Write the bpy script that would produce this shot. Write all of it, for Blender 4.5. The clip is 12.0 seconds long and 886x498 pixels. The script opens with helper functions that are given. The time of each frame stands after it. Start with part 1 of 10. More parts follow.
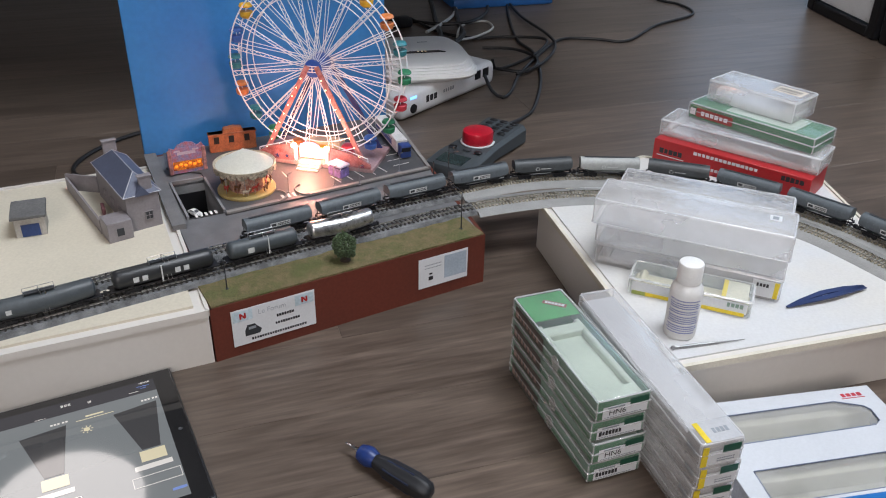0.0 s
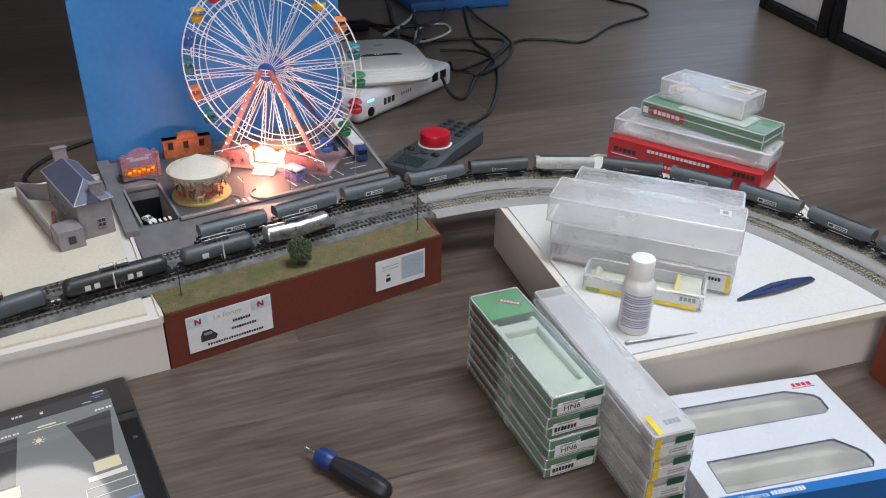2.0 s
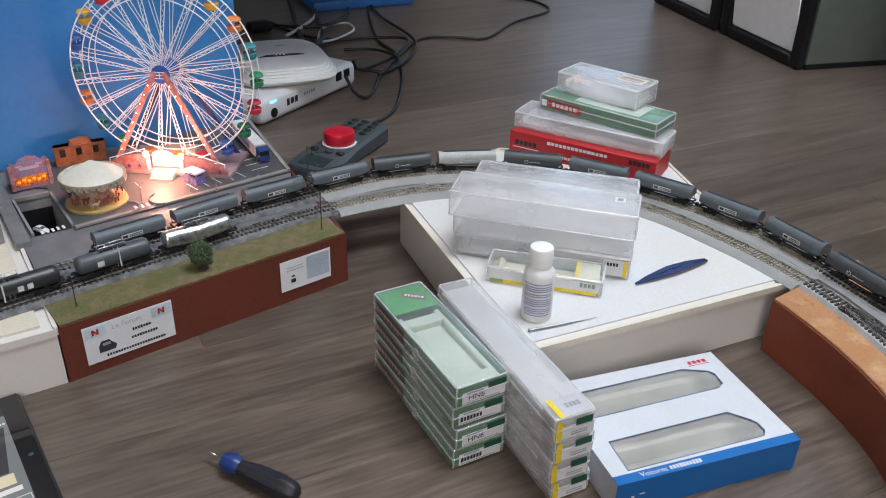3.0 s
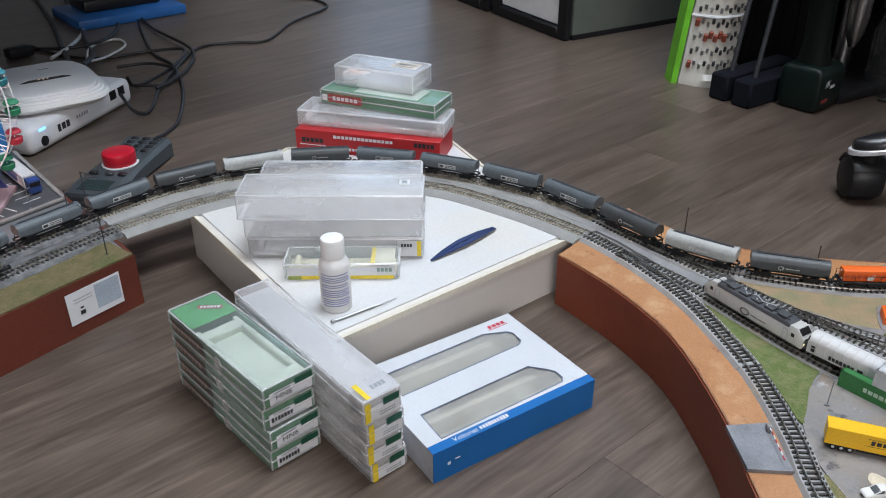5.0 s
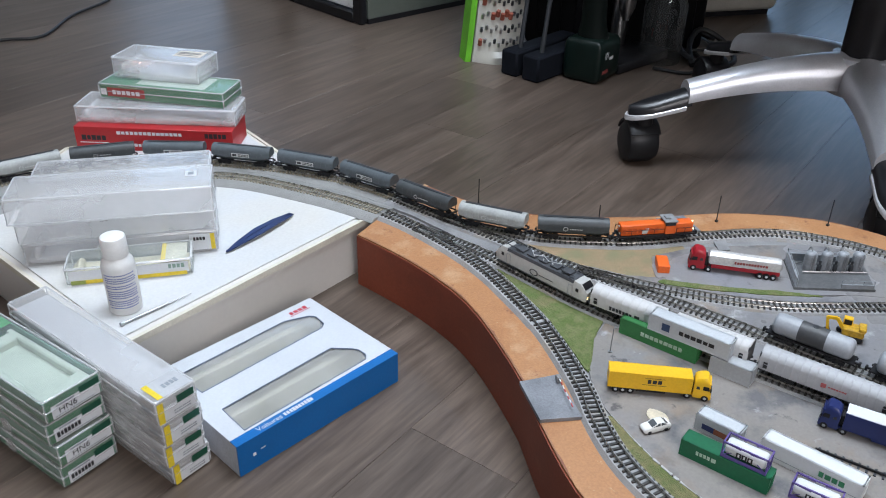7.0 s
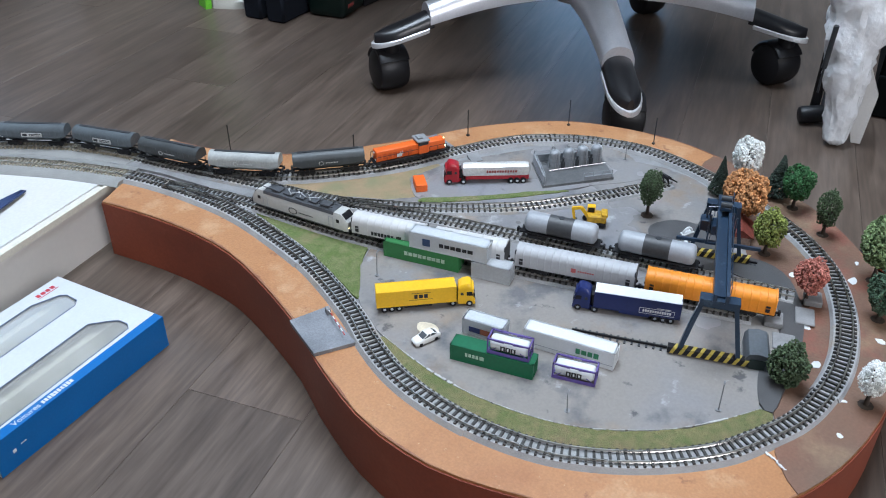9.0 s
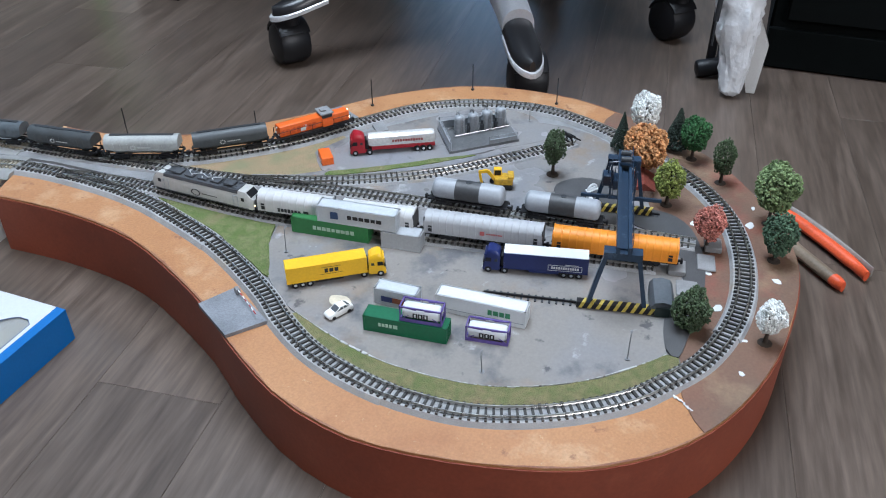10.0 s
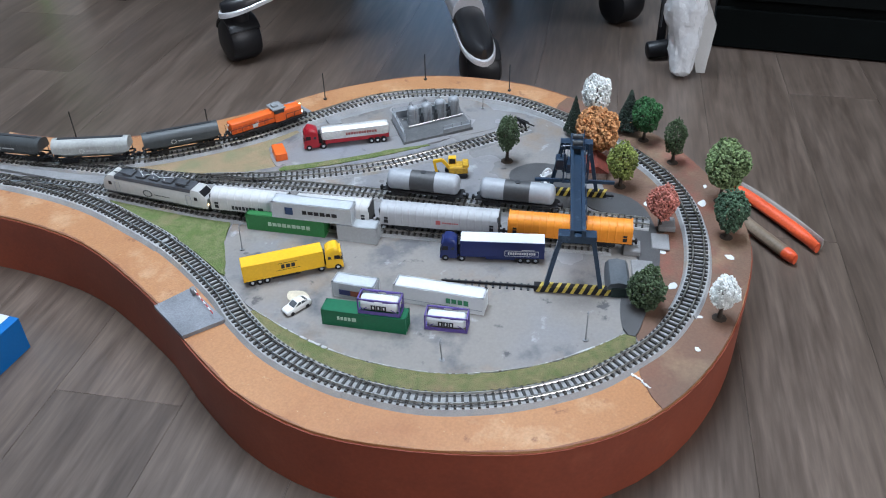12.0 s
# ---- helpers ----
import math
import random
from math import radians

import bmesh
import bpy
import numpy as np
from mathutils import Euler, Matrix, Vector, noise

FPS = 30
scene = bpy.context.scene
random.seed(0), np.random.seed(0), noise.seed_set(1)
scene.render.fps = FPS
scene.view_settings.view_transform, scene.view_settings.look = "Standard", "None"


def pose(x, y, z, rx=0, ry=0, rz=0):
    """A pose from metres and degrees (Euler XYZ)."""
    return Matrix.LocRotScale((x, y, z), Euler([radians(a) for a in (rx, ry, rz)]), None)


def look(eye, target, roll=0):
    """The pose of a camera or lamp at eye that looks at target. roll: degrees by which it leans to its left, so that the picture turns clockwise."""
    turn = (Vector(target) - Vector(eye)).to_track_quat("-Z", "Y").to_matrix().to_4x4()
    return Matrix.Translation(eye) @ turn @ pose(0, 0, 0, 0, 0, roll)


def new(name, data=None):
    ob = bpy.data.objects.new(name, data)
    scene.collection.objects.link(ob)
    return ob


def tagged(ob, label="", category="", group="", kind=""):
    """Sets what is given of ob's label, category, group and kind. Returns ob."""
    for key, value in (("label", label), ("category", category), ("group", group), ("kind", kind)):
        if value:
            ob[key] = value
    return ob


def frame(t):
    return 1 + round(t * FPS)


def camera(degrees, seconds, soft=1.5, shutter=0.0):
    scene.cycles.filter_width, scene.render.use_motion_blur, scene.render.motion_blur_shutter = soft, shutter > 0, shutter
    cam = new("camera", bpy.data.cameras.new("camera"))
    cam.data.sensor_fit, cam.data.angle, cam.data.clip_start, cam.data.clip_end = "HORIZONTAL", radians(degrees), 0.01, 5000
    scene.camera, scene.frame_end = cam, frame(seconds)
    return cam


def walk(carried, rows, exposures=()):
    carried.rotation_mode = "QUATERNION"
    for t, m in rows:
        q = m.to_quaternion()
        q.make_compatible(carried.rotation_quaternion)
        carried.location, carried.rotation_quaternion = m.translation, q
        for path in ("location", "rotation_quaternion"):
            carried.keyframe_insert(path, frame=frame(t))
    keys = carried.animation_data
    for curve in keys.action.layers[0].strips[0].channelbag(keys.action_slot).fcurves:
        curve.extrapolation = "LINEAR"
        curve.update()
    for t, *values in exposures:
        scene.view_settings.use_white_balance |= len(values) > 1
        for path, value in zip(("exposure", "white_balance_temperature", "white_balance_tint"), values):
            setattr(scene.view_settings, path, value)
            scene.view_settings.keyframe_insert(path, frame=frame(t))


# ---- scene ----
cam = camera(55.5, 12.0, soft=1.05)
PATH = [
    (0, (0.03, -0.037, 0.543), (-0.035, 1.698, -0.449), 1.1),
    (0.5, (0.03, -0.037, 0.542), (-0.016, 1.7, -0.449), 1.3),
    (1, (0.033, -0.037, 0.542), (0.008, 1.702, -0.446), 1.5),
    (1.5, (0.037, -0.038, 0.541), (0.024, 1.702, -0.444), 1.3),
    (2, (0.043, -0.04, 0.542), (0.054, 1.701, -0.442), 1.1),
    (2.5, (0.05, -0.042, 0.541), (0.127, 1.7, -0.44), 1.4),
    (3, (0.061, -0.046, 0.54), (0.26, 1.686, -0.44), 1.7),
    (3.5, (0.075, -0.05, 0.538), (0.425, 1.657, -0.442), 1.7),
    (3.7, (0.078, -0.0525, 0.538), (0.494, 1.637, -0.447), 1.6),
    (5.3, (0.0955, -0.068, 0.538), (0.696, 1.57, -0.441), -0.5),
    (5.5, (0.096, -0.069, 0.538), (0.7, 1.568, -0.441), -0.5),
    (6, (0.1, -0.072, 0.538), (0.738, 1.551, -0.442), -0.3),
    (6.5, (0.11, -0.077, 0.536), (0.868, 1.487, -0.453), 1.2),
    (7, (0.125, -0.086, 0.53), (1.069, 1.367, -0.469), 1.1),
    (7.2, (0.129, -0.089, 0.5285), (1.12, 1.322, -0.484), 1.1),
    (8.8, (0.152, -0.1105, 0.5155), (1.384, 1.035, -0.566), 0.2),
    (9, (0.155, -0.113, 0.514), (1.412, 0.987, -0.585), 0.1),
    (9.5, (0.159, -0.12, 0.513), (1.464, 0.89, -0.617), -0.2),
    (10, (0.163, -0.125, 0.511), (1.5, 0.813, -0.643), -0.3),
    (10.5, (0.165, -0.129, 0.511), (1.519, 0.768, -0.656), -0.7),
    (11, (0.166, -0.131, 0.51), (1.528, 0.746, -0.662), -0.9),
    (11.5, (0.166, -0.133, 0.511), (1.533, 0.736, -0.663), -1.1),
    (12, (0.167, -0.134, 0.51), (1.536, 0.734, -0.661), -1.3),
]
walk(cam, [(t, look(eye, target, roll)) for t, eye, target, roll in PATH], [(0, -0.28, 6650, 16), (3.5, -0.23, 6560, 15), (7, -0.11, 6200, 13), (9.5, 0.02, 5880, 11), (12, 0.05, 5850, 11)])

# ---- light: a roof window over the layout, a window in the north wall, a terrace door in the east wall, an added fill behind the viewer ----
world = bpy.data.worlds.new("room_world")
scene.world = world
world.use_nodes = True
_n, _l = world.node_tree.nodes, world.node_tree.links
_sky = _n.new("ShaderNodeTexSky")
_sky.sky_type, _sky.sun_disc, _sky.sun_elevation, _sky.sun_rotation = "NISHITA", False, radians(40), radians(200)
_l.new(_sky.outputs[0], _n["Background"].inputs[0])
_n["Background"].inputs[1].default_value = 0.1

WINDOW_POWER = 98.0
lamp = bpy.data.lights.new("window_light", "AREA")
lamp.shape, lamp.size, lamp.size_y, lamp.energy, lamp.color = "RECTANGLE", 1.4, 1.1, WINDOW_POWER, (0.85, 0.94, 1.0)
window_lamp = new("window_light", lamp)
window_lamp.matrix_world = pose(0.82, 0.58, 2.56)
# added fill from behind the viewer, brightens front faces and the near floor
lamp2 = bpy.data.lights.new("back_fill_light", "AREA")
lamp2.shape, lamp2.size, lamp2.size_y, lamp2.energy, lamp2.color = "RECTANGLE", 1.5, 1.4, 52.0, (1.0, 0.95, 0.89)
lamp3 = bpy.data.lights.new("north_window_light", "AREA")
lamp3.shape, lamp3.size, lamp3.size_y, lamp3.energy, lamp3.color = "RECTANGLE", 1.7, 1.8, 12.0, (0.58, 0.78, 1.0)
north_lamp = new("north_window_light", lamp3)
north_lamp.matrix_world = look((1.80, 3.66, 1.30), (1.3, 0.9, 0.2))
lamp4 = bpy.data.lights.new("terrace_door_light", "AREA")
lamp4.shape, lamp4.size, lamp4.size_y, lamp4.energy, lamp4.color = "RECTANGLE", 1.9, 1.8, 30.0, (0.45, 0.70, 1.0)
terrace_lamp = new("terrace_door_light", lamp4)
terrace_lamp.matrix_world = look((2.86, 2.25, 1.25), (1.2, 0.9, 0.1))
side_lamp = new("back_fill_light", lamp2)
side_lamp.matrix_world = look((-0.15, -2.42, 1.60), (0.1, 0.6, 0.1))

# ---- small helpers ----
H = 0.066          # height of the layout modules
DK = H + 0.002     # top of the scenery skins
RAIL = H + 0.0075  # rail head


def bm_new():
    return bmesh.new()


def put(bm, geom, m):
    bmesh.ops.transform(bm, matrix=m, verts=geom)


def box(bm, sx, sy, sz, m=None, bev=0.0, seg=1):
    """A box centred in x and y, standing on z = 0 of m."""
    old = set(bm.verts)
    r = bmesh.ops.create_cube(bm, size=1.0)
    bmesh.ops.transform(bm, matrix=Matrix.Translation((0, 0, sz / 2)) @ Matrix.Diagonal((sx, sy, sz, 1)), verts=r["verts"])
    if bev:
        es = list({e for v in r["verts"] for e in v.link_edges})
        bmesh.ops.bevel(bm, geom=es, offset=bev, segments=seg, affect="EDGES", profile=0.5)
    vs = [v for v in bm.verts if v not in old]
    put(bm, vs, m or Matrix())
    return vs


def cyl(bm, r, h, m=None, seg=16, r2=None, bev=0.0):
    """A cylinder or cone from z = 0 to h of m."""
    old = set(bm.verts)
    g = bmesh.ops.create_cone(bm, cap_ends=True, segments=seg, radius1=r, radius2=r if r2 is None else r2, depth=h)
    bmesh.ops.transform(bm, matrix=Matrix.Translation((0, 0, h / 2)), verts=g["verts"])
    if bev:
        es = [e for e in {e for v in g["verts"] for e in v.link_edges} if len({round(v.co.z, 6) for v in e.verts}) == 1]
        bmesh.ops.bevel(bm, geom=es, offset=bev, segments=2, affect="EDGES", profile=0.5)
    vs = [v for v in bm.verts if v not in old]
    put(bm, vs, m or Matrix())
    return vs


def ball(bm, r, m=None, sub=1):
    g = bmesh.ops.create_icosphere(bm, subdivisions=sub, radius=r)
    put(bm, g["verts"], m or Matrix())
    return g["verts"]


def rod(bm, a, b, r, seg=6):
    a, b = Vector(a), Vector(b)
    d = b - a
    return cyl(bm, r, d.length, Matrix.Translation(a) @ d.to_track_quat("Z", "Y").to_matrix().to_4x4(), seg)


def bar(bm, a, b, w, h):
    """A rectangular bar from a to b."""
    a, b = Vector(a), Vector(b)
    d = b - a
    return box(bm, w, h, d.length, Matrix.Translation(a) @ d.to_track_quat("Z", "Y").to_matrix().to_4x4())


def prism(bm, pts, z0, z1, m=None):
    """An upright prism over the outline pts."""
    old = set(bm.verts)
    lo = [bm.verts.new((x, y, z0)) for x, y in pts]
    hi = [bm.verts.new((x, y, z1)) for x, y in pts]
    n = len(pts)
    bm.faces.new(lo[::-1])
    bm.faces.new(hi)
    for i in range(n):
        bm.faces.new((lo[i], lo[(i + 1) % n], hi[(i + 1) % n], hi[i]))
    vs = [v for v in bm.verts if v not in old]
    if m:
        put(bm, vs, m)
    return vs


def slab(bm, outer, holes, z0, z1):
    """A flat plate with holes."""
    loops = [outer, *holes]
    es = []
    for lp in loops:
        vs = [bm.verts.new((x, y, z0)) for x, y in lp]
        es += [bm.edges.new((vs[i], vs[(i + 1) % len(vs)])) for i in range(len(vs))]
    g = bmesh.ops.triangle_fill(bm, use_beauty=True, use_dissolve=False, edges=es)
    fs = [f for f in g["geom"] if isinstance(f, bmesh.types.BMFace)]
    up = bmesh.ops.extrude_face_region(bm, geom=fs)
    bmesh.ops.translate(bm, vec=(0, 0, z1 - z0), verts=[v for v in up["geom"] if isinstance(v, bmesh.types.BMVert)])


def tube(bm, pts, r, seg=8):
    """A round tube along pts."""
    rings = []
    up = Vector((0, 0, 1))
    for i, p in enumerate(pts):
        d = (Vector(pts[min(i + 1, len(pts) - 1)]) - Vector(pts[max(i - 1, 0)])).normalized()
        s = d.cross(up)
        s = s.normalized() if s.length > 1e-4 else Vector((1, 0, 0))
        t = s.cross(d)
        rings.append([bm.verts.new(Vector(p) + r * (math.cos(a) * s + math.sin(a) * t)) for a in (2 * math.pi * k / seg for k in range(seg))])
    for a, b in zip(rings, rings[1:]):
        for k in range(seg):
            bm.faces.new((a[k], a[(k + 1) % seg], b[(k + 1) % seg], b[k]))
    bm.faces.new(rings[0][::-1])
    bm.faces.new(rings[-1])


def loft(bm, rings, cap=True):
    """A skin over rings of equally many places."""
    vs = [[bm.verts.new(p) for p in ring] for ring in rings]
    n = len(vs[0])
    for a, b in zip(vs, vs[1:]):
        for k in range(n):
            bm.faces.new((a[k], a[(k + 1) % n], b[(k + 1) % n], b[k]))
    if cap:
        bm.faces.new(vs[0][::-1])
        bm.faces.new(vs[-1])


def lathe(bm, prof, m=None, seg=24):
    """A turned body from (radius, height) pairs."""
    old = set(bm.verts)
    loft(bm, [[(r * math.cos(2 * math.pi * k / seg), r * math.sin(2 * math.pi * k / seg), z) for k in range(seg)] for r, z in prof])
    put(bm, [v for v in bm.verts if v not in old], m or Matrix())


def spline(pts, step=0.004, closed=False):
    """Places along a smooth curve through pts (2D or 3D)."""
    P = [Vector(p) if len(p) == 3 else Vector((*p, 0)) for p in pts]
    n = len(P)
    out = []
    for i in range(n if closed else n - 1):
        a, b, c, d = (P[(i + k) % n] if closed else P[min(max(i + k, 0), n - 1)] for k in (-1, 0, 1, 2))
        m = max(2, int((c - b).length / step))
        for k in range(m):
            t = k / m
            out.append(0.5 * (2 * b + (c - a) * t + (2 * a - 5 * b + 4 * c - d) * t * t + (3 * b - a - 3 * c + d) * t**3))
    if not closed:
        out.append(P[-1])
    return out


def flat(pts):
    return [(p[0], p[1]) for p in pts]


def mesh_of(name, bm, material):
    bmesh.ops.recalc_face_normals(bm, faces=bm.faces)
    me = bpy.data.meshes.new(name)
    bm.to_mesh(me)
    bm.free()
    me.materials.append(material)
    me.shade_smooth()
    me.set_sharp_from_angle(angle=0.7)
    return me


def part(name, bm, material, parent, label="", m=None):
    """One bmesh as one mesh under a thing or a part."""
    ob = new(name, bm if isinstance(bm, bpy.types.Mesh) else mesh_of(name, bm, material))
    ob.parent = parent
    if m:
        ob.matrix_local = m
    if label:
        ob["label"] = label
    return ob


def thing(name, m, label, category, group="", kind=""):
    ob = new(name)
    ob.empty_display_size = 0.01
    ob.matrix_world = m
    return tagged(ob, label, category, group, kind)


def single(name, bm, material, m, label, category, group="", kind=""):
    """A thing that is one mesh."""
    ob = new(name, mesh_of(name, bm, material))
    ob.matrix_world = m or Matrix()
    return tagged(ob, label, category, group, kind)


def words(text, size, material, parent, m, name="lettering", width=0.0):
    """Raised lettering in the built-in font, lying in the x-y plane of m; width squeezes it."""
    cu = bpy.data.curves.new(name, "FONT")
    cu.body, cu.size, cu.extrude, cu.align_x, cu.align_y = text, size, 0.00008, "CENTER", "CENTER"
    cu.resolution_u = 3
    tmp = new("tmp_text", cu)
    dg = bpy.context.evaluated_depsgraph_get()
    me = bpy.data.meshes.new_from_object(tmp.evaluated_get(dg))
    me.materials.clear()
    me.materials.append(material)
    bpy.data.objects.remove(tmp)
    if width:
        w = max(v.co.x for v in me.vertices) - min(v.co.x for v in me.vertices)
        me.transform(Matrix.Diagonal((width / w, 1, 1, 1)))
    ob = new(name, me)
    ob.parent = parent
    ob.matrix_local = m
    return ob


def bars(spec, material, parent, m, name="lettering", t=0.0002):
    """Plain bars (x, y, width, height) lying in the x-y plane of m."""
    bm = bm_new()
    for x, y, w, h in spec:
        box(bm, w, h, t, Matrix.Translation((x, y, 0)))
    ob = part(name, bm, material, parent, m=m)
    return tagged(ob, kind="stuff") if len(spec) > 3 else ob


def bar_row(n, w, h, gap=0.17, y=0.0, seed=1):
    """Bars for a row of n unreadable letters over a width w."""
    rnd = random.Random(seed)
    c = w / n
    return [(-w / 2 + c * (i + 0.5), y, c * (1 - gap) * rnd.uniform(0.75, 1.0), h * rnd.uniform(0.8, 1.0)) for i in range(n)]


FRONT = pose(0, 0, 0, 90, 0, 0)  # x-y plane turned upright, facing -y


# ---- materials ----
def mat(name, col, rough=0.5, metal=0.0, var=0.12, scale=30.0, fine=400.0, bump=0.1, depth=0.0005, col2=None, mix=0.5, coat=0.0, piece=0.0, stretch=None, spec=0.5, island=0.0, stains=()):
    """A surface with colour variation at two scales and fine relief; piece: how far single objects differ; stains: (colour, scale, from, to, strength)."""
    m = bpy.data.materials.new(name)
    m.use_nodes = True
    N, L = m.node_tree.nodes, m.node_tree.links
    p = N["Principled BSDF"]
    p.inputs["Roughness"].default_value, p.inputs["Metallic"].default_value = rough, metal
    p.inputs["Coat Weight"].default_value = coat
    p.inputs["Specular IOR Level"].default_value = spec
    tc = N.new("ShaderNodeTexCoord")
    vec = tc.outputs["Object"]
    if stretch:
        mp = N.new("ShaderNodeMapping")
        mp.inputs["Scale"].default_value = stretch
        L.new(vec, mp.inputs[0])
        vec = mp.outputs[0]
    a, b = N.new("ShaderNodeTexNoise"), N.new("ShaderNodeTexNoise")
    a.inputs["Scale"].default_value, b.inputs["Scale"].default_value = scale, fine
    a.inputs["Detail"].default_value, b.inputs["Detail"].default_value = 4, 3
    L.new(vec, a.inputs[0]), L.new(vec, b.inputs[0])
    c1 = (*col, 1)
    c2 = (*(col2 or [max(0, v * (1 - 2 * var)) for v in col]), 1)
    r = N.new("ShaderNodeValToRGB")
    r.color_ramp.elements[0].position, r.color_ramp.elements[1].position = max(0.0, mix - 0.17), min(1.0, mix + 0.17)
    r.color_ramp.elements[0].color, r.color_ramp.elements[1].color = c2, c1
    L.new(a.outputs[0], r.inputs[0])
    base = r.outputs[0]
    for i, (sc, ss, lo, hi, am) in enumerate(stains):
        ns, sr, mx, of = N.new("ShaderNodeTexNoise"), N.new("ShaderNodeMapRange"), N.new("ShaderNodeMix"), N.new("ShaderNodeVectorMath")
        of.inputs[1].default_value = (3.7 * i + 1.3, 5.1 * i + 2.9, 0)
        ns.inputs["Scale"].default_value, ns.inputs["Detail"].default_value, ns.inputs["Roughness"].default_value = ss, 6, 0.6
        sr.inputs["From Min"].default_value, sr.inputs["From Max"].default_value, sr.inputs["To Max"].default_value = lo, hi, am
        mx.data_type = "RGBA"
        mx.inputs[7].default_value = (*sc, 1)
        L.new(vec, of.inputs[0]), L.new(of.outputs[0], ns.inputs[0]), L.new(ns.outputs[0], sr.inputs[0])
        L.new(sr.outputs[0], mx.inputs[0]), L.new(base, mx.inputs[6])
        base = mx.outputs[2]
    h = N.new("ShaderNodeHueSaturation")
    L.new(base, h.inputs["Color"])
    mr = N.new("ShaderNodeMapRange")
    mr.inputs["To Min"].default_value, mr.inputs["To Max"].default_value = 1 - var, 1 + var
    mr.inputs["From Min"].default_value, mr.inputs["From Max"].default_value = 0.3, 0.7
    L.new(b.outputs[0], mr.inputs[0])
    val = mr.outputs[0]
    if piece or island:
        src = N.new("ShaderNodeObjectInfo").outputs["Random"] if piece else N.new("ShaderNodeNewGeometry").outputs["Random Per Island"]
        k = piece or island
        q = N.new("ShaderNodeMapRange")
        q.inputs["To Min"].default_value, q.inputs["To Max"].default_value = 1 - k, 1 + k
        L.new(src, q.inputs[0])
        x = N.new("ShaderNodeMath")
        x.operation = "MULTIPLY"
        L.new(val, x.inputs[0]), L.new(q.outputs[0], x.inputs[1])
        val = x.outputs[0]
    L.new(val, h.inputs["Value"])
    L.new(h.outputs[0], p.inputs["Base Color"])
    rr = N.new("ShaderNodeMapRange")
    rr.inputs["To Min"].default_value, rr.inputs["To Max"].default_value = max(0, rough - 0.08), min(1, rough + 0.08)
    L.new(a.outputs[0], rr.inputs[0]), L.new(rr.outputs[0], p.inputs["Roughness"])
    if bump:
        bp = N.new("ShaderNodeBump")
        bp.inputs["Strength"].default_value, bp.inputs["Distance"].default_value = bump, depth
        L.new(b.outputs[0], bp.inputs["Height"]), L.new(bp.outputs[0], p.inputs["Normal"])
    return m


def clear(name, tint=(0.97, 0.98, 0.985), haze=0.10, hazecol=(0.86, 0.88, 0.90), rough=0.06, scale=25.0):
    """Thin clear plastic: see-through, a little milky, glossy at the edges."""
    m = bpy.data.materials.new(name)
    m.use_nodes = True
    N, L = m.node_tree.nodes, m.node_tree.links
    N.remove(N["Principled BSDF"])
    out = N["Material Output"]
    tr, df, gl = N.new("ShaderNodeBsdfTransparent"), N.new("ShaderNodeBsdfDiffuse"), N.new("ShaderNodeBsdfGlossy")
    tr.inputs[0].default_value, df.inputs[0].default_value = (*tint, 1), (*hazecol, 1)
    gl.inputs["Roughness"].default_value = rough
    tc, ns, mr = N.new("ShaderNodeTexCoord"), N.new("ShaderNodeTexNoise"), N.new("ShaderNodeMapRange")
    ns.inputs["Scale"].default_value, ns.inputs["Detail"].default_value = scale, 5
    mr.inputs["From Min"].default_value, mr.inputs["From Max"].default_value = 0.3, 0.75
    mr.inputs["To Min"].default_value, mr.inputs["To Max"].default_value = haze * 0.75, haze * 1.35
    L.new(tc.outputs["Object"], ns.inputs[0]), L.new(ns.outputs[0], mr.inputs[0])
    m1, m2, lw, fr = N.new("ShaderNodeMixShader"), N.new("ShaderNodeMixShader"), N.new("ShaderNodeLayerWeight"), N.new("ShaderNodeMapRange")
    lw.inputs[0].default_value = 0.28
    fr.inputs["To Min"].default_value, fr.inputs["To Max"].default_value = 0.04, 0.42
    L.new(lw.outputs["Facing"], fr.inputs[0])
    L.new(mr.outputs[0], m1.inputs[0]), L.new(tr.outputs[0], m1.inputs[1]), L.new(df.outputs[0], m1.inputs[2])
    L.new(fr.outputs[0], m2.inputs[0]), L.new(m1.outputs[0], m2.inputs[1]), L.new(gl.outputs[0], m2.inputs[2])
    L.new(m2.outputs[0], out.inputs[0])
    return m


def glow(name, col, strength):
    m = bpy.data.materials.new(name)
    m.use_nodes = True
    p = m.node_tree.nodes["Principled BSDF"]
    p.inputs["Base Color"].default_value = (*[min(1, v) for v in col], 1)
    p.inputs["Emission Color"].default_value, p.inputs["Emission Strength"].default_value = (*col, 1), strength
    return m


M_WALL = mat("wall_paint", (0.27, 0.27, 0.27), 0.8, scale=3, fine=90)
M_CEIL = mat("ceiling_paint", (0.55, 0.55, 0.54), 0.85, scale=3, fine=90)
M_BOARD_TOP = mat("board_cream_top", (0.60, 0.55, 0.445), 0.6, var=0.05, scale=6, fine=300, bump=0.05)
M_BOARD_WHITE = mat("board_white_laminate", (0.64, 0.612, 0.570), 0.42, var=0.015, scale=5, fine=200, bump=0.03, col2=(0.58, 0.555, 0.515))
M_STRIP = mat("cream_edge_strip", (0.66, 0.62, 0.52), 0.6, var=0.06)
M_BROWN = mat("red_brown_paint", (0.250, 0.060, 0.030), 0.5, var=0.07, scale=9, fine=300, bump=0.08, col2=(0.190, 0.043, 0.022), spec=0.35, stains=(((0.29, 0.085, 0.045), 30, 0.58, 0.75, 0.5), ((0.15, 0.035, 0.02), 14, 0.55, 0.70, 0.5)))
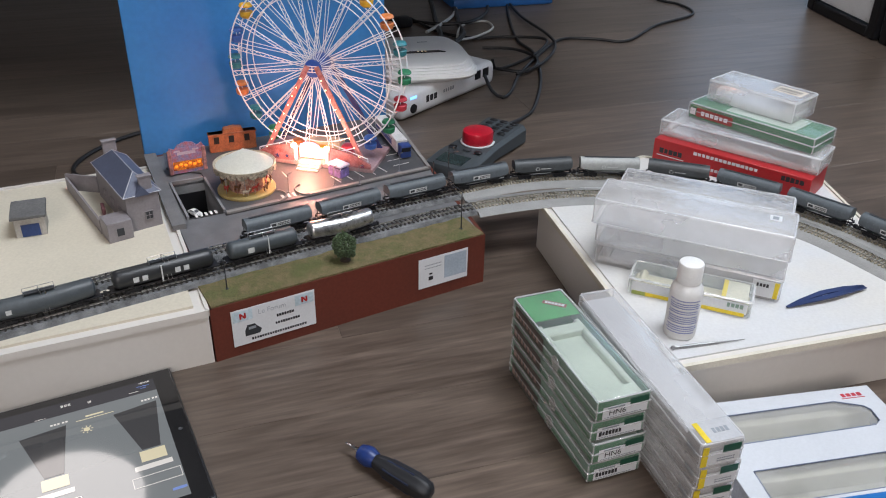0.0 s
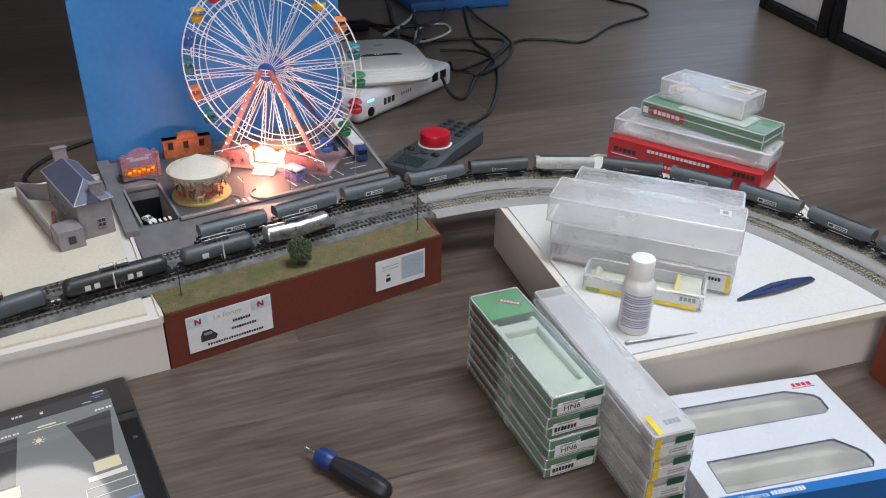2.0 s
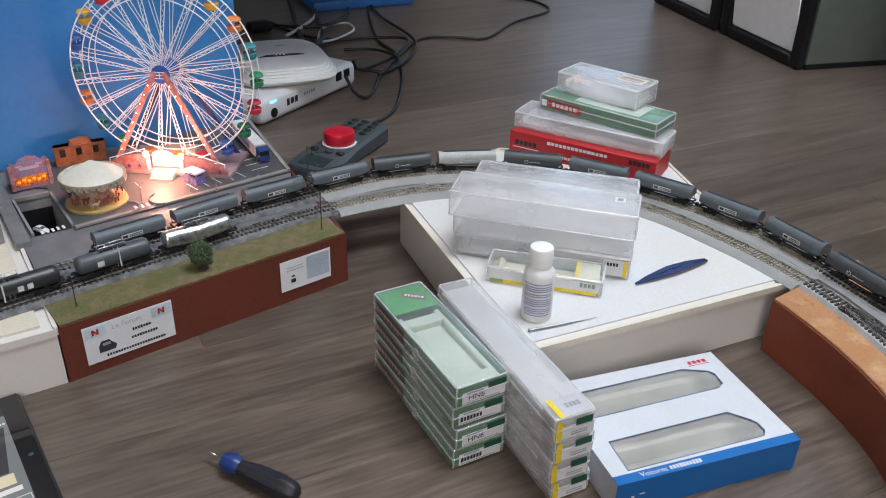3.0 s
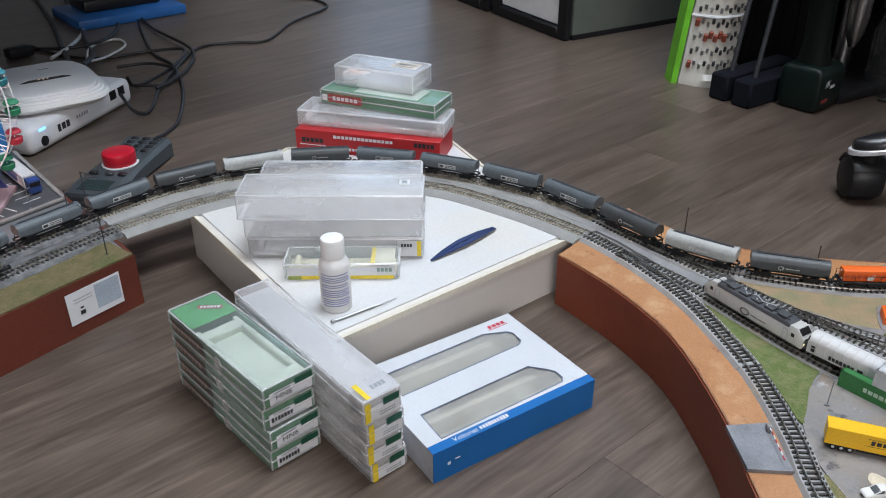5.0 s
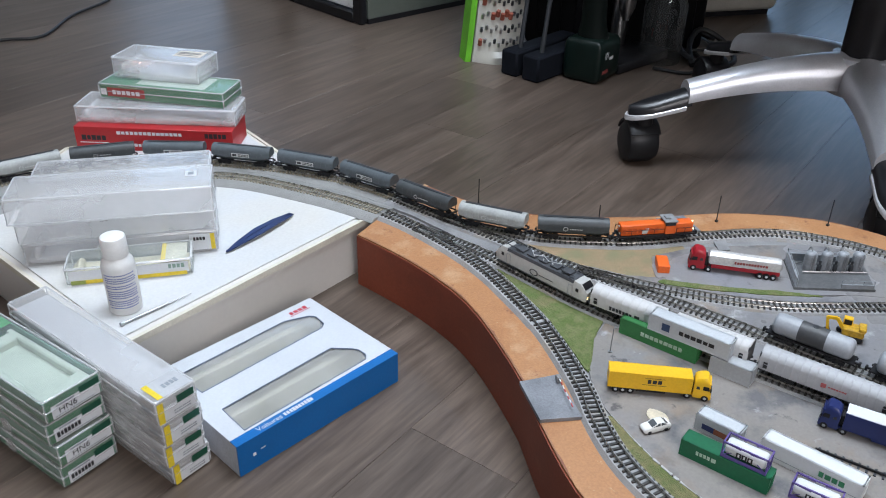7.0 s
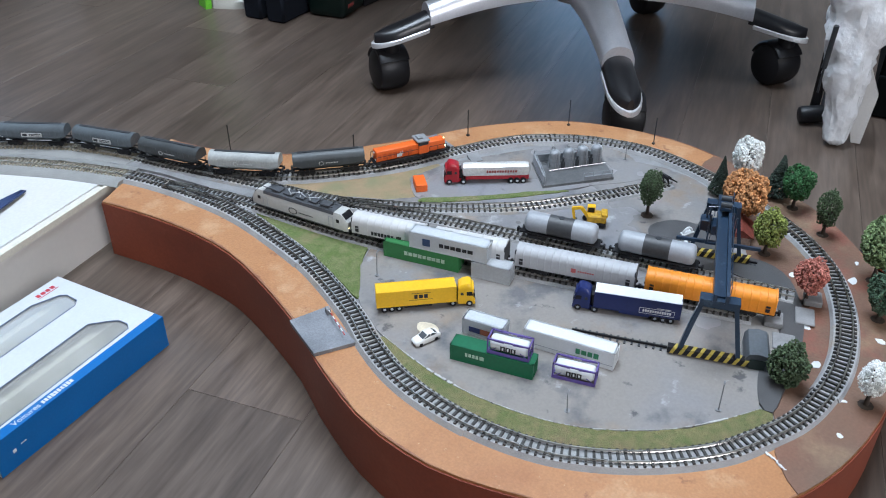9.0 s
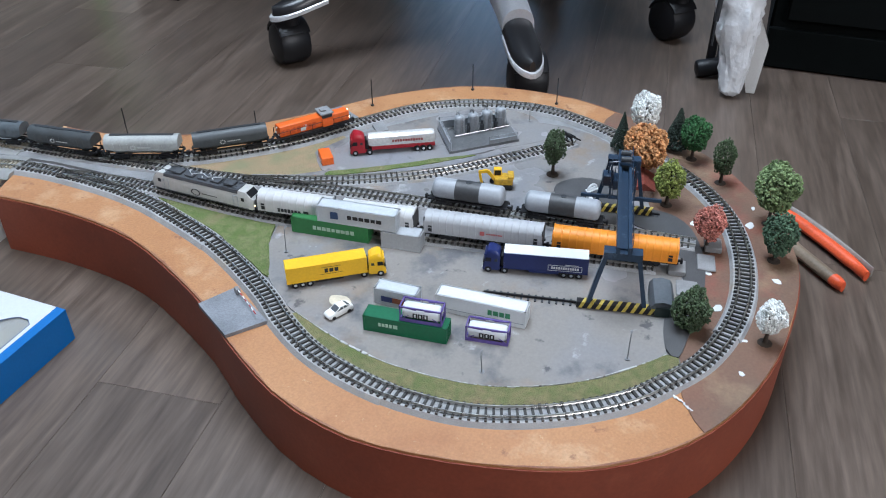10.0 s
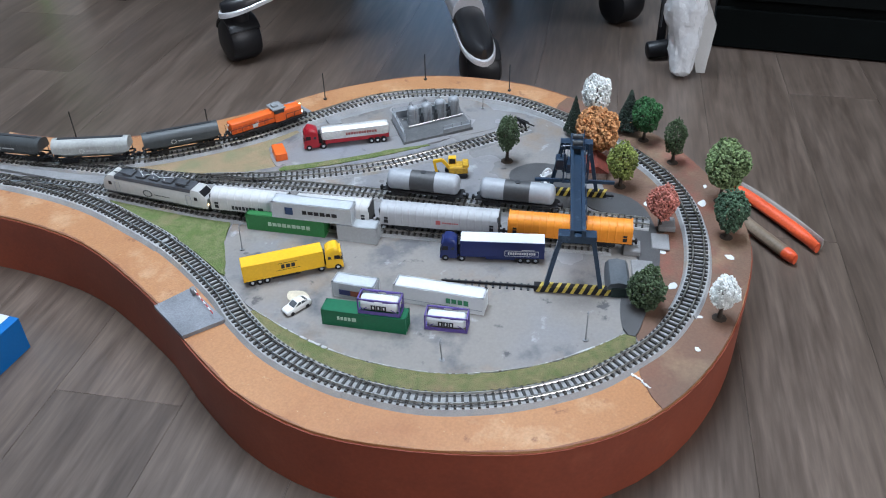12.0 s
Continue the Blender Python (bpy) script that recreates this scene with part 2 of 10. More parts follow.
# darker red-brown: the shade on the straight module's sides is put into the colour
M_BROWND = mat("shaded_red_brown_paint", (0.125, 0.030, 0.019), 0.5, var=0.08, scale=9, fine=300, bump=0.08, col2=(0.105, 0.029, 0.019), spec=0.3)
M_SAND = mat("ochre_sand_paint", (0.405, 0.202, 0.088), 0.5, var=0.10, scale=9, fine=520, bump=0.35, depth=0.0006, col2=(0.36, 0.165, 0.066), mix=0.46, stains=(((0.31, 0.13, 0.05), 13, 0.53, 0.66, 0.8), ((0.54, 0.36, 0.21), 21, 0.56, 0.70, 0.6), ((0.20, 0.08, 0.04), 70, 0.63, 0.71, 0.8), ((0.52, 0.36, 0.20), 170, 0.66, 0.72, 0.6)))
M_EARTH = mat("brown_earth_paint", (0.138, 0.086, 0.058), 0.62, var=0.09, scale=15, fine=420, bump=0.3, depth=0.001, col2=(0.165, 0.080, 0.050), mix=0.5, stains=(((0.26, 0.18, 0.11), 17, 0.52, 0.68, 0.75), ((0.21, 0.065, 0.045), 11, 0.55, 0.66, 0.75), ((0.10, 0.06, 0.045), 55, 0.62, 0.72, 0.7)))
M_YARD = mat("grey_yard_plaster", (0.215, 0.225, 0.255), 0.27, var=0.05, scale=8, fine=420, bump=0.12, col2=(0.245, 0.228, 0.212), mix=0.56, stains=(((0.115, 0.118, 0.13), 19, 0.54, 0.66, 0.8), ((0.26, 0.200, 0.150), 12, 0.55, 0.68, 0.75), ((0.42, 0.43, 0.44), 34, 0.64, 0.73, 0.8), ((0.075, 0.078, 0.085), 48, 0.64, 0.71, 0.8)))
M_CONC = mat("grey_concrete_card", (0.245, 0.245, 0.25), 0.6, var=0.12, scale=60, fine=900, bump=0.2)
M_ASPH = mat("dark_asphalt_card", (0.080, 0.079, 0.082), 0.5, var=0.15, scale=40, fine=1500, bump=0.2)
M_VERGE = mat("dry_brown_scatter", (0.115, 0.105, 0.042), 0.95, var=0.35, scale=90, fine=900, bump=1.0, depth=0.0015, col2=(0.165, 0.125, 0.060), mix=0.5, stains=(((0.085, 0.10, 0.03), 30, 0.5, 0.62, 0.8),))
M_GRASS = mat("scatter_grass", (0.150, 0.165, 0.065), 0.95, var=0.45, scale=150, fine=1600, bump=1.0, depth=0.0015, col2=(0.235, 0.205, 0.095), mix=0.48, stains=(((0.26, 0.19, 0.11), 22, 0.55, 0.66, 0.7), ((0.10, 0.15, 0.04), 30, 0.55, 0.66, 0.7)))
M_GREEN = mat("green_flock_grass", (0.115, 0.165, 0.045), 0.95, var=0.4, scale=110, fine=1500, bump=1.0, depth=0.0015, col2=(0.19, 0.205, 0.085), mix=0.46, stains=(((0.25, 0.21, 0.11), 28, 0.57, 0.68, 0.7),))
M_BALL = mat("grey_ballast", (0.325, 0.325, 0.322), 0.7, var=0.16, scale=60, fine=1400, bump=0.4, depth=0.0006, col2=(0.26, 0.26, 0.265), stains=(((0.34, 0.28, 0.20), 26, 0.58, 0.70, 0.6),))
M_BALLD = mat("dark_grey_ballast", (0.195, 0.20, 0.205), 0.85, var=0.3, scale=90, fine=1400, bump=0.9, depth=0.0012)
M_BEDP = mat("grey_track_bed", (0.27, 0.27, 0.262), 0.6, var=0.08, scale=60, fine=1500, bump=0.6, depth=0.0008)
M_RAIL = mat("nickel_rail", (0.60, 0.58, 0.54), 0.28, 0.95, var=0.12, scale=80)
M_SLEEP = mat("dark_sleeper", (0.040, 0.037, 0.034), 0.6, var=0.2, piece=0.25)
M_TAN = mat("tan_sleeper", (0.33, 0.295, 0.225), 0.65, var=0.2, piece=0.15)
M_BLACK = mat("black_plastic", (0.010, 0.010, 0.012), 0.45, var=0.1, spec=0.35)
M_DARK = mat("dark_grey_plastic", (0.036, 0.040, 0.046), 0.45, var=0.1, spec=0.4)
M_WHITE = mat("white_plastic", (0.68, 0.68, 0.67), 0.35, var=0.03, bump=0.03)
M_PAPER = mat("white_paper", (0.63, 0.65, 0.67), 0.6, var=0.03)
M_INK = mat("black_ink", (0.02, 0.02, 0.024), 0.6)
M_GREYINK = mat("grey_ink", (0.3, 0.33, 0.36), 0.6)
M_BLUE = mat("sky_blue_backdrop_paint", (0.010, 0.128, 0.37), 0.55, var=0.06, scale=5, fine=120, bump=0.05, col2=(0.03, 0.19, 0.46), mix=0.62)
M_CHROME = mat("polished_metal", (0.75, 0.75, 0.76), 0.12, 1.0, var=0.04, bump=0.02)
M_STEEL = mat("brushed_steel", (0.45, 0.45, 0.46), 0.3, 1.0, var=0.08)


# ---- room ----
def plank_material():
    """Dark grey-brown vinyl planks with long grain; every plank differs."""
    m = bpy.data.materials.new("vinyl_plank")
    m.use_nodes = True
    N, L = m.node_tree.nodes, m.node_tree.links
    p = N["Principled BSDF"]
    tc, mp = N.new("ShaderNodeTexCoord"), N.new("ShaderNodeMapping")
    oi = N.new("ShaderNodeObjectInfo")
    sh = N.new("ShaderNodeVectorMath")
    sh.operation = "MULTIPLY_ADD"
    cx = N.new("ShaderNodeCombineXYZ")
    L.new(oi.outputs["Random"], cx.inputs[0]), L.new(oi.outputs["Random"], cx.inputs[1])
    sh.inputs[1].default_value = (37, 53, 0)
    L.new(cx.outputs[0], sh.inputs[0]), L.new(tc.outputs["Object"], sh.inputs[2])
    mp.inputs["Scale"].default_value = (3.2, 34, 1)
    L.new(sh.outputs[0], mp.inputs[0])
    a, b, c = N.new("ShaderNodeTexNoise"), N.new("ShaderNodeTexNoise"), N.new("ShaderNodeTexNoise")
    a.inputs["Scale"].default_value, a.inputs["Detail"].default_value, a.inputs["Distortion"].default_value = 1.3, 7, 1.1
    b.inputs["Scale"].default_value, b.inputs["Detail"].default_value = 5.5, 10
    c.inputs["Scale"].default_value, c.inputs["Detail"].default_value = 3, 3
    L.new(mp.outputs[0], a.inputs[0]), L.new(mp.outputs[0], b.inputs[0]), L.new(tc.outputs["Object"], c.inputs[0])
    r = N.new("ShaderNodeValToRGB")
    r.color_ramp.elements[0].position, r.color_ramp.elements[1].position = 0.3, 0.72
    r.color_ramp.elements[0].color, r.color_ramp.elements[1].color = (0.071, 0.0515, 0.0395, 1), (0.130, 0.0985, 0.0785, 1)
    L.new(a.outputs[0], r.inputs[0])
    hs = N.new("ShaderNodeHueSaturation")
    q, s, x = N.new("ShaderNodeMapRange"), N.new("ShaderNodeMapRange"), N.new("ShaderNodeMath")
    q.inputs["To Min"].default_value, q.inputs["To Max"].default_value = 0.80, 1.18
    s.inputs["From Min"].default_value, s.inputs["From Max"].default_value = 0.3, 0.7
    s.inputs["To Min"].default_value, s.inputs["To Max"].default_value = 0.74, 1.26
    x.operation = "MULTIPLY"
    L.new(oi.outputs["Random"], q.inputs[0]), L.new(b.outputs[0], s.inputs[0])
    L.new(q.outputs[0], x.inputs[0]), L.new(s.outputs[0], x.inputs[1]), L.new(x.outputs[0], hs.inputs["Value"])
    L.new(r.outputs[0], hs.inputs["Color"]), L.new(hs.outputs[0], p.inputs["Base Color"])
    rr = N.new("ShaderNodeMapRange")
    rr.inputs["To Min"].default_value, rr.inputs["To Max"].default_value = 0.27, 0.43
    L.new(b.outputs[0], rr.inputs[0]), L.new(rr.outputs[0], p.inputs["Roughness"])
    bp = N.new("ShaderNodeBump")
    bp.inputs["Strength"].default_value, bp.inputs["Distance"].default_value = 0.18, 0.0006
    L.new(b.outputs[0], bp.inputs["Height"]), L.new(bp.outputs[0], p.inputs["Normal"])
    return m


M_PLANK = plank_material()
X0, X1, Y0, Y1, CEIL = -2.5, 2.9, -2.5, 3.7, 2.5

bm = bm_new()
box(bm, X1 - X0, Y1 - Y0, 0.05, Matrix.Translation(((X0 + X1) / 2, (Y0 + Y1) / 2, -0.0525)))
floor = single("floor", bm, mat("floor_underlay", (0.035, 0.031, 0.028), 0.8), None, "dark grey-brown wood-look vinyl plank floor", "floor", kind="structure")

bm = bm_new()
SKY = (0.07, 1.57, -0.02, 1.18)  # the roof window: x from, to, y from, to
for x0, x1, y0, y1 in ((X0 - 0.2, SKY[0], Y0 - 0.2, Y1 + 0.2), (SKY[1], X1 + 0.2, Y0 - 0.2, Y1 + 0.2), (SKY[0], SKY[1], Y0 - 0.2, SKY[2]), (SKY[0], SKY[1], SKY[3], Y1 + 0.2)):
    box(bm, x1 - x0, y1 - y0, 0.1, Matrix.Translation(((x0 + x1) / 2, (y0 + y1) / 2, CEIL)))
single("ceiling", bm, M_CEIL, None, "plain matt white ceiling of the room", "ceiling", kind="structure")


def wall(name, a, b, hole=None):
    """A wall 0.15 m thick from a to b; hole: start, end, sill, head of a window along it."""
    a, b = Vector((*a, 0)), Vector((*b, 0))
    d = b - a
    m = Matrix.Translation(a) @ d.to_track_quat("X", "Z").to_matrix().to_4x4()
    bm = bm_new()
    n = d.length
    if hole:
        s, e, lo, hi = hole
        for x0, x1, z0, z1 in ((0, s, 0, CEIL), (e, n, 0, CEIL), (s, e, 0, lo), (s, e, hi, CEIL)):
            box(bm, x1 - x0, 0.15, z1 - z0, Matrix.Translation(((x0 + x1) / 2, 0, z0)))
    else:
        box(bm, n, 0.15, CEIL, Matrix.Translation((n / 2, 0, 0)))
    single(name, bm, M_WALL, m, "plain off-white painted room wall", "wall", kind="structure")


wall("wall_south", (X0, Y0 - 0.075), (X1, Y0 - 0.075), (1.55, 3.15, 0.8, 2.35))
wall("wall_north", (X1, Y1 + 0.075), (X0, Y1 + 0.075), (0.25, 1.95, 0.4, 2.2))
wall("wall_east", (X1 + 0.075, Y0), (X1 + 0.075, Y1), (3.8, 5.7, 0.3, 2.2))
wall("wall_west", (X0 - 0.075, Y1), (X0 - 0.075, Y0))


# ---- layout modules ----
def module(name, label, group="layout modules"):
    return thing(name, Matrix(), label, "model railway module", group)


# cream topped board under the cardboard house
d1, n1 = Vector((0.891, 0.454, 0)), Vector((-0.454, 0.891, 0))
RF = Vector((-0.232, 0.657, 0))
LQ = [RF, RF + 0.382 * n1, RF + 0.382 * n1 - 0.62 * d1, RF - 0.62 * d1]
left_board = module("layout_board", "white box board with a cream top standing on the floor")
bm = bm_new()
prism(bm, flat(LQ)[::-1], 0, H - 0.003)
part("body", bm, M_BOARD_WHITE, left_board)
bm = bm_new()
inn = [RF - 0.012 * d1 + 0.012 * n1, RF + 0.372 * n1 - 0.012 * d1, RF + 0.372 * n1 - 0.61 * d1, RF - 0.61 * d1 + 0.012 * n1]
prism(bm, flat(inn)[::-1], H - 0.003, H)
part("top_panel", bm, M_BOARD_TOP, left_board)
bm = bm_new()
for a, b in ((LQ[0], LQ[1]), (LQ[1], LQ[2]), (LQ[3], LQ[0])):
    bar(bm, a + Vector((0, 0, H - 0.0043)), b + Vector((0, 0, H - 0.0043)), 0.004, 0.008)
part("edge_rim", bm, M_BOARD_WHITE, left_board)

# pentagonal white board under the packing boxes
WQ = [(0.116, 0.930), (0.216, 0.592), (0.534, 0.700), (0.503, 1.040), (0.270, 1.088)]
right_board = module("layout_board", "white pentagonal box board standing on the floor, boxes on it")
bm = bm_new()
prism(bm, WQ, 0, H - 0.002)
part("body", bm, M_BOARD_WHITE, right_board)
bm = bm_new()
cx_, cy_ = 0.33, 0.86
prism(bm, [(cx_ + (x - cx_) * 0.955, cy_ + (y - cy_) * 0.955) for x, y in WQ], H - 0.002, H)
part("top_panel", bm, mat("white_board_top", (0.56, 0.57, 0.58), 0.5, var=0.04, scale=7, fine=300, bump=0.04, col2=(0.59, 0.56, 0.50), mix=0.4), right_board)
bm = bm_new()
for a, b in zip(WQ, WQ[1:] + WQ[:1]):
    bar(bm, (*a, H - 0.0036), (*b, H - 0.0036), 0.0040, 0.0070)
part("edge_strip", bm, M_STRIP, right_board)

# straight red-brown module with the fairground
U, V = Vector((0.8387, 0.5446, 0)), Vector((-0.5446, 0.8387, 0))
A0 = Vector((-0.230, 0.657, 0))
SQ = [(-0.230, 0.657), (0.047, 0.837), (-0.104, 1.216), (-0.428, 1.024)]
HOLE = [(-0.361, 0.938), (-0.309, 0.846), (-0.273, 0.866), (-0.325, 0.957)]
straight = module("layout_module", "straight red-brown layout module with grass verge and fairground")
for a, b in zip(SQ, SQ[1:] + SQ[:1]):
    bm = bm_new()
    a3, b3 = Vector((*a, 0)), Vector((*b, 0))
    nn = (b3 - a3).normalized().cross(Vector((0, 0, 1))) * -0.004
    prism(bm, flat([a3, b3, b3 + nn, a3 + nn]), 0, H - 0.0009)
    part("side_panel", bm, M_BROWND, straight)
bm = bm_new()
slab(bm, [(-0.179 + (x + 0.179) * 0.972, 0.934 + (y - 0.934) * 0.972) for x, y in SQ], [HOLE], H - 0.004, H - 0.0005)
part("deck", bm, mat("dark_street_grey", (0.15, 0.15, 0.155), 0.6, var=0.14, scale=50, fine=900, bump=0.2), straight)


def along(s, w, z=0.0):
    """A place on the straight module: s along its front, w behind it."""
    p = A0 + s * U + w * V
    return (p.x, p.y, z)


def strip(name, s0, s1, w0, w1, z0, z1, material, parent, label="", n=24, wob=0.0):
    bm = bm_new()
    rnd = random.Random(len(name) + int(s0 * 100))
    lo = [along(s0 + (s1 - s0) * i / n, w0 + rnd.uniform(-wob, wob) * 0.3)[:2] for i in range(n + 1)]
    hi = [along(s0 + (s1 - s0) * i / n, w1 + rnd.uniform(-wob, wob))[:2] for i in range(n + 1)]
    prism(bm, lo + hi[::-1], z0, z1)
    return part(name, bm, material, parent, label)


strip("grass_verge", 0.002, 0.328, 0.001, 0.047, H - 0.0005, H + 0.0015, M_VERGE, straight, "dry green scatter grass verge", wob=0.002)
# fairground plate
bm = bm_new()
slab(bm, [(-0.268, 0.859), (-0.028, 1.014), (-0.106, 1.212), (-0.405, 1.034), (-0.384, 0.985), (-0.333, 0.974)], [], H - 0.0004, DK)
part("fairground_plate", bm, M_ASPH, straight, "dark grey asphalt fairground plate")

# loop module
OUT = spline([(0.497, 0.667), (0.515, 0.600), (0.5245, 0.540), (0.526, 0.487), (0.517, 0.432), (0.497, 0.355), (0.477, 0.306), (0.4565, 0.238), (0.4525, 0.184), (0.460, 0.138),
              (0.488, 0.069), (0.5325, 0.002), (0.604, -0.045), (0.705, -0.061), (0.826, -0.043), (0.905, 0.005), (0.975, 0.085), (1.015, 0.180), (1.032, 0.290), (0.996, 0.405),
              (0.915, 0.480), (0.828, 0.523), (0.730, 0.580), (0.673, 0.637), (0.645, 0.697), (0.632, 0.742)], 0.02)
OUT2 = flat(OUT)
loop_module = module("layout_module", "pear-shaped red-brown layout module with ochre rim and container yard")
bm = bm_new()
prism(bm, OUT2, 0, H - 0.002)
part("side_wall", bm, M_BROWN, loop_module)
bm = bm_new()


def inset(pts, k):
    out = []
    n = len(pts)
    for i in range(n):
        a, b = Vector((*pts[i - 1], 0)), Vector((*pts[(i + 1) % n], 0))
        t = (b - a).normalized()
        out.append((pts[i][0] - t.y * k, pts[i][1] + t.x * k))
    return out


prism(bm, inset(OUT2, 0.0012), H - 0.002, H)
part("top_skin", bm, M_SAND, loop_module, "ochre sand-coloured painted rim")


def keep_inside(p, poly):
    """The point itself, or the nearest point of the outline if it lies outside."""
    odd, best = False, (9.0, p)
    for a, b in zip(poly, poly[1:] + poly[:1]):
        if (a[1] > p[1]) != (b[1] > p[1]) and p[0] < a[0] + (p[1] - a[1]) * (b[0] - a[0]) / (b[1] - a[1]):
            odd = not odd
        dx, dy = b[0] - a[0], b[1] - a[1]
        f = max(0.0, min(1.0, ((p[0] - a[0]) * dx + (p[1] - a[1]) * dy) / max(1e-12, dx * dx + dy * dy)))
        c = (a[0] + f * dx, a[1] + f * dy)
        best = min(best, (math.hypot(c[0] - p[0], c[1] - p[1]), c))
    return p if odd else best[1]


def patch(name, pts, z1, material, label="", step=0.012, rough=0.0, z0=H - 0.0005, parent=None, closed=True, seed=3, within=None):
    """A thin skin with a softly uneven outline."""
    q = spline(pts, step, True) if closed else [Vector((*p, 0)) for p in pts]
    rnd = random.Random(seed)
    q = [(p.x + rnd.uniform(-rough, rough), p.y + rnd.uniform(-rough, rough)) for p in q]
    if within:
        q = [keep_inside(p, within) for p in q]
    bm = bm_new()
    prism(bm, q, z0, z1)
    return part(name, bm, material, parent or loop_module, label)


# ---- floor planks ----
PL, PW, ang = 1.22, 0.1145, radians(21.0)
du, dv = Vector((math.cos(ang), math.sin(ang), 0)), Vector((-math.sin(ang), math.cos(ang), 0))
J0 = Vector((0.424, 0.422, 0))
bm = bm_new()
box(bm, PL - 0.0002, PW - 0.0002, 0.003, None, 0.0002)
plank_mesh = mesh_of("plank", bm, M_PLANK)
rnd = random.Random(11)
rows_ = range(-32, 33)
FLOOR_PLANKS = []
for j in rows_:
    off = 0.0 if j == -1 else rnd.uniform(0, PL)
    if j == -3:
        off = 0.62
    for i in range(-4, 5):
        c = J0 + du * (off + (i + 0.5) * PL) + dv * ((j + 0.5) * PW)
        if X0 - 0.6 < c.x < X1 + 0.6 and Y0 - 0.3 < c.y < Y1 + 0.3:
            FLOOR_PLANKS.append((c, rnd.random()))


def lay_planks():
    """Each plank is cut where a wall meets it."""
    for c, k in FLOOR_PLANKS:
        lo, hi = -PL / 2, PL / 2
        for o, d, a, b in ((c.x, du.x, X0, X1), (c.y, du.y, Y0, Y1)):
            lo, hi = max(lo, (a - o) / d), min(hi, (b - o) / d)
        if hi - lo < 0.02:
            continue
        m = c + du * (lo + hi) / 2
        ob = part("plank", plank_mesh, None, floor)
        ob.matrix_local = pose(m.x, m.y, -0.003, 0, 0, 21.0 + (180 if k > 0.5 else 0)) @ Matrix.Diagonal(((hi - lo) / PL, 1, 1, 1))


# ---- scenery skins of the loop module ----
patch("earth_patch", [(0.602, -0.050), (0.705, -0.0605), (0.826, -0.0425), (0.903, 0.005), (0.973, 0.085), (1.013, 0.180), (1.020, 0.228), (0.965, 0.215), (0.930, 0.16),
                      (0.89, 0.14), (0.83, 0.09), (0.80, 0.055), (0.76, 0.035), (0.70, 0.015), (0.655, 0.0), (0.617, -0.02)], H + 0.0009, M_EARTH, "brown painted earth", 0.01, 0.0015, within=inset(OUT2, 0.0014))
patch("yard_slab", [(0.612, 0.462), (0.634, 0.400), (0.590, 0.372), (0.556, 0.337), (0.533, 0.285), (0.527, 0.227), (0.530, 0.172), (0.550, 0.109), (0.588, 0.059), (0.626, 0.030), (0.658, 0.013),
                    (0.693, 0.028), (0.74, 0.033), (0.80, 0.06), (0.845, 0.105), (0.905, 0.150), (0.949, 0.204), (0.955, 0.26), (0.935, 0.30), (0.875, 0.292), (0.80, 0.335), (0.74, 0.405), (0.70, 0.44), (0.66, 0.49)],
      H + 0.0019, M_YARD, "weathered grey plaster yard", 0.01, 0.0006)
patch("depot_slab", [(0.722, 0.411), (0.742, 0.448), (0.752, 0.455), (0.779, 0.450), (0.806, 0.444), (0.862, 0.415), (0.902, 0.392), (0.940, 0.362), (0.958, 0.315), (0.945, 0.285), (0.916, 0.262), (0.871, 0.291), (0.816, 0.328), (0.776, 0.360)], H + 0.0022, M_YARD, "grey depot slab", 0.01, 0.0005)
patch("meadow", [(0.592, 0.530), (0.602, 0.478), (0.618, 0.430), (0.628, 0.398), (0.592, 0.372), (0.556, 0.338), (0.566, 0.378), (0.578, 0.430), (0.584, 0.490)], H + 0.0024, M_GREEN, "green flock meadow", 0.006, 0.001)
patch("grass_verge", [(0.533, 0.283), (0.526, 0.227), (0.529, 0.171), (0.549, 0.108), (0.587, 0.058), (0.625, 0.029), (0.657, 0.011), (0.650, -0.002), (0.594, 0.023), (0.557, 0.055), (0.533, 0.091), (0.514, 0.136), (0.508, 0.180), (0.508, 0.231), (0.519, 0.274)],
      H + 0.0026, M_GRASS, "olive scatter grass verge", 0.006, 0.0009)
M_SCRUB = mat("dry_scrub_earth", (0.30, 0.21, 0.125), 0.9, var=0.22, scale=45, fine=1300, bump=0.7, depth=0.001, col2=(0.20, 0.185, 0.10), mix=0.5)
patch("scrub_patch", [(0.640, 0.585), (0.660, 0.548), (0.700, 0.512), (0.745, 0.482), (0.795, 0.458), (0.775, 0.432), (0.735, 0.405), (0.722, 0.398), (0.695, 0.432), (0.670, 0.472), (0.650, 0.520)], H + 0.0012, M_SCRUB, "dry ochre earth with scattered scrub", 0.006, 0.0008)
patch("grass_verge", [(0.716, 0.412), (0.730, 0.395), (0.756, 0.370), (0.80, 0.334), (0.84, 0.306), (0.812, 0.335), (0.776, 0.364), (0.742, 0.396), (0.724, 0.414)], H + 0.0028, M_GREEN, "thin grass line beside the siding", 0.005, 0.0006)
patch("dark_patch", [(0.835, 0.205), (0.862, 0.190), (0.868, 0.160), (0.850, 0.135), (0.825, 0.120), (0.800, 0.125), (0.800, 0.160), (0.812, 0.190)], H + 0.0026, M_ASPH, "dark asphalt patch", 0.008)
patch("dark_road", [(0.838, 0.119), (0.848, 0.090), (0.836, 0.062), (0.798, 0.035), (0.758, 0.019), (0.716, 0.010), (0.682, 0.005), (0.660, 0.003), (0.664, 0.015), (0.700, 0.031), (0.732, 0.031), (0.772, 0.044), (0.801, 0.066), (0.810, 0.097), (0.813, 0.111)], H + 0.0027, M_ASPH, "dark asphalt lane", 0.008)
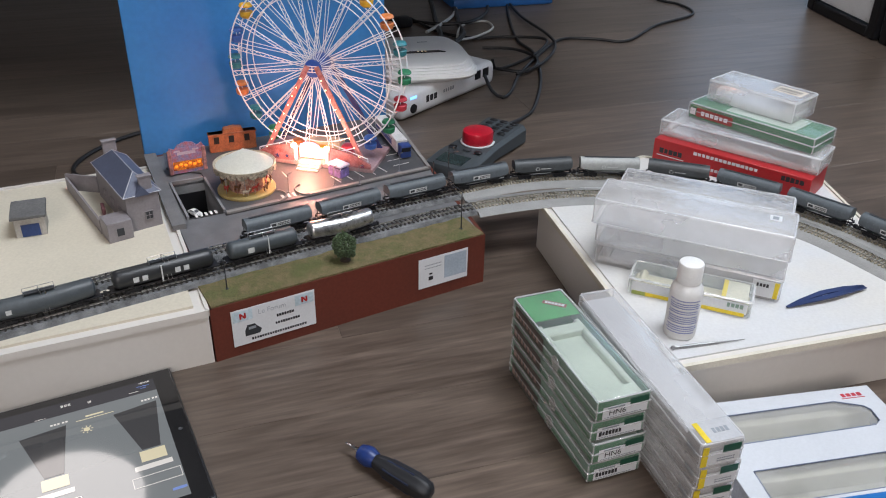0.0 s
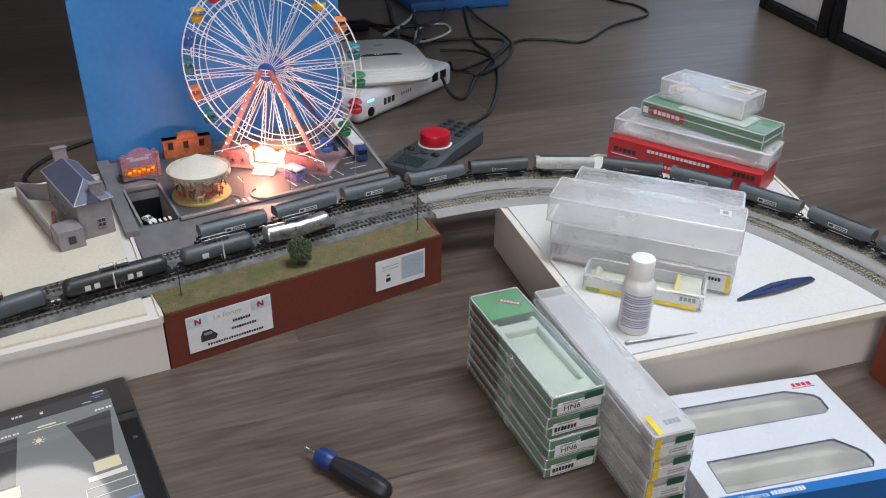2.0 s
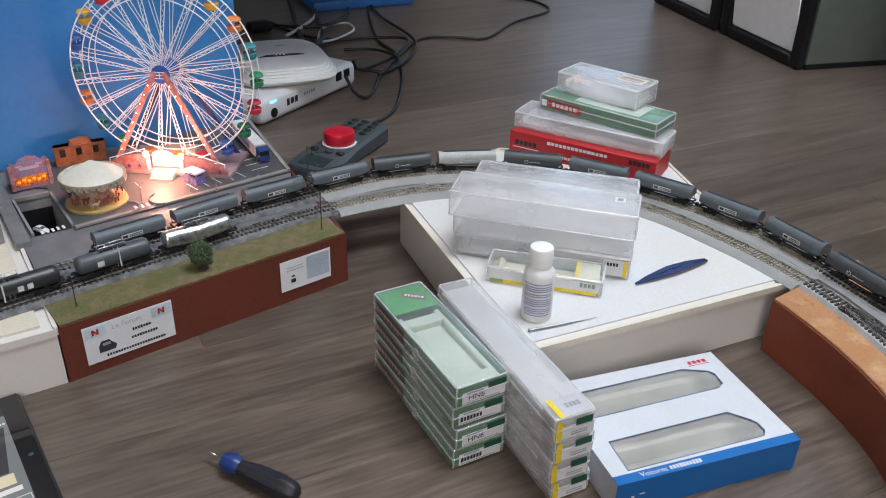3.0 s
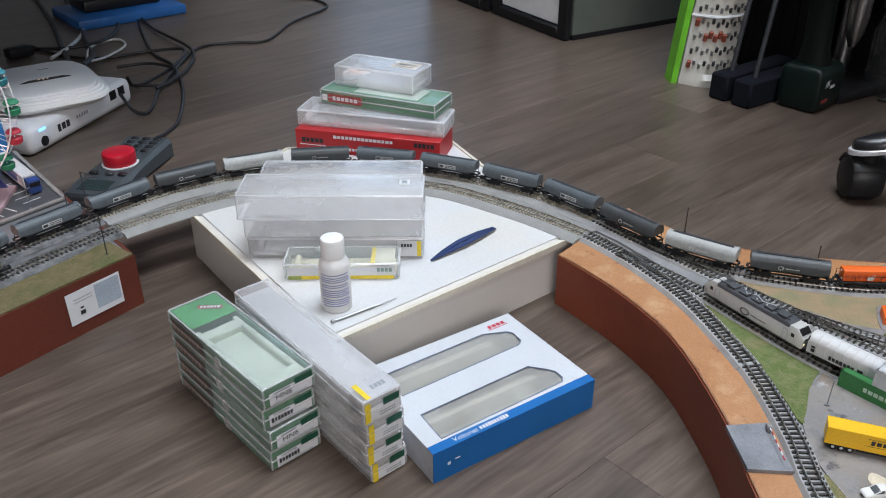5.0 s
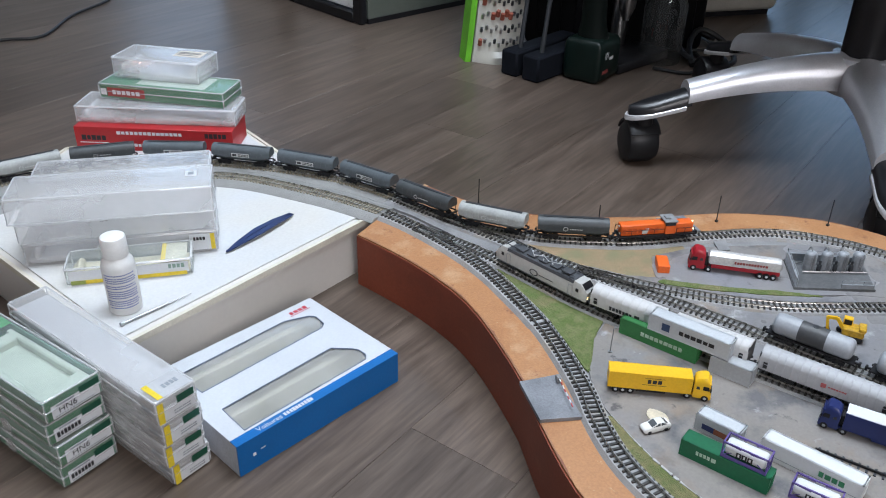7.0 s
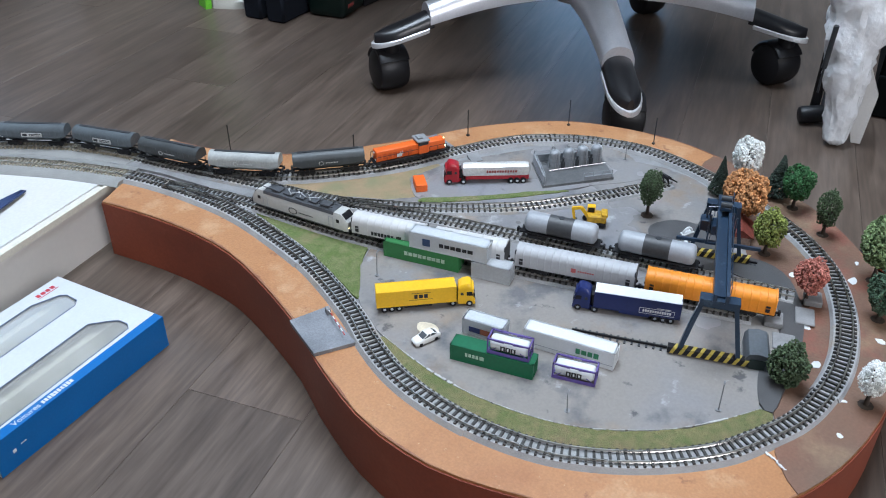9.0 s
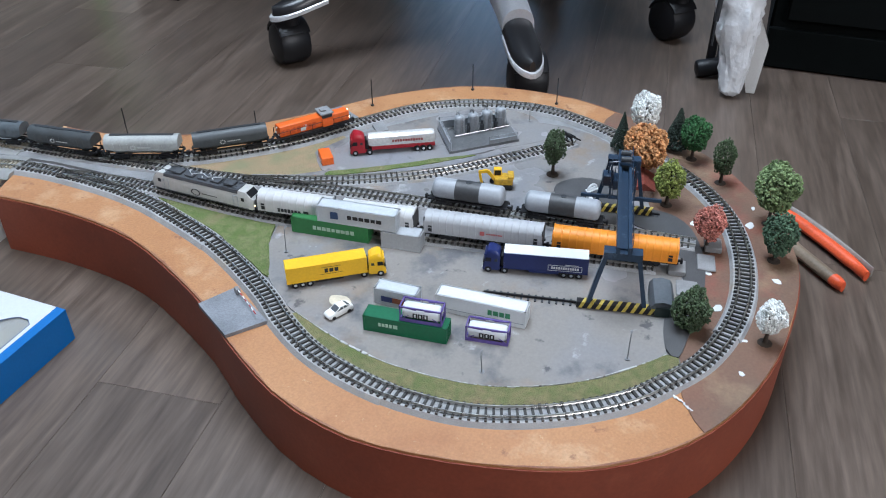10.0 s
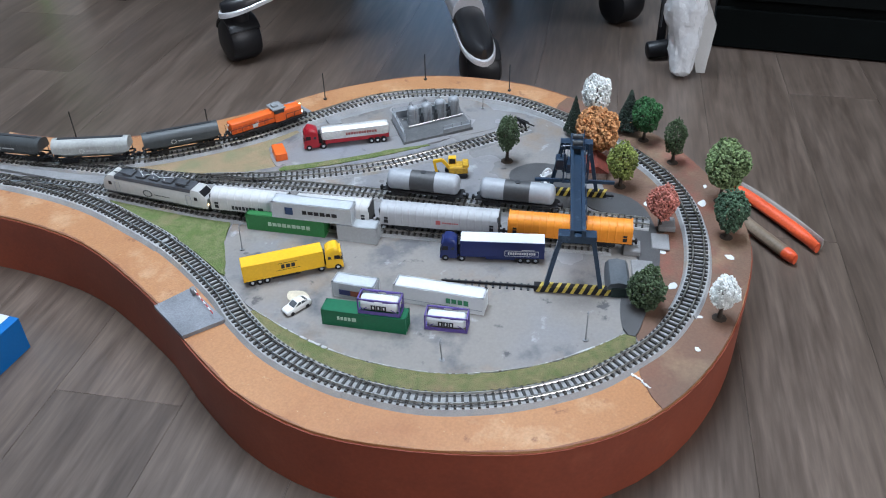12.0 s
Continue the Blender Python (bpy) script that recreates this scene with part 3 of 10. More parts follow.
M_PLATE = mat("worn_blue_grey_card", (0.21, 0.22, 0.24), 0.5, var=0.15, scale=28, fine=700, bump=0.3, col2=(0.11, 0.115, 0.13), mix=0.42)
patch("road_plate", [(0.494, 0.357), (0.479, 0.309), (0.511, 0.294), (0.527, 0.348)], H + 0.0035, M_PLATE, "grey cardboard road ramp", closed=False)
patch("road_plate", [(0.849, 0.505), (0.815, 0.516), (0.794, 0.483), (0.838, 0.468)], H + 0.0035, M_PLATE, "grey cardboard road ramp", closed=False)
patch("road_plate", [(0.840, 0.455), (0.820, 0.425), (0.833, 0.420), (0.853, 0.448)], H + 0.0032, M_CONC, "grey cardboard road strip", closed=False)
patch("spill", [(0.566, 0.273), (0.572, 0.262), (0.567, 0.252), (0.558, 0.258), (0.558, 0.268)], H + 0.0029, mat("cream_filler_spill", (0.62, 0.55, 0.42), 0.7), "cream filler spill", 0.003)


# paint worn through along the rim's edge
rw = random.Random(17)
ev, ef = [], []
fine_ = [p for a, b in zip(OUT2, OUT2[1:]) for p in ((a[0] + (b[0] - a[0]) * k / 5, a[1] + (b[1] - a[1]) * k / 5) for k in range(5))]
far_, wid_ = inset(fine_, 1.0), 0.001
for k in range(1, len(fine_) - 1):
    wid_ = min(0.0019, max(0.0001, wid_ + rw.uniform(-0.0007, 0.0007)))
    (x0, y0), (x1, y1) = fine_[k], far_[k]
    for w in (0.0013, 0.0013 + wid_):
        ev.append((x0 + (x1 - x0) * w, y0 + (y1 - y0) * w, H + 0.0002 if w > 0.0013 else H + 0.0003))
    if k > 1:
        n_ = len(ev)
        ef.append((n_ - 4, n_ - 2, n_ - 1, n_ - 3))
me = bpy.data.meshes.new("worn_edge")
me.from_pydata(ev, [], ef)
me.materials.append(mat("worn_brown_edge", (0.20, 0.075, 0.042), 0.6, var=0.2, scale=40, fine=600, col2=(0.30, 0.15, 0.08)))
part("worn_edge", me, None, loop_module, "ragged brown paint edge")


# ---- tracks ----
class Line:
    """A track centre line with its arc length."""

    def __init__(self, pts):
        self.p = [Vector((q[0], q[1], 0)) for q in spline(pts, 0.004)]
        self.s = [0.0]
        for a, b in zip(self.p, self.p[1:]):
            self.s.append(self.s[-1] + (b - a).length)

    def at(self, s):
        s = min(max(s, 0.0), self.s[-1] - 1e-6)
        lo, hi = 0, len(self.s) - 1
        while hi - lo > 1:
            mid = (lo + hi) // 2
            lo, hi = (mid, hi) if self.s[mid] <= s else (lo, mid)
        k = (s - self.s[lo]) / max(1e-9, self.s[hi] - self.s[lo])
        return self.p[lo].lerp(self.p[hi], k)

    def tangent(self, s):
        return (self.at(s + 0.003) - self.at(s - 0.003)).normalized()

    def near(self, x, y):
        q = Vector((x, y, 0))
        return min(zip(self.s, self.p), key=lambda t: (t[1] - q).length)[0]

    def seat(self, s, wheelbase):
        a, b = self.at(s - wheelbase / 2), self.at(s + wheelbase / 2)
        d = b - a
        c = (a + b) / 2
        return pose(c.x, c.y, RAIL, 0, 0, math.degrees(math.atan2(d.y, d.x)))

    def ribbon(self, bm, s0, s1, prof, step=0.006):
        n = max(2, int((s1 - s0) / step))
        rings = []
        for i in range(n + 1):
            s = s0 + (s1 - s0) * i / n
            p, t = self.at(s), self.tangent(s)
            side = Vector((-t.y, t.x, 0))
            rings.append([p + side * w + Vector((0, 0, z)) for w, z in prof])
        loft(bm, rings)


NEAR = Line([(-0.700, 0.415), (-0.560, 0.509), (-0.416, 0.605), (-0.331, 0.663), (-0.232, 0.730), (-0.122, 0.804), (0.006, 0.886), (0.102, 0.928), (0.181, 0.947), (0.255, 0.948), (0.340, 0.929),
             (0.431, 0.872), (0.496, 0.785), (0.535, 0.714), (0.557, 0.655), (0.571, 0.583), (0.575, 0.526), (0.571, 0.470), (0.564, 0.417), (0.552, 0.370), (0.535, 0.320), (0.519, 0.285), (0.506, 0.245), (0.501, 0.205), (0.503, 0.160),
             (0.515, 0.113), (0.534, 0.078), (0.561, 0.045), (0.595, 0.016), (0.624, 0.001), (0.663, -0.014), (0.705, -0.019), (0.747, -0.016), (0.789, -0.005), (0.831, 0.013), (0.873, 0.040), (0.910, 0.080), (0.938, 0.130)])
FAR = Line([(-0.72, 0.454), (-0.583, 0.545), (-0.439, 0.640), (-0.354, 0.699), (-0.255, 0.767), (-0.145, 0.841), (-0.080, 0.886), (0.020, 0.945), (0.100, 0.983), (0.181, 0.998), (0.262, 0.998), (0.350, 0.973),
            (0.439, 0.912), (0.518, 0.829), (0.562, 0.755), (0.593, 0.664), (0.621, 0.602), (0.662, 0.551), (0.712, 0.511), (0.764, 0.480), (0.831, 0.455), (0.896, 0.424), (0.938, 0.383), (0.967, 0.330), (0.978, 0.275),
            (0.967, 0.206), (0.938, 0.130)])
YARD1 = Line([(0.560, 0.640), (0.576, 0.600), (0.594, 0.545), (0.609, 0.470), (0.626, 0.401), (0.655, 0.324), (0.686, 0.246), (0.722, 0.155), (0.759, 0.064)])
YARD2 = Line([(0.600, 0.648), (0.622, 0.582), (0.646, 0.507), (0.676, 0.432), (0.705, 0.360), (0.734, 0.279), (0.759, 0.205), (0.787, 0.122), (0.811, 0.048)])
SIDING = Line([(0.658, 0.474), (0.679, 0.440), (0.708, 0.398), (0.745, 0.354), (0.786, 0.315), (0.841, 0.279), (0.895, 0.248), (0.925, 0.233)])

rail_prof = [(-0.0007, 0), (-0.00025, 0.0006), (-0.0004, 0.0019), (0.0004, 0.0019), (0.00025, 0.0006), (0.0007, 0)]
RZ = RAIL - 0.0018


def track(line, s0, s1, label, bed, sleeper, pitch, bedw=0.013, sl=(0.0165, 0.0019)):
    """One length of track: bed, two rails and its sleepers."""
    t = thing("railway_track", Matrix(), label, "railway track", "tracks")
    bm = bm_new()
    line.ribbon(bm, s0, s1, [(-bedw, H), (-bedw * 0.78, RZ - 0.0016), (bedw * 0.78, RZ - 0.0016), (bedw, H)])
    part("track_bed", bm, bed, t)
    for side in (-0.0049, 0.0049):
        bm = bm_new()
        line.ribbon(bm, s0, s1, [(side + w, RZ + z) for w, z in rail_prof], 0.005)
        part("rail", bm, M_RAIL, t)
    bm = bm_new()
    box(bm, sl[1], sl[0], 0.0016)
    for w in (-0.0049, 0.0049):
        for e in (-0.0011, 0.0011):
            box(bm, sl[1] * 0.8, 0.0007, 0.0006, Matrix.Translation((0, w + e, 0.0016)))
    me = mesh_of("sleeper", bm, sleeper)
    for i in range(int((s1 - s0) / pitch)):
        s = s0 + (i + 0.5) * pitch
        p, d = line.at(s), line.tangent(s)
        part("sleeper", me, None, t, m=pose(p.x, p.y, RZ - 0.0016, 0, 0, math.degrees(math.atan2(d.y, d.x))))
    return t


sA, sB, sC = NEAR.near(0.030, 0.900), NEAR.near(0.545, 0.690), NEAR.near(0.564, 0.417)
sM, sD = NEAR.near(0.503, 0.165), NEAR.near(0.705, -0.019)
fA, fB = FAR.near(0.010, 0.940), FAR.near(0.575, 0.720)
track(NEAR, 0, sA, "straight track with black sleepers on grey ballast", M_BALLD, M_SLEEP, 0.0058, 0.0155)
track(FAR, 0, fA, "straight track with black sleepers on grey ballast", M_BALLD, M_SLEEP, 0.0058, 0.0155)
track(NEAR, sA, sB, "curved track with tan sleepers on grey plastic bed", M_BEDP, M_TAN, 0.0046, 0.0232)
track(FAR, fA, fB, "curved track with tan sleepers on grey plastic bed", M_BEDP, M_TAN, 0.0046, 0.0232)
track(NEAR, sB, sC, "turnout track with black sleepers on grey bed", M_BALL, M_SLEEP, 0.0056)
track(NEAR, sC, sM, "loop track with black sleepers on a pale grey painted bed", M_BALL, M_SLEEP, 0.0056, 0.0120)
track(NEAR, sM, sD, "loop track with black sleepers on grey bed", M_BALL, M_SLEEP, 0.0056, 0.0110)
track(NEAR, sD, NEAR.s[-1], "loop track with black sleepers between painted earth", M_BALL, M_SLEEP, 0.0056, 0.0125)
track(FAR, fB, FAR.s[-1], "outer loop track with black sleepers on grey bed", M_BALL, M_SLEEP, 0.0056, 0.0125)
track(YARD1, 0.0, YARD1.s[-1], "yard track with black sleepers set in the yard", M_BALL, M_SLEEP, 0.0056, 0.0120)
track(YARD2, 0.0, YARD2.s[-1], "yard track with black sleepers set in the yard", M_BALL, M_SLEEP, 0.0056, 0.0120)
track(SIDING, 0.0, SIDING.s[-1], "siding track on a raised grey bed", M_BALL, M_SLEEP, 0.0056, 0.0125)
# grey plaster under the inside of the loop
bm = bm_new()
s0, s1, q0, q1 = NEAR.near(0.530, 0.725), NEAR.s[-1], FAR.near(0.572, 0.730), FAR.s[-1]
prism(bm, [NEAR.at(s0 + (s1 - s0) * k / 90)[:2] for k in range(90)] + [FAR.at(q1 + (q0 - q1) * k / 60)[:2] for k in range(61)], H - 0.0004, H + 0.0004)
part("plaster_ground", bm, M_CONC, loop_module, "grey plaster between the tracks")
# grey infill between the turnouts, with the point motors' levers
bm = bm_new()
prism(bm, [(0.548, 0.735), (0.572, 0.668), (0.588, 0.600), (0.606, 0.545), (0.632, 0.520), (0.606, 0.585), (0.588, 0.640), (0.566, 0.720)], H, RZ - 0.0022)
single("turnout_infill", bm, M_CONC, None, "grey plate between the turnouts", "track plate")


# ---- rolling stock ----
def wheelset(bm, x, r=0.0032):
    for y in (-0.0048, 0.0048):
        cyl(bm, r, 0.0016, pose(x, y - 0.0008, r, -90, 0, 0), 14)
    rod(bm, (x, -0.005, r), (x, 0.005, r), 0.0008)


def bogie(parent, x, material, wb=0.0115):
    bm = bm_new()
    for dx in (-wb / 2, wb / 2):
        wheelset(bm, dx)
    for y in (-0.0066, 0.0066):
        box(bm, wb + 0.005, 0.0012, 0.0028, Matrix.Translation((0, y, 0.0022)), 0.0003)
        box(bm, 0.0035, 0.0016, 0.0042, Matrix.Translation((0, y, 0.0012)), 0.0003)
    box(bm, 0.004, 0.013, 0.002, Matrix.Translation((0, 0, 0.0035)))
    return part("bogie", bm, material, parent, m=Matrix.Translation((x, 0, 0)))


def couplers(parent, length):
    for sgn in (-1, 1):
        bm = bm_new()
        box(bm, 0.007, 0.002, 0.002, Matrix.Translation((sgn * (length / 2 + 0.0025), 0, 0.0040)), 0.0003)
        box(bm, 0.0022, 0.0040, 0.0045, Matrix.Translation((sgn * (length / 2 + 0.0055), 0, 0.0026)), 0.0004)
        for y in (-0.0055, 0.0055):
            cyl(bm, 0.0013, 0.0025, pose(sgn * length / 2, y, 0.0062, 0, sgn * 90, 0), 10)
        part("coupler", bm, M_BLACK, parent)


def tank_ring(r, z, x, n=24, squash=1.0):
    return [(x, r * math.cos(2 * math.pi * k / n), z + r * squash * math.sin(2 * math.pi * k / n)) for k in range(n)]


def tank_body(bm, length, r, zc, dome=True):
    prof = [(-0.5, 0.25), (-0.492, 0.62), (-0.475, 0.86), (-0.45, 0.97), (-0.43, 1.0), (0.43, 1.0), (0.45, 0.97), (0.475, 0.86), (0.492, 0.62), (0.5, 0.25)]
    loft(bm, [tank_ring(r * k, zc, x * length) for x, k in prof])
    if dome:
        cyl(bm, r * 0.28, r * 1.25, pose(0, 0, zc), 14, bev=0.0004)


def hopper_wagon(line, s, body, mark, label, markkind=0, length=0.078, group="hopper train wagons"):
    """Covered bogie hopper: a rounded tank-like body tapering at the ends."""
    w = thing("hopper_wagon", line.seat(s, length * 0.62), label, "model wagon", group)
    L2, hw = length / 2, 0.0092
    prof = [(0.0075, -0.55), (0.012, -1.0), (0.019, -1.0), (0.0228, -0.88), (0.0252, -0.52), (0.0262, -0.15), (0.0262, 0.15), (0.0252, 0.52), (0.0228, 0.88), (0.019, 1.0), (0.012, 1.0), (0.0075, 0.55)]
    bm = bm_new()
    rings = []
    for x, cut in ((-L2, 0.0065), (-L2 + 0.0004, 0.0062), (-L2 + 0.010, 0.0), (L2 - 0.010, 0.0), (L2 - 0.0004, 0.0062), (L2, 0.0065)):
        rings.append([(x, y * hw, max(z, 0.0075 + cut)) for z, y in prof])
    loft(bm, rings)
    part("body", bm, body, w)
    bm = bm_new()
    for k in range(9):
        x = -L2 + 0.010 + k * (length - 0.02) / 8
        for sy in (-1, 1):
            box(bm, 0.0006, 0.0005, 0.0085, Matrix.Translation((x, sy * hw, 0.0115)))
    part("ribs", bm, body, w)
    bm = bm_new()
    box(bm, length + 0.004, 0.0022, 0.0016, Matrix.Translation((0, 0, 0.0058)))
    for sy in (-1, 1):
        box(bm, length, 0.0008, 0.0016, Matrix.Translation((0, sy * 0.0078, 0.0062)))
    for sx in (-1, 1):
        box(bm, 0.0014, 0.0165, 0.002, Matrix.Translation((sx * (L2 + 0.001), 0, 0.0056)))
        rod(bm, (sx * (L2 - 0.001), -0.007, 0.007), (sx * (L2 - 0.001), -0.007, 0.020), 0.0004)
        rod(bm, (sx * (L2 - 0.001), 0.007, 0.007), (sx * (L2 - 0.001), 0.007, 0.020), 0.0004)
    part("frame", bm, M_BLACK, w)
    bm = bm_new()
    box(bm, length * 0.86, 0.0035, 0.0005, Matrix.Translation((0, 0, 0.0263)))
    part("roof_walk", bm, M_DARK, w)
    for x in (-length * 0.31, length * 0.31):
        bogie(w, x, M_BLACK)
    couplers(w, length)
    for sgn in (-1, 1):
        m = Matrix.Translation((0, sgn * (hw + 0.0001), 0.0155)) @ (FRONT if sgn < 0 else pose(0, 0, 0, 90, 0, 180))
        if markkind == 0:
            ring = [(-0.0085 + 0.0024 * math.cos(a), 0.0024 * math.sin(a) * 0.9, 0.001, 0.001) for a in (k * math.pi / 4 for k in range(8))]
            bars(ring + [(x + 0.003, y, ww, hh) for x, y, ww, hh in bar_row(8, 0.014, 0.0012)], mark, w, m)
        else:
            bars([(0, 0, 0.024, 0.0052)], mark, w, m, "label_plate")
            bars([(-0.008, 0.0, 0.0055, 0.003)] + [(x + 0.004, y, a, b) for y0 in (-0.0010, 0.0010) for x, y, a, b in bar_row(7, 0.014, 0.0013, y=y0, seed=int(y0 * 1e4) + 5)], M_DARK, w, m @ Matrix.Translation((0, 0, 0.0002)))
    return w


M_H_DARK = mat("dark_grey_wagon", (0.052, 0.060, 0.064), 0.5, var=0.08, scale=50, col2=(0.04, 0.045, 0.048))
M_H_GREY = mat("blue_grey_wagon", (0.088, 0.105, 0.118), 0.5, var=0.08, scale=50)
M_H_LIGHT = mat("light_grey_wagon", (0.36, 0.375, 0.365), 0.5, var=0.08, scale=50)
M_MARK = mat("pale_marking", (0.6, 0.62, 0.62), 0.6)
M_ORANGE = mat("orange_paint", (0.78, 0.135, 0.018), 0.4, var=0.06)
M_LAMPW = glow("warm_headlight", (1.0, 0.78, 0.4), 6.0)


def diesel(line, s):
    """Orange centre-cab shunting diesel."""
    L = 0.088
    w = thing("diesel_locomotive", line.seat(s, 0.05), "orange diesel locomotive with a grey off-centre cab on the outer track", "model locomotive")
    bm = bm_new()
    box(bm, 0.052, 0.0125, 0.0125, Matrix.Translation((-0.0155, 0, 0.0085)), 0.0012, 2)
    part("long_hood", bm, M_ORANGE, w)
    bm = bm_new()
    box(bm, 0.022, 0.0125, 0.0115, Matrix.Translation((0.0315, 0, 0.0085)), 0.0012, 2)
    part("short_hood", bm, M_ORANGE, w)
    bm = bm_new()
    box(bm, 0.0125, 0.017, 0.0100, Matrix.Translation((0.0150, 0, 0.0085)), 0.0008)
    part("cab", bm, M_ORANGE, w)
    bm = bm_new()
    box(bm, 0.0120, 0.0165, 0.0045, Matrix.Translation((0.0150, 0, 0.0185)), 0.0006)
    part("cab_windows", bm, M_DARK, w)
    bm = bm_new()
    box(bm, 0.0155, 0.019, 0.0022, Matrix.Translation((0.0150, 0, 0.0228)), 0.0008)
    box(bm, 0.006, 0.008, 0.002, Matrix.Translation((0.013, 0, 0.0248)), 0.0004)
    part("cab_roof", bm, mat("grey_cab_roof", (0.25, 0.26, 0.27), 0.5), w)
    bm = bm_new()
    box(bm, L, 0.0175, 0.0022, Matrix.Translation((0, 0, 0.0064)), 0.0004)
    box(bm, 0.03, 0.015, 0.004, Matrix.Translation((0, 0, 0.0025)), 0.0006)
    part("frame", bm, M_BLACK, w)
    bm = bm_new()
    for sy in (-1, 1):
        rod(bm, (-0.043, sy * 0.0085, 0.0155), (0.008, sy * 0.0085, 0.0155), 0.0003)
        rod(bm, (0.022, sy * 0.0085, 0.0155), (0.043, sy * 0.0085, 0.0155), 0.0003)
        for x in (-0.043, -0.03, -0.017, -0.004, 0.022, 0.032, 0.043):
            rod(bm, (x, sy * 0.0085, 0.0085), (x, sy * 0.0085, 0.0155), 0.0003)
    part("handrails", bm, M_BLACK, w)
    bm = bm_new()
    for k in range(7):
        for sy in (-1, 1):
            box(bm, 0.0045, 0.0003, 0.006, Matrix.Translation((-0.038 + k * 0.0062, sy * 0.0064, 0.011)))
    part("side_doors", bm, mat("orange_door", (0.68, 0.10, 0.015), 0.5), w)
    for sy in (-1, 1):
        words("15", 0.0050, M_MARK, w, Matrix.Translation((-0.012, sy * 0.0068, 0.0150)) @ (FRONT if sy < 0 else pose(0, 0, 0, 90, 0, 180)), "number")
        bars([(0.015 * -sy * -1, 0, 0.006, 0.004)], M_MARK, w, Matrix.Translation((0, sy * 0.0087, 0.0135)) @ (FRONT if sy < 0 else pose(0, 0, 0, 90, 0, 180)), "cab_number")
    for x, sx in ((0.0428, 1), (-0.0418, -1)):
        for y, z in ((-0.0042, 0.0115), (0.0042, 0.0115), (0, 0.0185)):
            bm = bm_new()
            cyl(bm, 0.0011, 0.0008, pose(x, y, z, 0, sx * 90, 0), 10)
            part("headlight", bm, M_LAMPW if sx > 0 else M_MARK, w)
    for x in (-0.026, 0.026):
        bogie(w, x, M_BLACK, 0.014)
    couplers(w, L)
    return w


# the outer train: diesel, then covered hoppers
TRAIN = FAR.near(0.772, 0.477)
diesel(FAR, TRAIN)
s = TRAIN - 0.092
HOPPERS = [(M_H_DARK, 0, "dark grey"), (M_H_LIGHT, 0, "light grey"), (M_H_DARK, 0, "dark grey"), (M_H_GREY, 1, "blue-grey"), (M_H_GREY, 1, "blue-grey"), (M_H_GREY, 1, "blue-grey"), (M_H_GREY, 1, "blue-grey"),
           (M_H_DARK, 0, "dark grey"), (M_H_LIGHT, 0, "light grey"), (M_H_DARK, 0, "dark grey"), (M_H_GREY, 1, "blue-grey"), (M_H_GREY, 1, "blue-grey"), (M_H_GREY, 1, "blue-grey"), (M_H_GREY, 1, "blue-grey")]
for body, kind_, cname in HOPPERS:
    if s < 0.05:
        break
    hopper_wagon(FAR, s, body, M_MARK, f"{cname} covered hopper wagon with pale markings on the outer track", kind_)
    s -= 0.0905


def tank_wagon(line, s, body, label, length=0.095, r=0.0098, band=None, mark=None, group="tank train wagons", funnel=False, top=True):
    w = thing("tank_wagon", line.seat(s, length * 0.62), label, "model wagon", group)
    bm = bm_new()
    zc = 0.0165
    if funnel:
        prof = [(-0.5, 0.3, 0), (-0.488, 0.8, 0), (-0.47, 0.97, 0), (-0.45, 1, 0), (0, 1.08, -0.0022), (0.45, 1, 0), (0.47, 0.97, 0), (0.488, 0.8, 0), (0.5, 0.3, 0)]
        loft(bm, [tank_ring(r * k, zc + dz, x * length * 0.96) for x, k, dz in prof])
    else:
        tank_body(bm, length * 0.96, r, zc, False)
    part("tank", bm, body, w)
    bm = bm_new()
    cyl(bm, 0.003, 0.0028 if top else 0.0012, pose(0, 0, zc + r - 0.0008), 14, bev=0.0004)
    if top:
        box(bm, 0.028, 0.0065, 0.0005, Matrix.Translation((0, 0, zc + r + 0.0008)))
    part("manhole", bm, M_DARK, w)
    bm = bm_new()
    for sy in (-1, 1) if top else ():
        rod(bm, (-0.014, sy * 0.0034, zc + r + 0.0045), (0.014, sy * 0.0034, zc + r + 0.0045), 0.0003)
        for x in (-0.014, 0, 0.014):
            rod(bm, (x, sy * 0.0034, zc + r), (x, sy * 0.0034, zc + r + 0.0045), 0.0003)
        rod(bm, (0.001, sy * (r + 0.0012), 0.008), (0.001, sy * 0.0034, zc + r + 0.001), 0.0004)
        rod(bm, (0.005, sy * (r + 0.0012), 0.008), (0.005, sy * 0.0034, zc + r + 0.001), 0.0004)
    if top:
        part("ladder", bm, M_STEEL if band is None else band, w)
    bm = bm_new()
    box(bm, length + 0.003, 0.0150, 0.0016, Matrix.Translation((0, 0, 0.0060)), 0.0003)
    for x in (-length * 0.33, length * 0.33):
        box(bm, 0.005, 0.014, 0.004, Matrix.Translation((x, 0, 0.0066)))
    part("frame", bm, M_BLACK, w)
    if mark:
        for sgn in (-1, 1):
            bars(mark, M_MARK, w, Matrix.Translation((0, sgn * (r + 0.0001), zc)) @ (FRONT if sgn < 0 else pose(0, 0, 0, 90, 0, 180)))
    for x in (-length * 0.31, length * 0.31):
        bogie(w, x, M_BLACK)
    couplers(w, length)
    return w


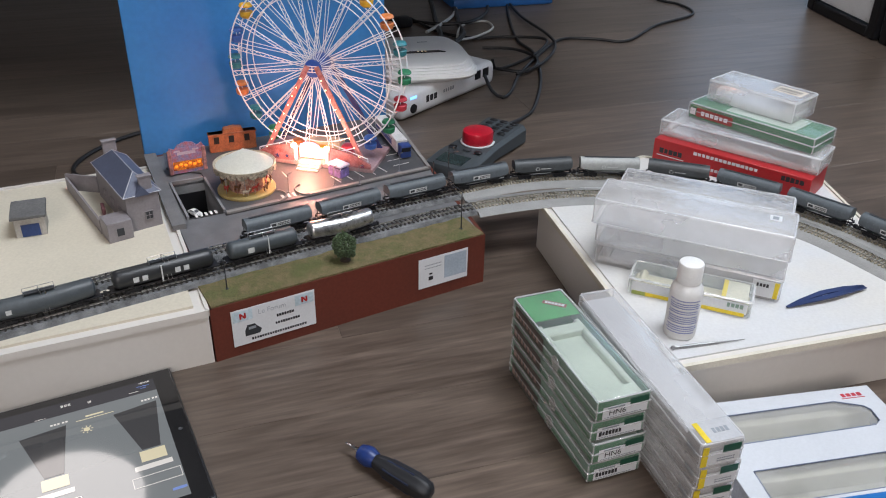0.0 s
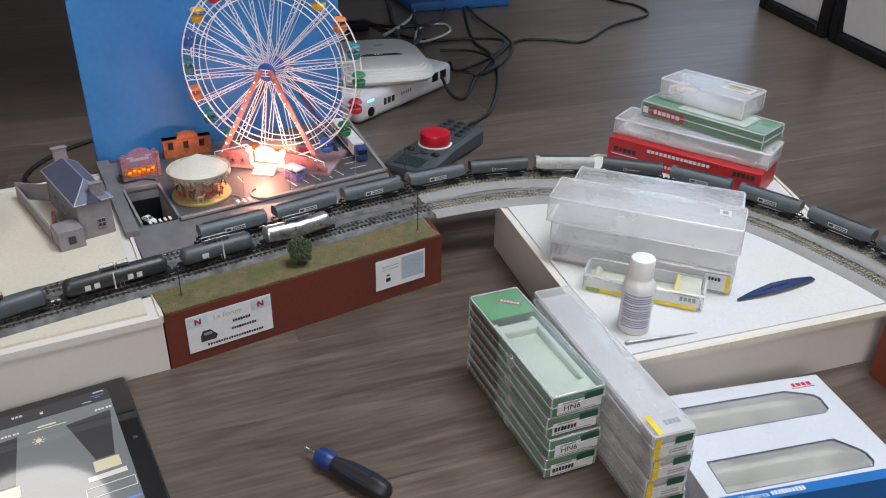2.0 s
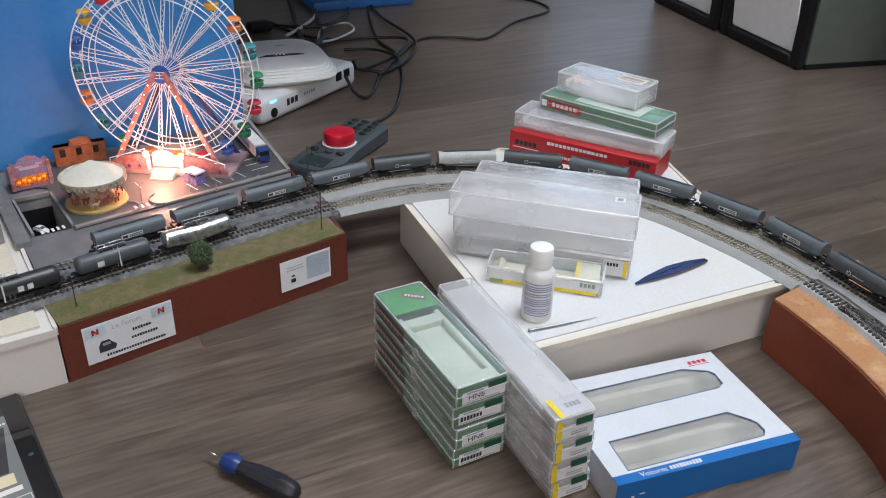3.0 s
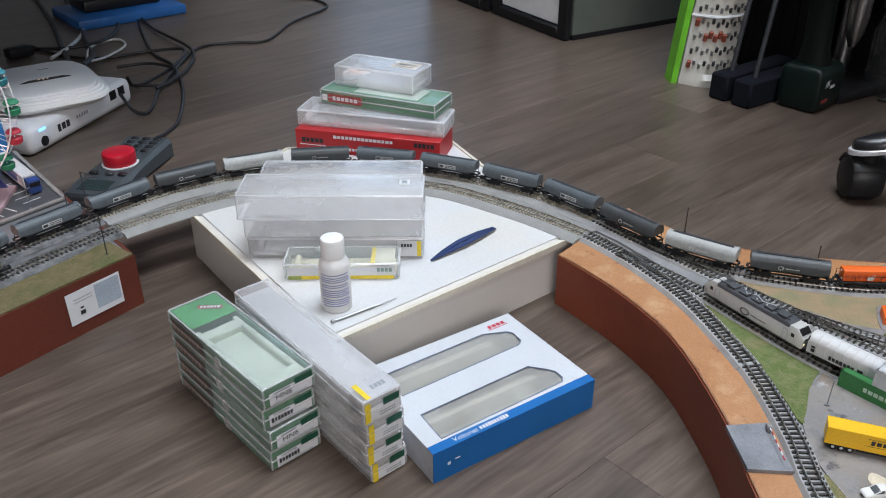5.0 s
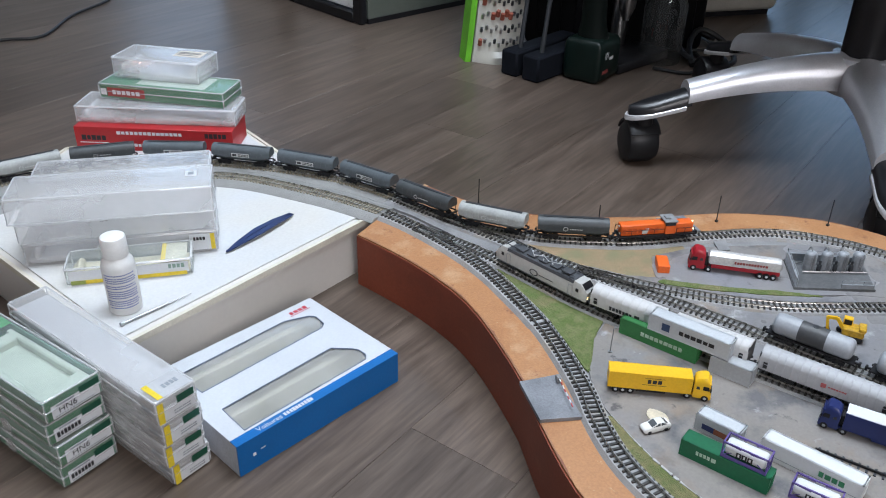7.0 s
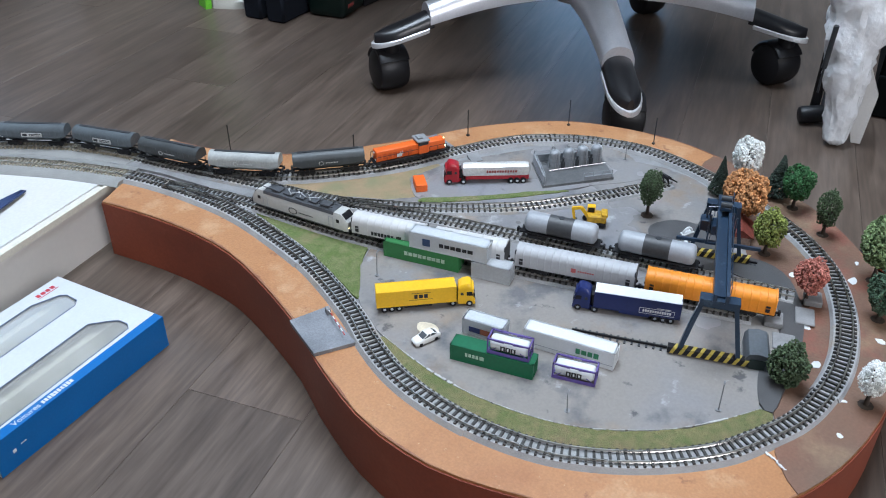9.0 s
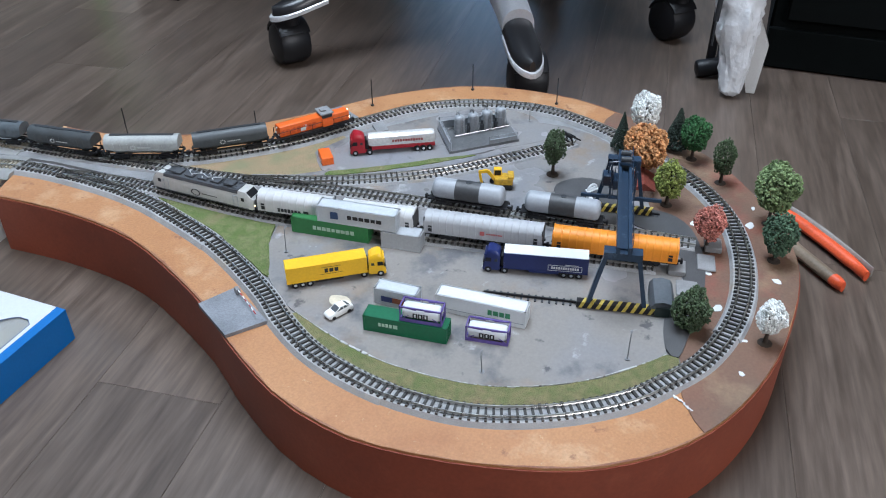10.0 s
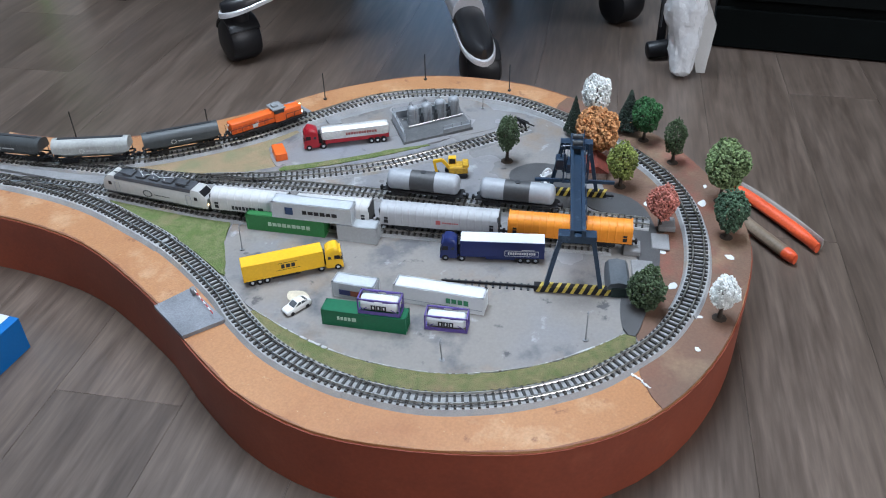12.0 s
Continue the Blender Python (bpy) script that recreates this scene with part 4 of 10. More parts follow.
M_T_BLACK = mat("black_tank_paint", (0.022, 0.024, 0.026), 0.4, var=0.1)
M_T_GREY = mat("slate_tank_paint", (0.058, 0.070, 0.078), 0.45, var=0.1, scale=60)
M_T_SILVER = mat("silver_tank_paint", (0.5, 0.5, 0.49), 0.4, 0.3, var=0.08)
big = [(x, 0, 0.0055, 0.0058) for x in (-0.030, -0.021)] + [(x, 0, 0.0055, 0.0058) for x in (0.012, 0.021)]
TANK = NEAR.near(-0.118, 0.808)
M_T_CHROME = mat("rippled_bright_tank", (0.62, 0.62, 0.63), 0.30, 0.9, var=0.2, scale=170, fine=500, bump=0.6, depth=0.0004)
TANKS = [(M_T_CHROME, "chromed tank wagon with a kinked belly, last of its train", 0.082, None, True), (M_T_GREY, "slate grey tank wagon with a white band", 0.082, [(-0.016, 0, 0.007, 0.006), (0.004, 0.0, 0.0012, 0.019)], False),
         (M_T_BLACK, "long black tank wagon with large white letter blocks", 0.108, big + [(-0.004, 0, 0.0014, 0.019)], False), (M_T_GREY, "slate grey kinked tank wagon", 0.104, [(-0.03, 0, 0.005, 0.005)], True),
         (M_T_SILVER, "silver tank wagon with dust streaks", 0.095, None, False), (M_T_GREY, "plain slate grey tank wagon", 0.095, None, False), (M_T_BLACK, "plain glossy black tank wagon", 0.1, None, False)]
s = TANK
prev = 0
for body, lab, ln, mk, fu in TANKS:
    if prev:
        s -= prev / 2 + ln / 2 + 0.012
    if s < 0.06:
        break
    tank_wagon(NEAR, s, body, lab, ln, mark=mk, funnel=fu, band=M_STEEL)
    prev = ln

# electric locomotive on the yard track
M_SILVER = mat("silver_loco_paint", (0.47, 0.47, 0.45), 0.35, 0.0, var=0.06)


def electric(line, s):
    L = 0.118
    w = thing("electric_locomotive", line.seat(s, 0.065), "silver electric locomotive with a dark roof on the yard track", "model locomotive")
    bm = bm_new()
    prof = [(0.006, -1), (0.018, -1), (0.0232, -0.80), (0.0232, 0.80), (0.018, 1), (0.006, 1)]
    hw = 0.0094
    rings = [[(x, y * hw * k, zz if zz < 0.01 else 0.006 + (zz - 0.006) * h) for zz, y in prof] for x, k, h in
             ((-L / 2, 0.80, 0.55), (-L / 2 + 0.0015, 0.92, 0.62), (-L / 2 + 0.008, 1, 1.0), (L / 2 - 0.008, 1, 1.0), (L / 2 - 0.0015, 0.92, 0.62), (L / 2, 0.80, 0.55))]
    loft(bm, rings)
    part("body", bm, M_SILVER, w)
    bm = bm_new()
    loft(bm, [[(x, -0.0089, 0.0208), (x, -0.0078, 0.0238), (x, 0.0078, 0.0238), (x, 0.0089, 0.0208)] for x in (-L / 2 + 0.016, L / 2 - 0.016)])
    for x in (-0.03, -0.015, 0, 0.015, 0.03):
        box(bm, 0.010, 0.010, 0.0018, Matrix.Translation((x, 0, 0.0241)), 0.0003)
    part("roof", bm, mat("slate_loco_roof", (0.062, 0.066, 0.074), 0.5, var=0.12, scale=90), w)
    for sx in (-1, 1):
        bm = bm_new()
        m = Matrix.Translation((sx * (L / 2 - 0.0024), 0, 0.0178)) @ pose(0, 0, 0, 0, -sx * 45, 0)
        box(bm, 0.0007, 0.0126, 0.0068, m, 0.0002)
        part("windscreen", bm, M_BLACK, w)
        for sy in (-1, 1):
            bm = bm_new()
            box(bm, 0.0036, 0.0005, 0.0038, Matrix.Translation((sx * (L / 2 - 0.0105), sy * 0.0094, 0.0138)), 0.0002)
            part("cab_window", bm, M_BLACK, w)
            bm = bm_new()
            for dx in (-0.0026, 0.0026):
                box(bm, 0.0003, 0.0004, 0.0120, Matrix.Translation((sx * (L / 2 - 0.0185) + dx, sy * 0.0095, 0.0066)))
            box(bm, 0.0055, 0.0004, 0.0003, Matrix.Translation((sx * (L / 2 - 0.0185), sy * 0.0095, 0.0183)))
            part("cab_door", bm, M_GREYINK, w)
            bm = bm_new()
            cyl(bm, 0.0011, 0.0008, pose(sx * (L / 2 - 0.0008), sy * 0.0055, 0.0095, 0, sx * 90, 0), 10)
            part("headlight", bm, M_LAMPW if sx > 0 else M_MARK, w)
        bm = bm_new()
        x0 = sx * 0.035
        for y in (-0.0045, 0.0045):
            rod(bm, (x0 - 0.008, y, 0.0250), (x0 + 0.006, y * 1.2, 0.0268), 0.0004)
            rod(bm, (x0 + 0.006, y * 1.2, 0.0268), (x0 - 0.010, y * 1.4, 0.0278), 0.0004)
        rod(bm, (x0 - 0.010, -0.0085, 0.0280), (x0 - 0.010, 0.0085, 0.0280), 0.0005)
        part("pantograph", bm, M_DARK, w)
    bm = bm_new()
    for k in range(7):
        box(bm, 0.0010, 0.0010, 0.0012, Matrix.Translation((-0.018 + k * 0.006, (-1) ** k * 0.003, 0.0255)))
        ball(bm, 0.0007, Matrix.Translation((-0.018 + k * 0.006, (-1) ** k * 0.003, 0.0270)))
    tube(bm, [(-0.020, 0.003, 0.0268), (-0.012, -0.003, 0.0270), (-0.004, 0.003, 0.0268), (0.006, -0.002, 0.0270), (0.018, 0.003, 0.0268)], 0.00035, 5)
    part("roof_insulators", bm, M_PAPER, w)
    bm = bm_new()
    box(bm, L - 0.012, 0.0165, 0.003, Matrix.Translation((0, 0, 0.0034)), 0.0005)
    part("underframe", bm, M_BLACK, w)
    bm = bm_new()
    box(bm, L - 0.010, 0.0192, 0.0012, Matrix.Translation((0, 0, 0.0058)), 0.0002)
    part("sill_band", bm, mat("dark_sill_band", (0.10, 0.105, 0.11), 0.5), w)
    for sgn in (-1, 1):
        m = Matrix.Translation((0, sgn * 0.0096, 0.0115)) @ (FRONT if sgn < 0 else pose(0, 0, 0, 90, 0, 180))
        bars([(-0.006 + 0.0048 * math.cos(a), 0.0032 * math.sin(a), 0.0013, 0.0011) for a in (k * math.pi / 7 for k in range(14))] + [(x + 0.010, 0, a, b * 0.6) for x, _, a, b in bar_row(10, 0.018, 0.0015)], M_INK, w, m)
    for x in (-0.036, 0.036):
        bogie(w, x, M_BLACK, 0.016)
    couplers(w, L)


electric(YARD1, YARD1.near(0.6145, 0.4725))


def box_wagon(line, s, body, length, label, ribs=14, lower=None, mark=None, mark_m=None, group="yard wagons"):
    """Tarpaulin-hooded wagon with a barrel roof and hoops."""
    w = thing("covered_wagon", line.seat(s, length * 0.6), label, "model wagon", group)
    hw = 0.0094
    prof = [(0.0075, -1), (0.019, -1), (0.0222, -0.9), (0.0250, -0.55), (0.0260, 0), (0.0250, 0.55), (0.0222, 0.9), (0.019, 1), (0.0075, 1)]
    bm = bm_new()
    rings = []
    for k in range(ribs * 2 + 1):
        g = 0.985
        rings.append([(-length / 2 + length * k / (ribs * 2), y * hw * g, z if z < 0.01 else 0.0075 + (z - 0.0075) * g) for z, y in prof])
    loft(bm, rings)
    part("hood", bm, body, w)
    bm = bm_new()
    loft(bm, [[(dx, y * hw * g, z if z < 0.01 else 0.0075 + (z - 0.0075) * g) for z, y in prof] for dx, g in ((-0.0009, 0.98), (-0.0005, 1.0035), (0.0005, 1.0035), (0.0009, 0.98))])
    rib = mesh_of("rib", bm, body)
    for k in range(ribs + 1):
        part("rib", rib, None, w, m=Matrix.Translation((-length / 2 + length * k / ribs, 0, 0)))
    for sx in (-1, 1):
        bm = bm_new()
        box(bm, 0.0012, 0.0185, 0.0165, Matrix.Translation((sx * (length / 2 + 0.0006), 0, 0.0070)), 0.0004)
        part("end_wall", bm, M_DARK if lower is None else lower, w)
        for sy in (-1, 1):
            bars([(0, 0, 0.0035, 0.0035), (0, 0.0036, 0.0035, 0.002)], M_INK, w, Matrix.Translation((sx * (length / 2 - 0.005), sy * (hw + 0.0002), 0.0115)) @ (FRONT if sy < 0 else pose(0, 0, 0, 90, 0, 180)), "data_panel")
    bm = bm_new()
    box(bm, length + 0.003, 0.0165, 0.0018, Matrix.Translation((0, 0, 0.0057)), 0.0003)
    part("frame", bm, M_BLACK, w)
    if mark:
        for sy in (-1, 1):
            bars(mark[0], mark[1], w, Matrix.Translation((0, sy * (hw + 0.0003), 0.0135)) @ (FRONT if sy < 0 else pose(0, 0, 0, 90, 0, 180)))
    for x in (-length * 0.3, length * 0.3):
        bogie(w, x, M_BLACK)
    couplers(w, length)


M_TARPW = mat("white_tarpaulin", (0.55, 0.55, 0.55), 0.55, var=0.05)
M_TARPG = mat("grey_tarpaulin", (0.40, 0.41, 0.43), 0.55, var=0.05)
M_TARPO = mat("orange_tarpaulin", (0.80, 0.27, 0.018), 0.5, var=0.05)
M_RED = mat("red_paint", (0.42, 0.022, 0.022), 0.4, var=0.08)
s = YARD1.near(0.6465, 0.3795)
box_wagon(YARD1, s, M_TARPW, 0.071, "white hooded wagon with grey letter blocks and red curl", 9, mark=([(x - 0.004, -0.002, a, b) for x, _, a, b in bar_row(7, 0.024, 0.0042)] + [(0.013, -0.0015, 0.005, 0.0035)], M_DARK))
s += 0.0815
box_wagon(YARD1, s, M_TARPW, 0.068, "white hooded wagon behind stacked containers", 9)
s += 0.0985
box_wagon(YARD1, s, M_TARPG, 0.106, "long light grey hooded wagon with a red emblem", 16, mark=([(0.0, 0.001, 0.0042, 0.0042)] + [(x + 0.011, 0.001, a, b) for x, _, a, b in bar_row(7, 0.015, 0.0016)], mat("faded_red", (0.5, 0.12, 0.12), 0.6)))
s += 0.1165
box_wagon(YARD1, s, M_TARPO, 0.106, "long orange hooded wagon under the gantry crane", 16, lower=M_TARPO, mark=([(0.012, 0.002, 0.007, 0.006), (0.020, 0.002, 0.006, 0.006)], M_PAPER))
M_T_LIGHT = mat("pale_grey_tank", (0.33, 0.35, 0.38), 0.45, var=0.06)
for xy in ((0.743, 0.252), (0.773, 0.165)):
    w = tank_wagon(YARD2, YARD2.near(*xy), M_T_LIGHT, "pale grey tank wagon with a wide dark band", 0.074, 0.0100, band=M_BLACK, group="banded tank wagons", top=False)
    bm = bm_new()
    loft(bm, [tank_ring(0.01008, 0.0165, x) for x in (-0.012, 0.012)], False)
    part("dark_band", bm, mat("dark_band", (0.06, 0.062, 0.066), 0.5), w)


# ---- fairground ----
FG = "fairground pieces"
# sky backdrop board
bm = bm_new()
bl, br = Vector((-0.431, 1.032, 0)), Vector((-0.112, 1.222, 0))
bar_d = (br - bl).normalized()
m = Matrix.Translation((bl + br) / 2) @ pose(0, 0, 0, 0, 0, math.degrees(math.atan2(bar_d.y, bar_d.x)))
box(bm, (br - bl).length, 0.005, 0.285, m, 0.001)
single("backdrop_board", bm, M_BLUE, None, "sky blue painted backdrop board behind the fairground", "backdrop board")

# concrete wall strip and sunken car ramp
w = thing("underpass", Matrix(), "grey concrete underpass ramp sunk into the module", "underpass", FG)
hq = [Vector((*p, 0)) for p in HOLE]
bm = bm_new()
lo = [hq[0] + Vector((0, 0, H - 0.052)), hq[1] + Vector((0, 0, H - 0.003)), hq[2] + Vector((0, 0, H - 0.003)), hq[3] + Vector((0, 0, H - 0.052))]
v = [bm.verts.new(p) for p in lo] + [bm.verts.new(p - Vector((0, 0, 0.002))) for p in lo]
for f in ((0, 1, 2, 3), (7, 6, 5, 4), (0, 4, 5, 1), (1, 5, 6, 2), (2, 6, 7, 3), (3, 7, 4, 0)):
    bm.faces.new([v[i] for i in f])
part("ramp", bm, M_ASPH, w)
for a, b, hgt in ((hq[0], hq[1], 0.004), (hq[2], hq[3], 0.004), (hq[3], hq[0], 0.004)):
    bm = bm_new()
    nn = (b - a).normalized().cross(Vector((0, 0, 1))) * 0.003
    prism(bm, flat([a, b, b + nn, a + nn]), H - 0.055, H + hgt)
    part("ramp_wall", bm, M_CONC, w)
# black sheet before the end wall stands in for the dark tunnel inside
bm = bm_new()
for a, b in ((hq[3], hq[0]),):
    nn = (b - a).normalized().cross(Vector((0, 0, 1))) * -0.0015
    prism(bm, flat([a + nn, b + nn, b - nn * 0.3, a - nn * 0.3]), H - 0.052, H - 0.015)
part("tunnel_mouth", bm, M_BLACK, w, "black sheet for the darkness in the tunnel mouth")
bm = bm_new()
a, b = Vector((-0.309, 0.822, 0)), Vector((-0.416, 1.024, 0))
nn = (b - a).normalized().cross(Vector((0, 0, 1)))
prism(bm, flat([a + nn * 0.004, b + nn * 0.004, b - nn * 0.012, a - nn * 0.012])[::-1], H - 0.0005, H + 0.006)
single("concrete_wall", bm, mat("shaded_grey_card", (0.17, 0.165, 0.165), 0.65, var=0.12, scale=60, fine=900, bump=0.2), None, "low grey concrete wall beside the underpass", "model wall", FG)


# kerbs, stripes and pavements
def ground_bar(name, a, b, w, h, material, parent):
    bm = bm_new()
    a, b = Vector((*a, 0)), Vector((*b, 0))
    nn = (b - a).normalized().cross(Vector((0, 0, 1))) * w / 2
    prism(bm, flat([a + nn, b + nn, b - nn, a - nn])[::-1], DK - 0.0004, DK + h)
    return part(name, bm, material, parent)


M_KERB = mat("pale_kerb", (0.25, 0.23, 0.215), 0.6)
M_LINE = mat("white_road_line", (0.68, 0.66, 0.63), 0.6)
kerb = thing("kerb", Matrix(), "pale kerb along the fairground street", "kerb", FG)
e1, e2 = Vector((-0.268, 0.862, 0)), Vector((-0.031, 1.016, 0))
ed = (e2 - e1).normalized()
en = Vector((-ed.y, ed.x, 0))
for t0, t1 in ((0.0, 0.068), (0.108, 0.281)):
    ground_bar("kerb_stone", (e1 + ed * t0)[:2], (e1 + ed * t1)[:2], 0.006, 0.002, M_KERB, kerb)
ground_bar("kerb_stone", (e2 - en * 0.0)[:2], (e2 + Vector((-0.073, 0.192, 0)))[:2], 0.005, 0.002, M_KERB, kerb)
bm = bm_new()
tube(bm, [e1 + ed * 0.068 + en * (0.016 - 0.016 * math.cos(a)) + ed * 0.014 * math.sin(a) + Vector((0, 0, DK + 0.001)) for a in (k * 0.26 for k in range(13))], 0.0014, 6)
part("kerb_bend", bm, M_KERB, kerb)
bm = bm_new()
tube(bm, [e1 + ed * 0.108 + en * (0.016 - 0.016 * math.cos(a)) - ed * 0.012 * math.sin(a) + Vector((0, 0, DK + 0.001)) for a in (k * 0.26 for k in range(13))], 0.0014, 6)
part("kerb_bend", bm, M_KERB, kerb)
marks = thing("road_marking", Matrix(), "white painted zebra stripes and parking lines", "road marking", FG)
for k in range(4):
    c = e1 + ed * (0.076 + 0.0075 * k) + en * 0.004
    ground_bar("stripe", c[:2], (c + en * 0.011)[:2], 0.0036, 0.0004, M_LINE, marks)
for k in range(5):
    c = Vector((-0.300, 0.848, 0)) + ed * 0.006 * k
    ground_bar("stripe", c[:2], (c + en * 0.008)[:2], 0.003, 0.0004, M_LINE, marks)
for k in range(5):
    c = e1 + ed * (0.158 + 0.017 * k) + en * 0.014
    ground_bar("parking_line", c[:2], (c + en * 0.024 - ed * 0.004)[:2], 0.0011, 0.0004, M_LINE, marks)
for k in range(5):
    c = e2 - ed * 0.016 + en * (0.028 + 0.018 * k)
    ground_bar("parking_line", c[:2], (c - ed * 0.024)[:2], 0.0011, 0.0004, M_LINE, marks)
for k in range(3):
    c = e1 + ed * (0.062 + 0.020 * k) + en * 0.060
    ground_bar("parking_line", c[:2], (c + en * 0.022)[:2], 0.0011, 0.0004, M_LINE, marks)


# big wheel
M_WHEELW = mat("white_wheel_plastic", (0.78, 0.80, 0.84), 0.4, var=0.04)
M_HUB = mat("blue_hub", (0.03, 0.10, 0.42), 0.4)
M_PINK = mat("pink_lattice", (0.25, 0.075, 0.075), 0.5, var=0.25, scale=160, fine=900, col2=(0.38, 0.18, 0.19))
M_NAVY = mat("dark_blue_side", (0.02, 0.035, 0.16), 0.4)
M_BULB = glow("warm_bulb", (1.0, 0.62, 0.28), 10.0)
M_BULBW = glow("bright_entrance_light", (1.0, 0.56, 0.36), 2.2)
M_BULBR = glow("pink_sign_light", (1.0, 0.12, 0.25), 5.0)
wh = thing("ferris_wheel", pose(-0.1815, 1.047, DK, 0, 0, -11), "white model ferris wheel with coloured gondolas and lit base", "ferris wheel")
HZ, RW = 0.130, 0.1195


def ring(bm, r, y, rad, n=72):
    pts = [(r * math.cos(2 * math.pi * k / n), y, HZ + r * math.sin(2 * math.pi * k / n)) for k in range(n)]
    v = []
    for k, p in enumerate(pts):
        a = 2 * math.pi * k / n
        d = Vector((math.cos(a), 0, math.sin(a)))
        v.append([bm.verts.new(Vector(p) + rad * (math.cos(b) * d + math.sin(b) * Vector((0, 1, 0)))) for b in (math.pi * j / 3 for j in range(6))])
    for k in range(n):
        for j in range(6):
            bm.faces.new((v[k][j], v[k][(j + 1) % 6], v[(k + 1) % n][(j + 1) % 6], v[(k + 1) % n][j]))


for y in (-0.013, 0.013):
    for r in (RW, RW * 0.80, RW * 0.87) if y < 0 else (RW, RW * 0.83):
        bm = bm_new()
        ring(bm, r, y, 0.0010 if r == RW else 0.0008)
        part("rim", bm, M_WHEELW, wh)
NSP = 20
for y in (-0.013, 0.013):
    for k in range(NSP):
        a = 2 * math.pi * (k + 0.5) / NSP
        d, t = Vector((math.cos(a), 0, math.sin(a))), Vector((-math.sin(a), 0, math.cos(a)))
        c = Vector((0, y, HZ))
        bm = bm_new()
        g = 0.0030
        hub_y = Vector((0, -0.004 if y < 0 else 0.004, 0))
        p0 = c + d * 0.012 + hub_y
        for sg in (-1, 1):
            rod(bm, p0 + t * sg * 0.0011, c + d * RW + t * sg * g, 0.00062, 5)
        if y < 0:
            n = 13
            for j in range(n):
                f0, f1 = 0.2 + 0.78 * j / n, 0.2 + 0.78 * (j + 1) / n
                q = lambda f, sg: p0.lerp(c + d * RW, f) + t * sg * (0.0011 + (g - 0.0011) * f)
                rod(bm, q(f0, (-1) ** j), q(f1, (-1) ** (j + 1)), 0.00035, 4)
        part("spoke", bm, M_WHEELW, wh)
bm = bm_new()
cyl(bm, 0.012, 0.040, pose(0, 0.020, HZ, 90, 0, 0), 24, bev=0.001)
hub = part("hub", bm, M_HUB, wh)
bm = bm_new()
for z in (-0.004, 0.0, 0.004):
    rod(bm, (-0.009, -0.0215, HZ + z), (0.009, -0.0215, HZ + z), 0.0006)
for x in (-0.009, 0.0, 0.009):
    rod(bm, (x, -0.0215, HZ - 0.004), (x, -0.0215, HZ + 0.004), 0.0006)
part("hub_rail", bm, M_WHEELW, hub)
GC = [mat("gondola_orange", (0.72, 0.22, 0.06), 0.4), mat("gondola_teal", (0.03, 0.22, 0.26), 0.4), mat("gondola_green", (0.02, 0.22, 0.10), 0.4), mat("gondola_red", (0.5, 0.03, 0.05), 0.4), mat("gondola_yellow", (0.75, 0.42, 0.03), 0.4), mat("gondola_blue", (0.05, 0.15, 0.5), 0.4)]
seq = [2, 1, 0, 4, 1, 5, 4, 3, 4, 5, 1, 0, 1, 2, 0, 4, 3, 5, 2, 3]
for k in range(NSP):
    a = 2 * math.pi * k / NSP
    p = Vector((RW * 1.0 * math.cos(a), 0, HZ + RW * 1.0 * math.sin(a)))
    g = part("gondola", (lambda b: (rod(b, p + Vector((0, -0.014, 0)), p + Vector((0, 0.014, 0)), 0.0007), rod(b, p + Vector((0, 0, -0.010)), p + Vector((0, 0, 0.002)), 0.0006), b)[-1])(bm_new()), M_WHEELW, wh)
    bm = bm_new()
    lathe(bm, [(0.0012, 0.0055), (0.0072, 0.0042), (0.0092, 0.0014), (0.0088, 0.0)], Matrix.Translation(p + Vector((0, 0, -0.001))), 16)
    part("canopy", bm, GC[seq[k]], g)
    bm = bm_new()
    lathe(bm, [(0.0048, -0.0160), (0.0082, -0.0135), (0.0090, -0.0075), (0.0082, -0.0068)], Matrix.Translation(p), 16)
    part("tub", bm, GC[seq[k]], g)
# A-frame, base, stairs
for y, s_ in ((-0.022, -1), (0.022, 1)):
    for sx in (-1, 1):
        bm = bm_new()
        bar(bm, (sx * 0.006, y, HZ + 0.004), (sx * 0.074, y * 1.5, 0.004), 0.0026, 0.0068)
        leg = part("support_leg", bm, M_NAVY if s_ > 0 else M_PINK, wh)
        if s_ < 0:
            for k in range(9):
                f = 0.12 + k * 0.095
                bm = bm_new()
                ball(bm, 0.0010, Matrix.Translation((sx * (0.006 + 0.068 * f), y + (y * 0.5) * f - 0.0052, HZ + 0.004 - HZ * f)))
                part("bulb", bm, M_BULB, leg)
bm = bm_new()
box(bm, 0.172, 0.082, 0.006, Matrix.Translation((0, 0.0, 0)), 0.0008)
part("base", bm, mat("pink_grey_deck", (0.40, 0.26, 0.27), 0.5, var=0.15), wh)
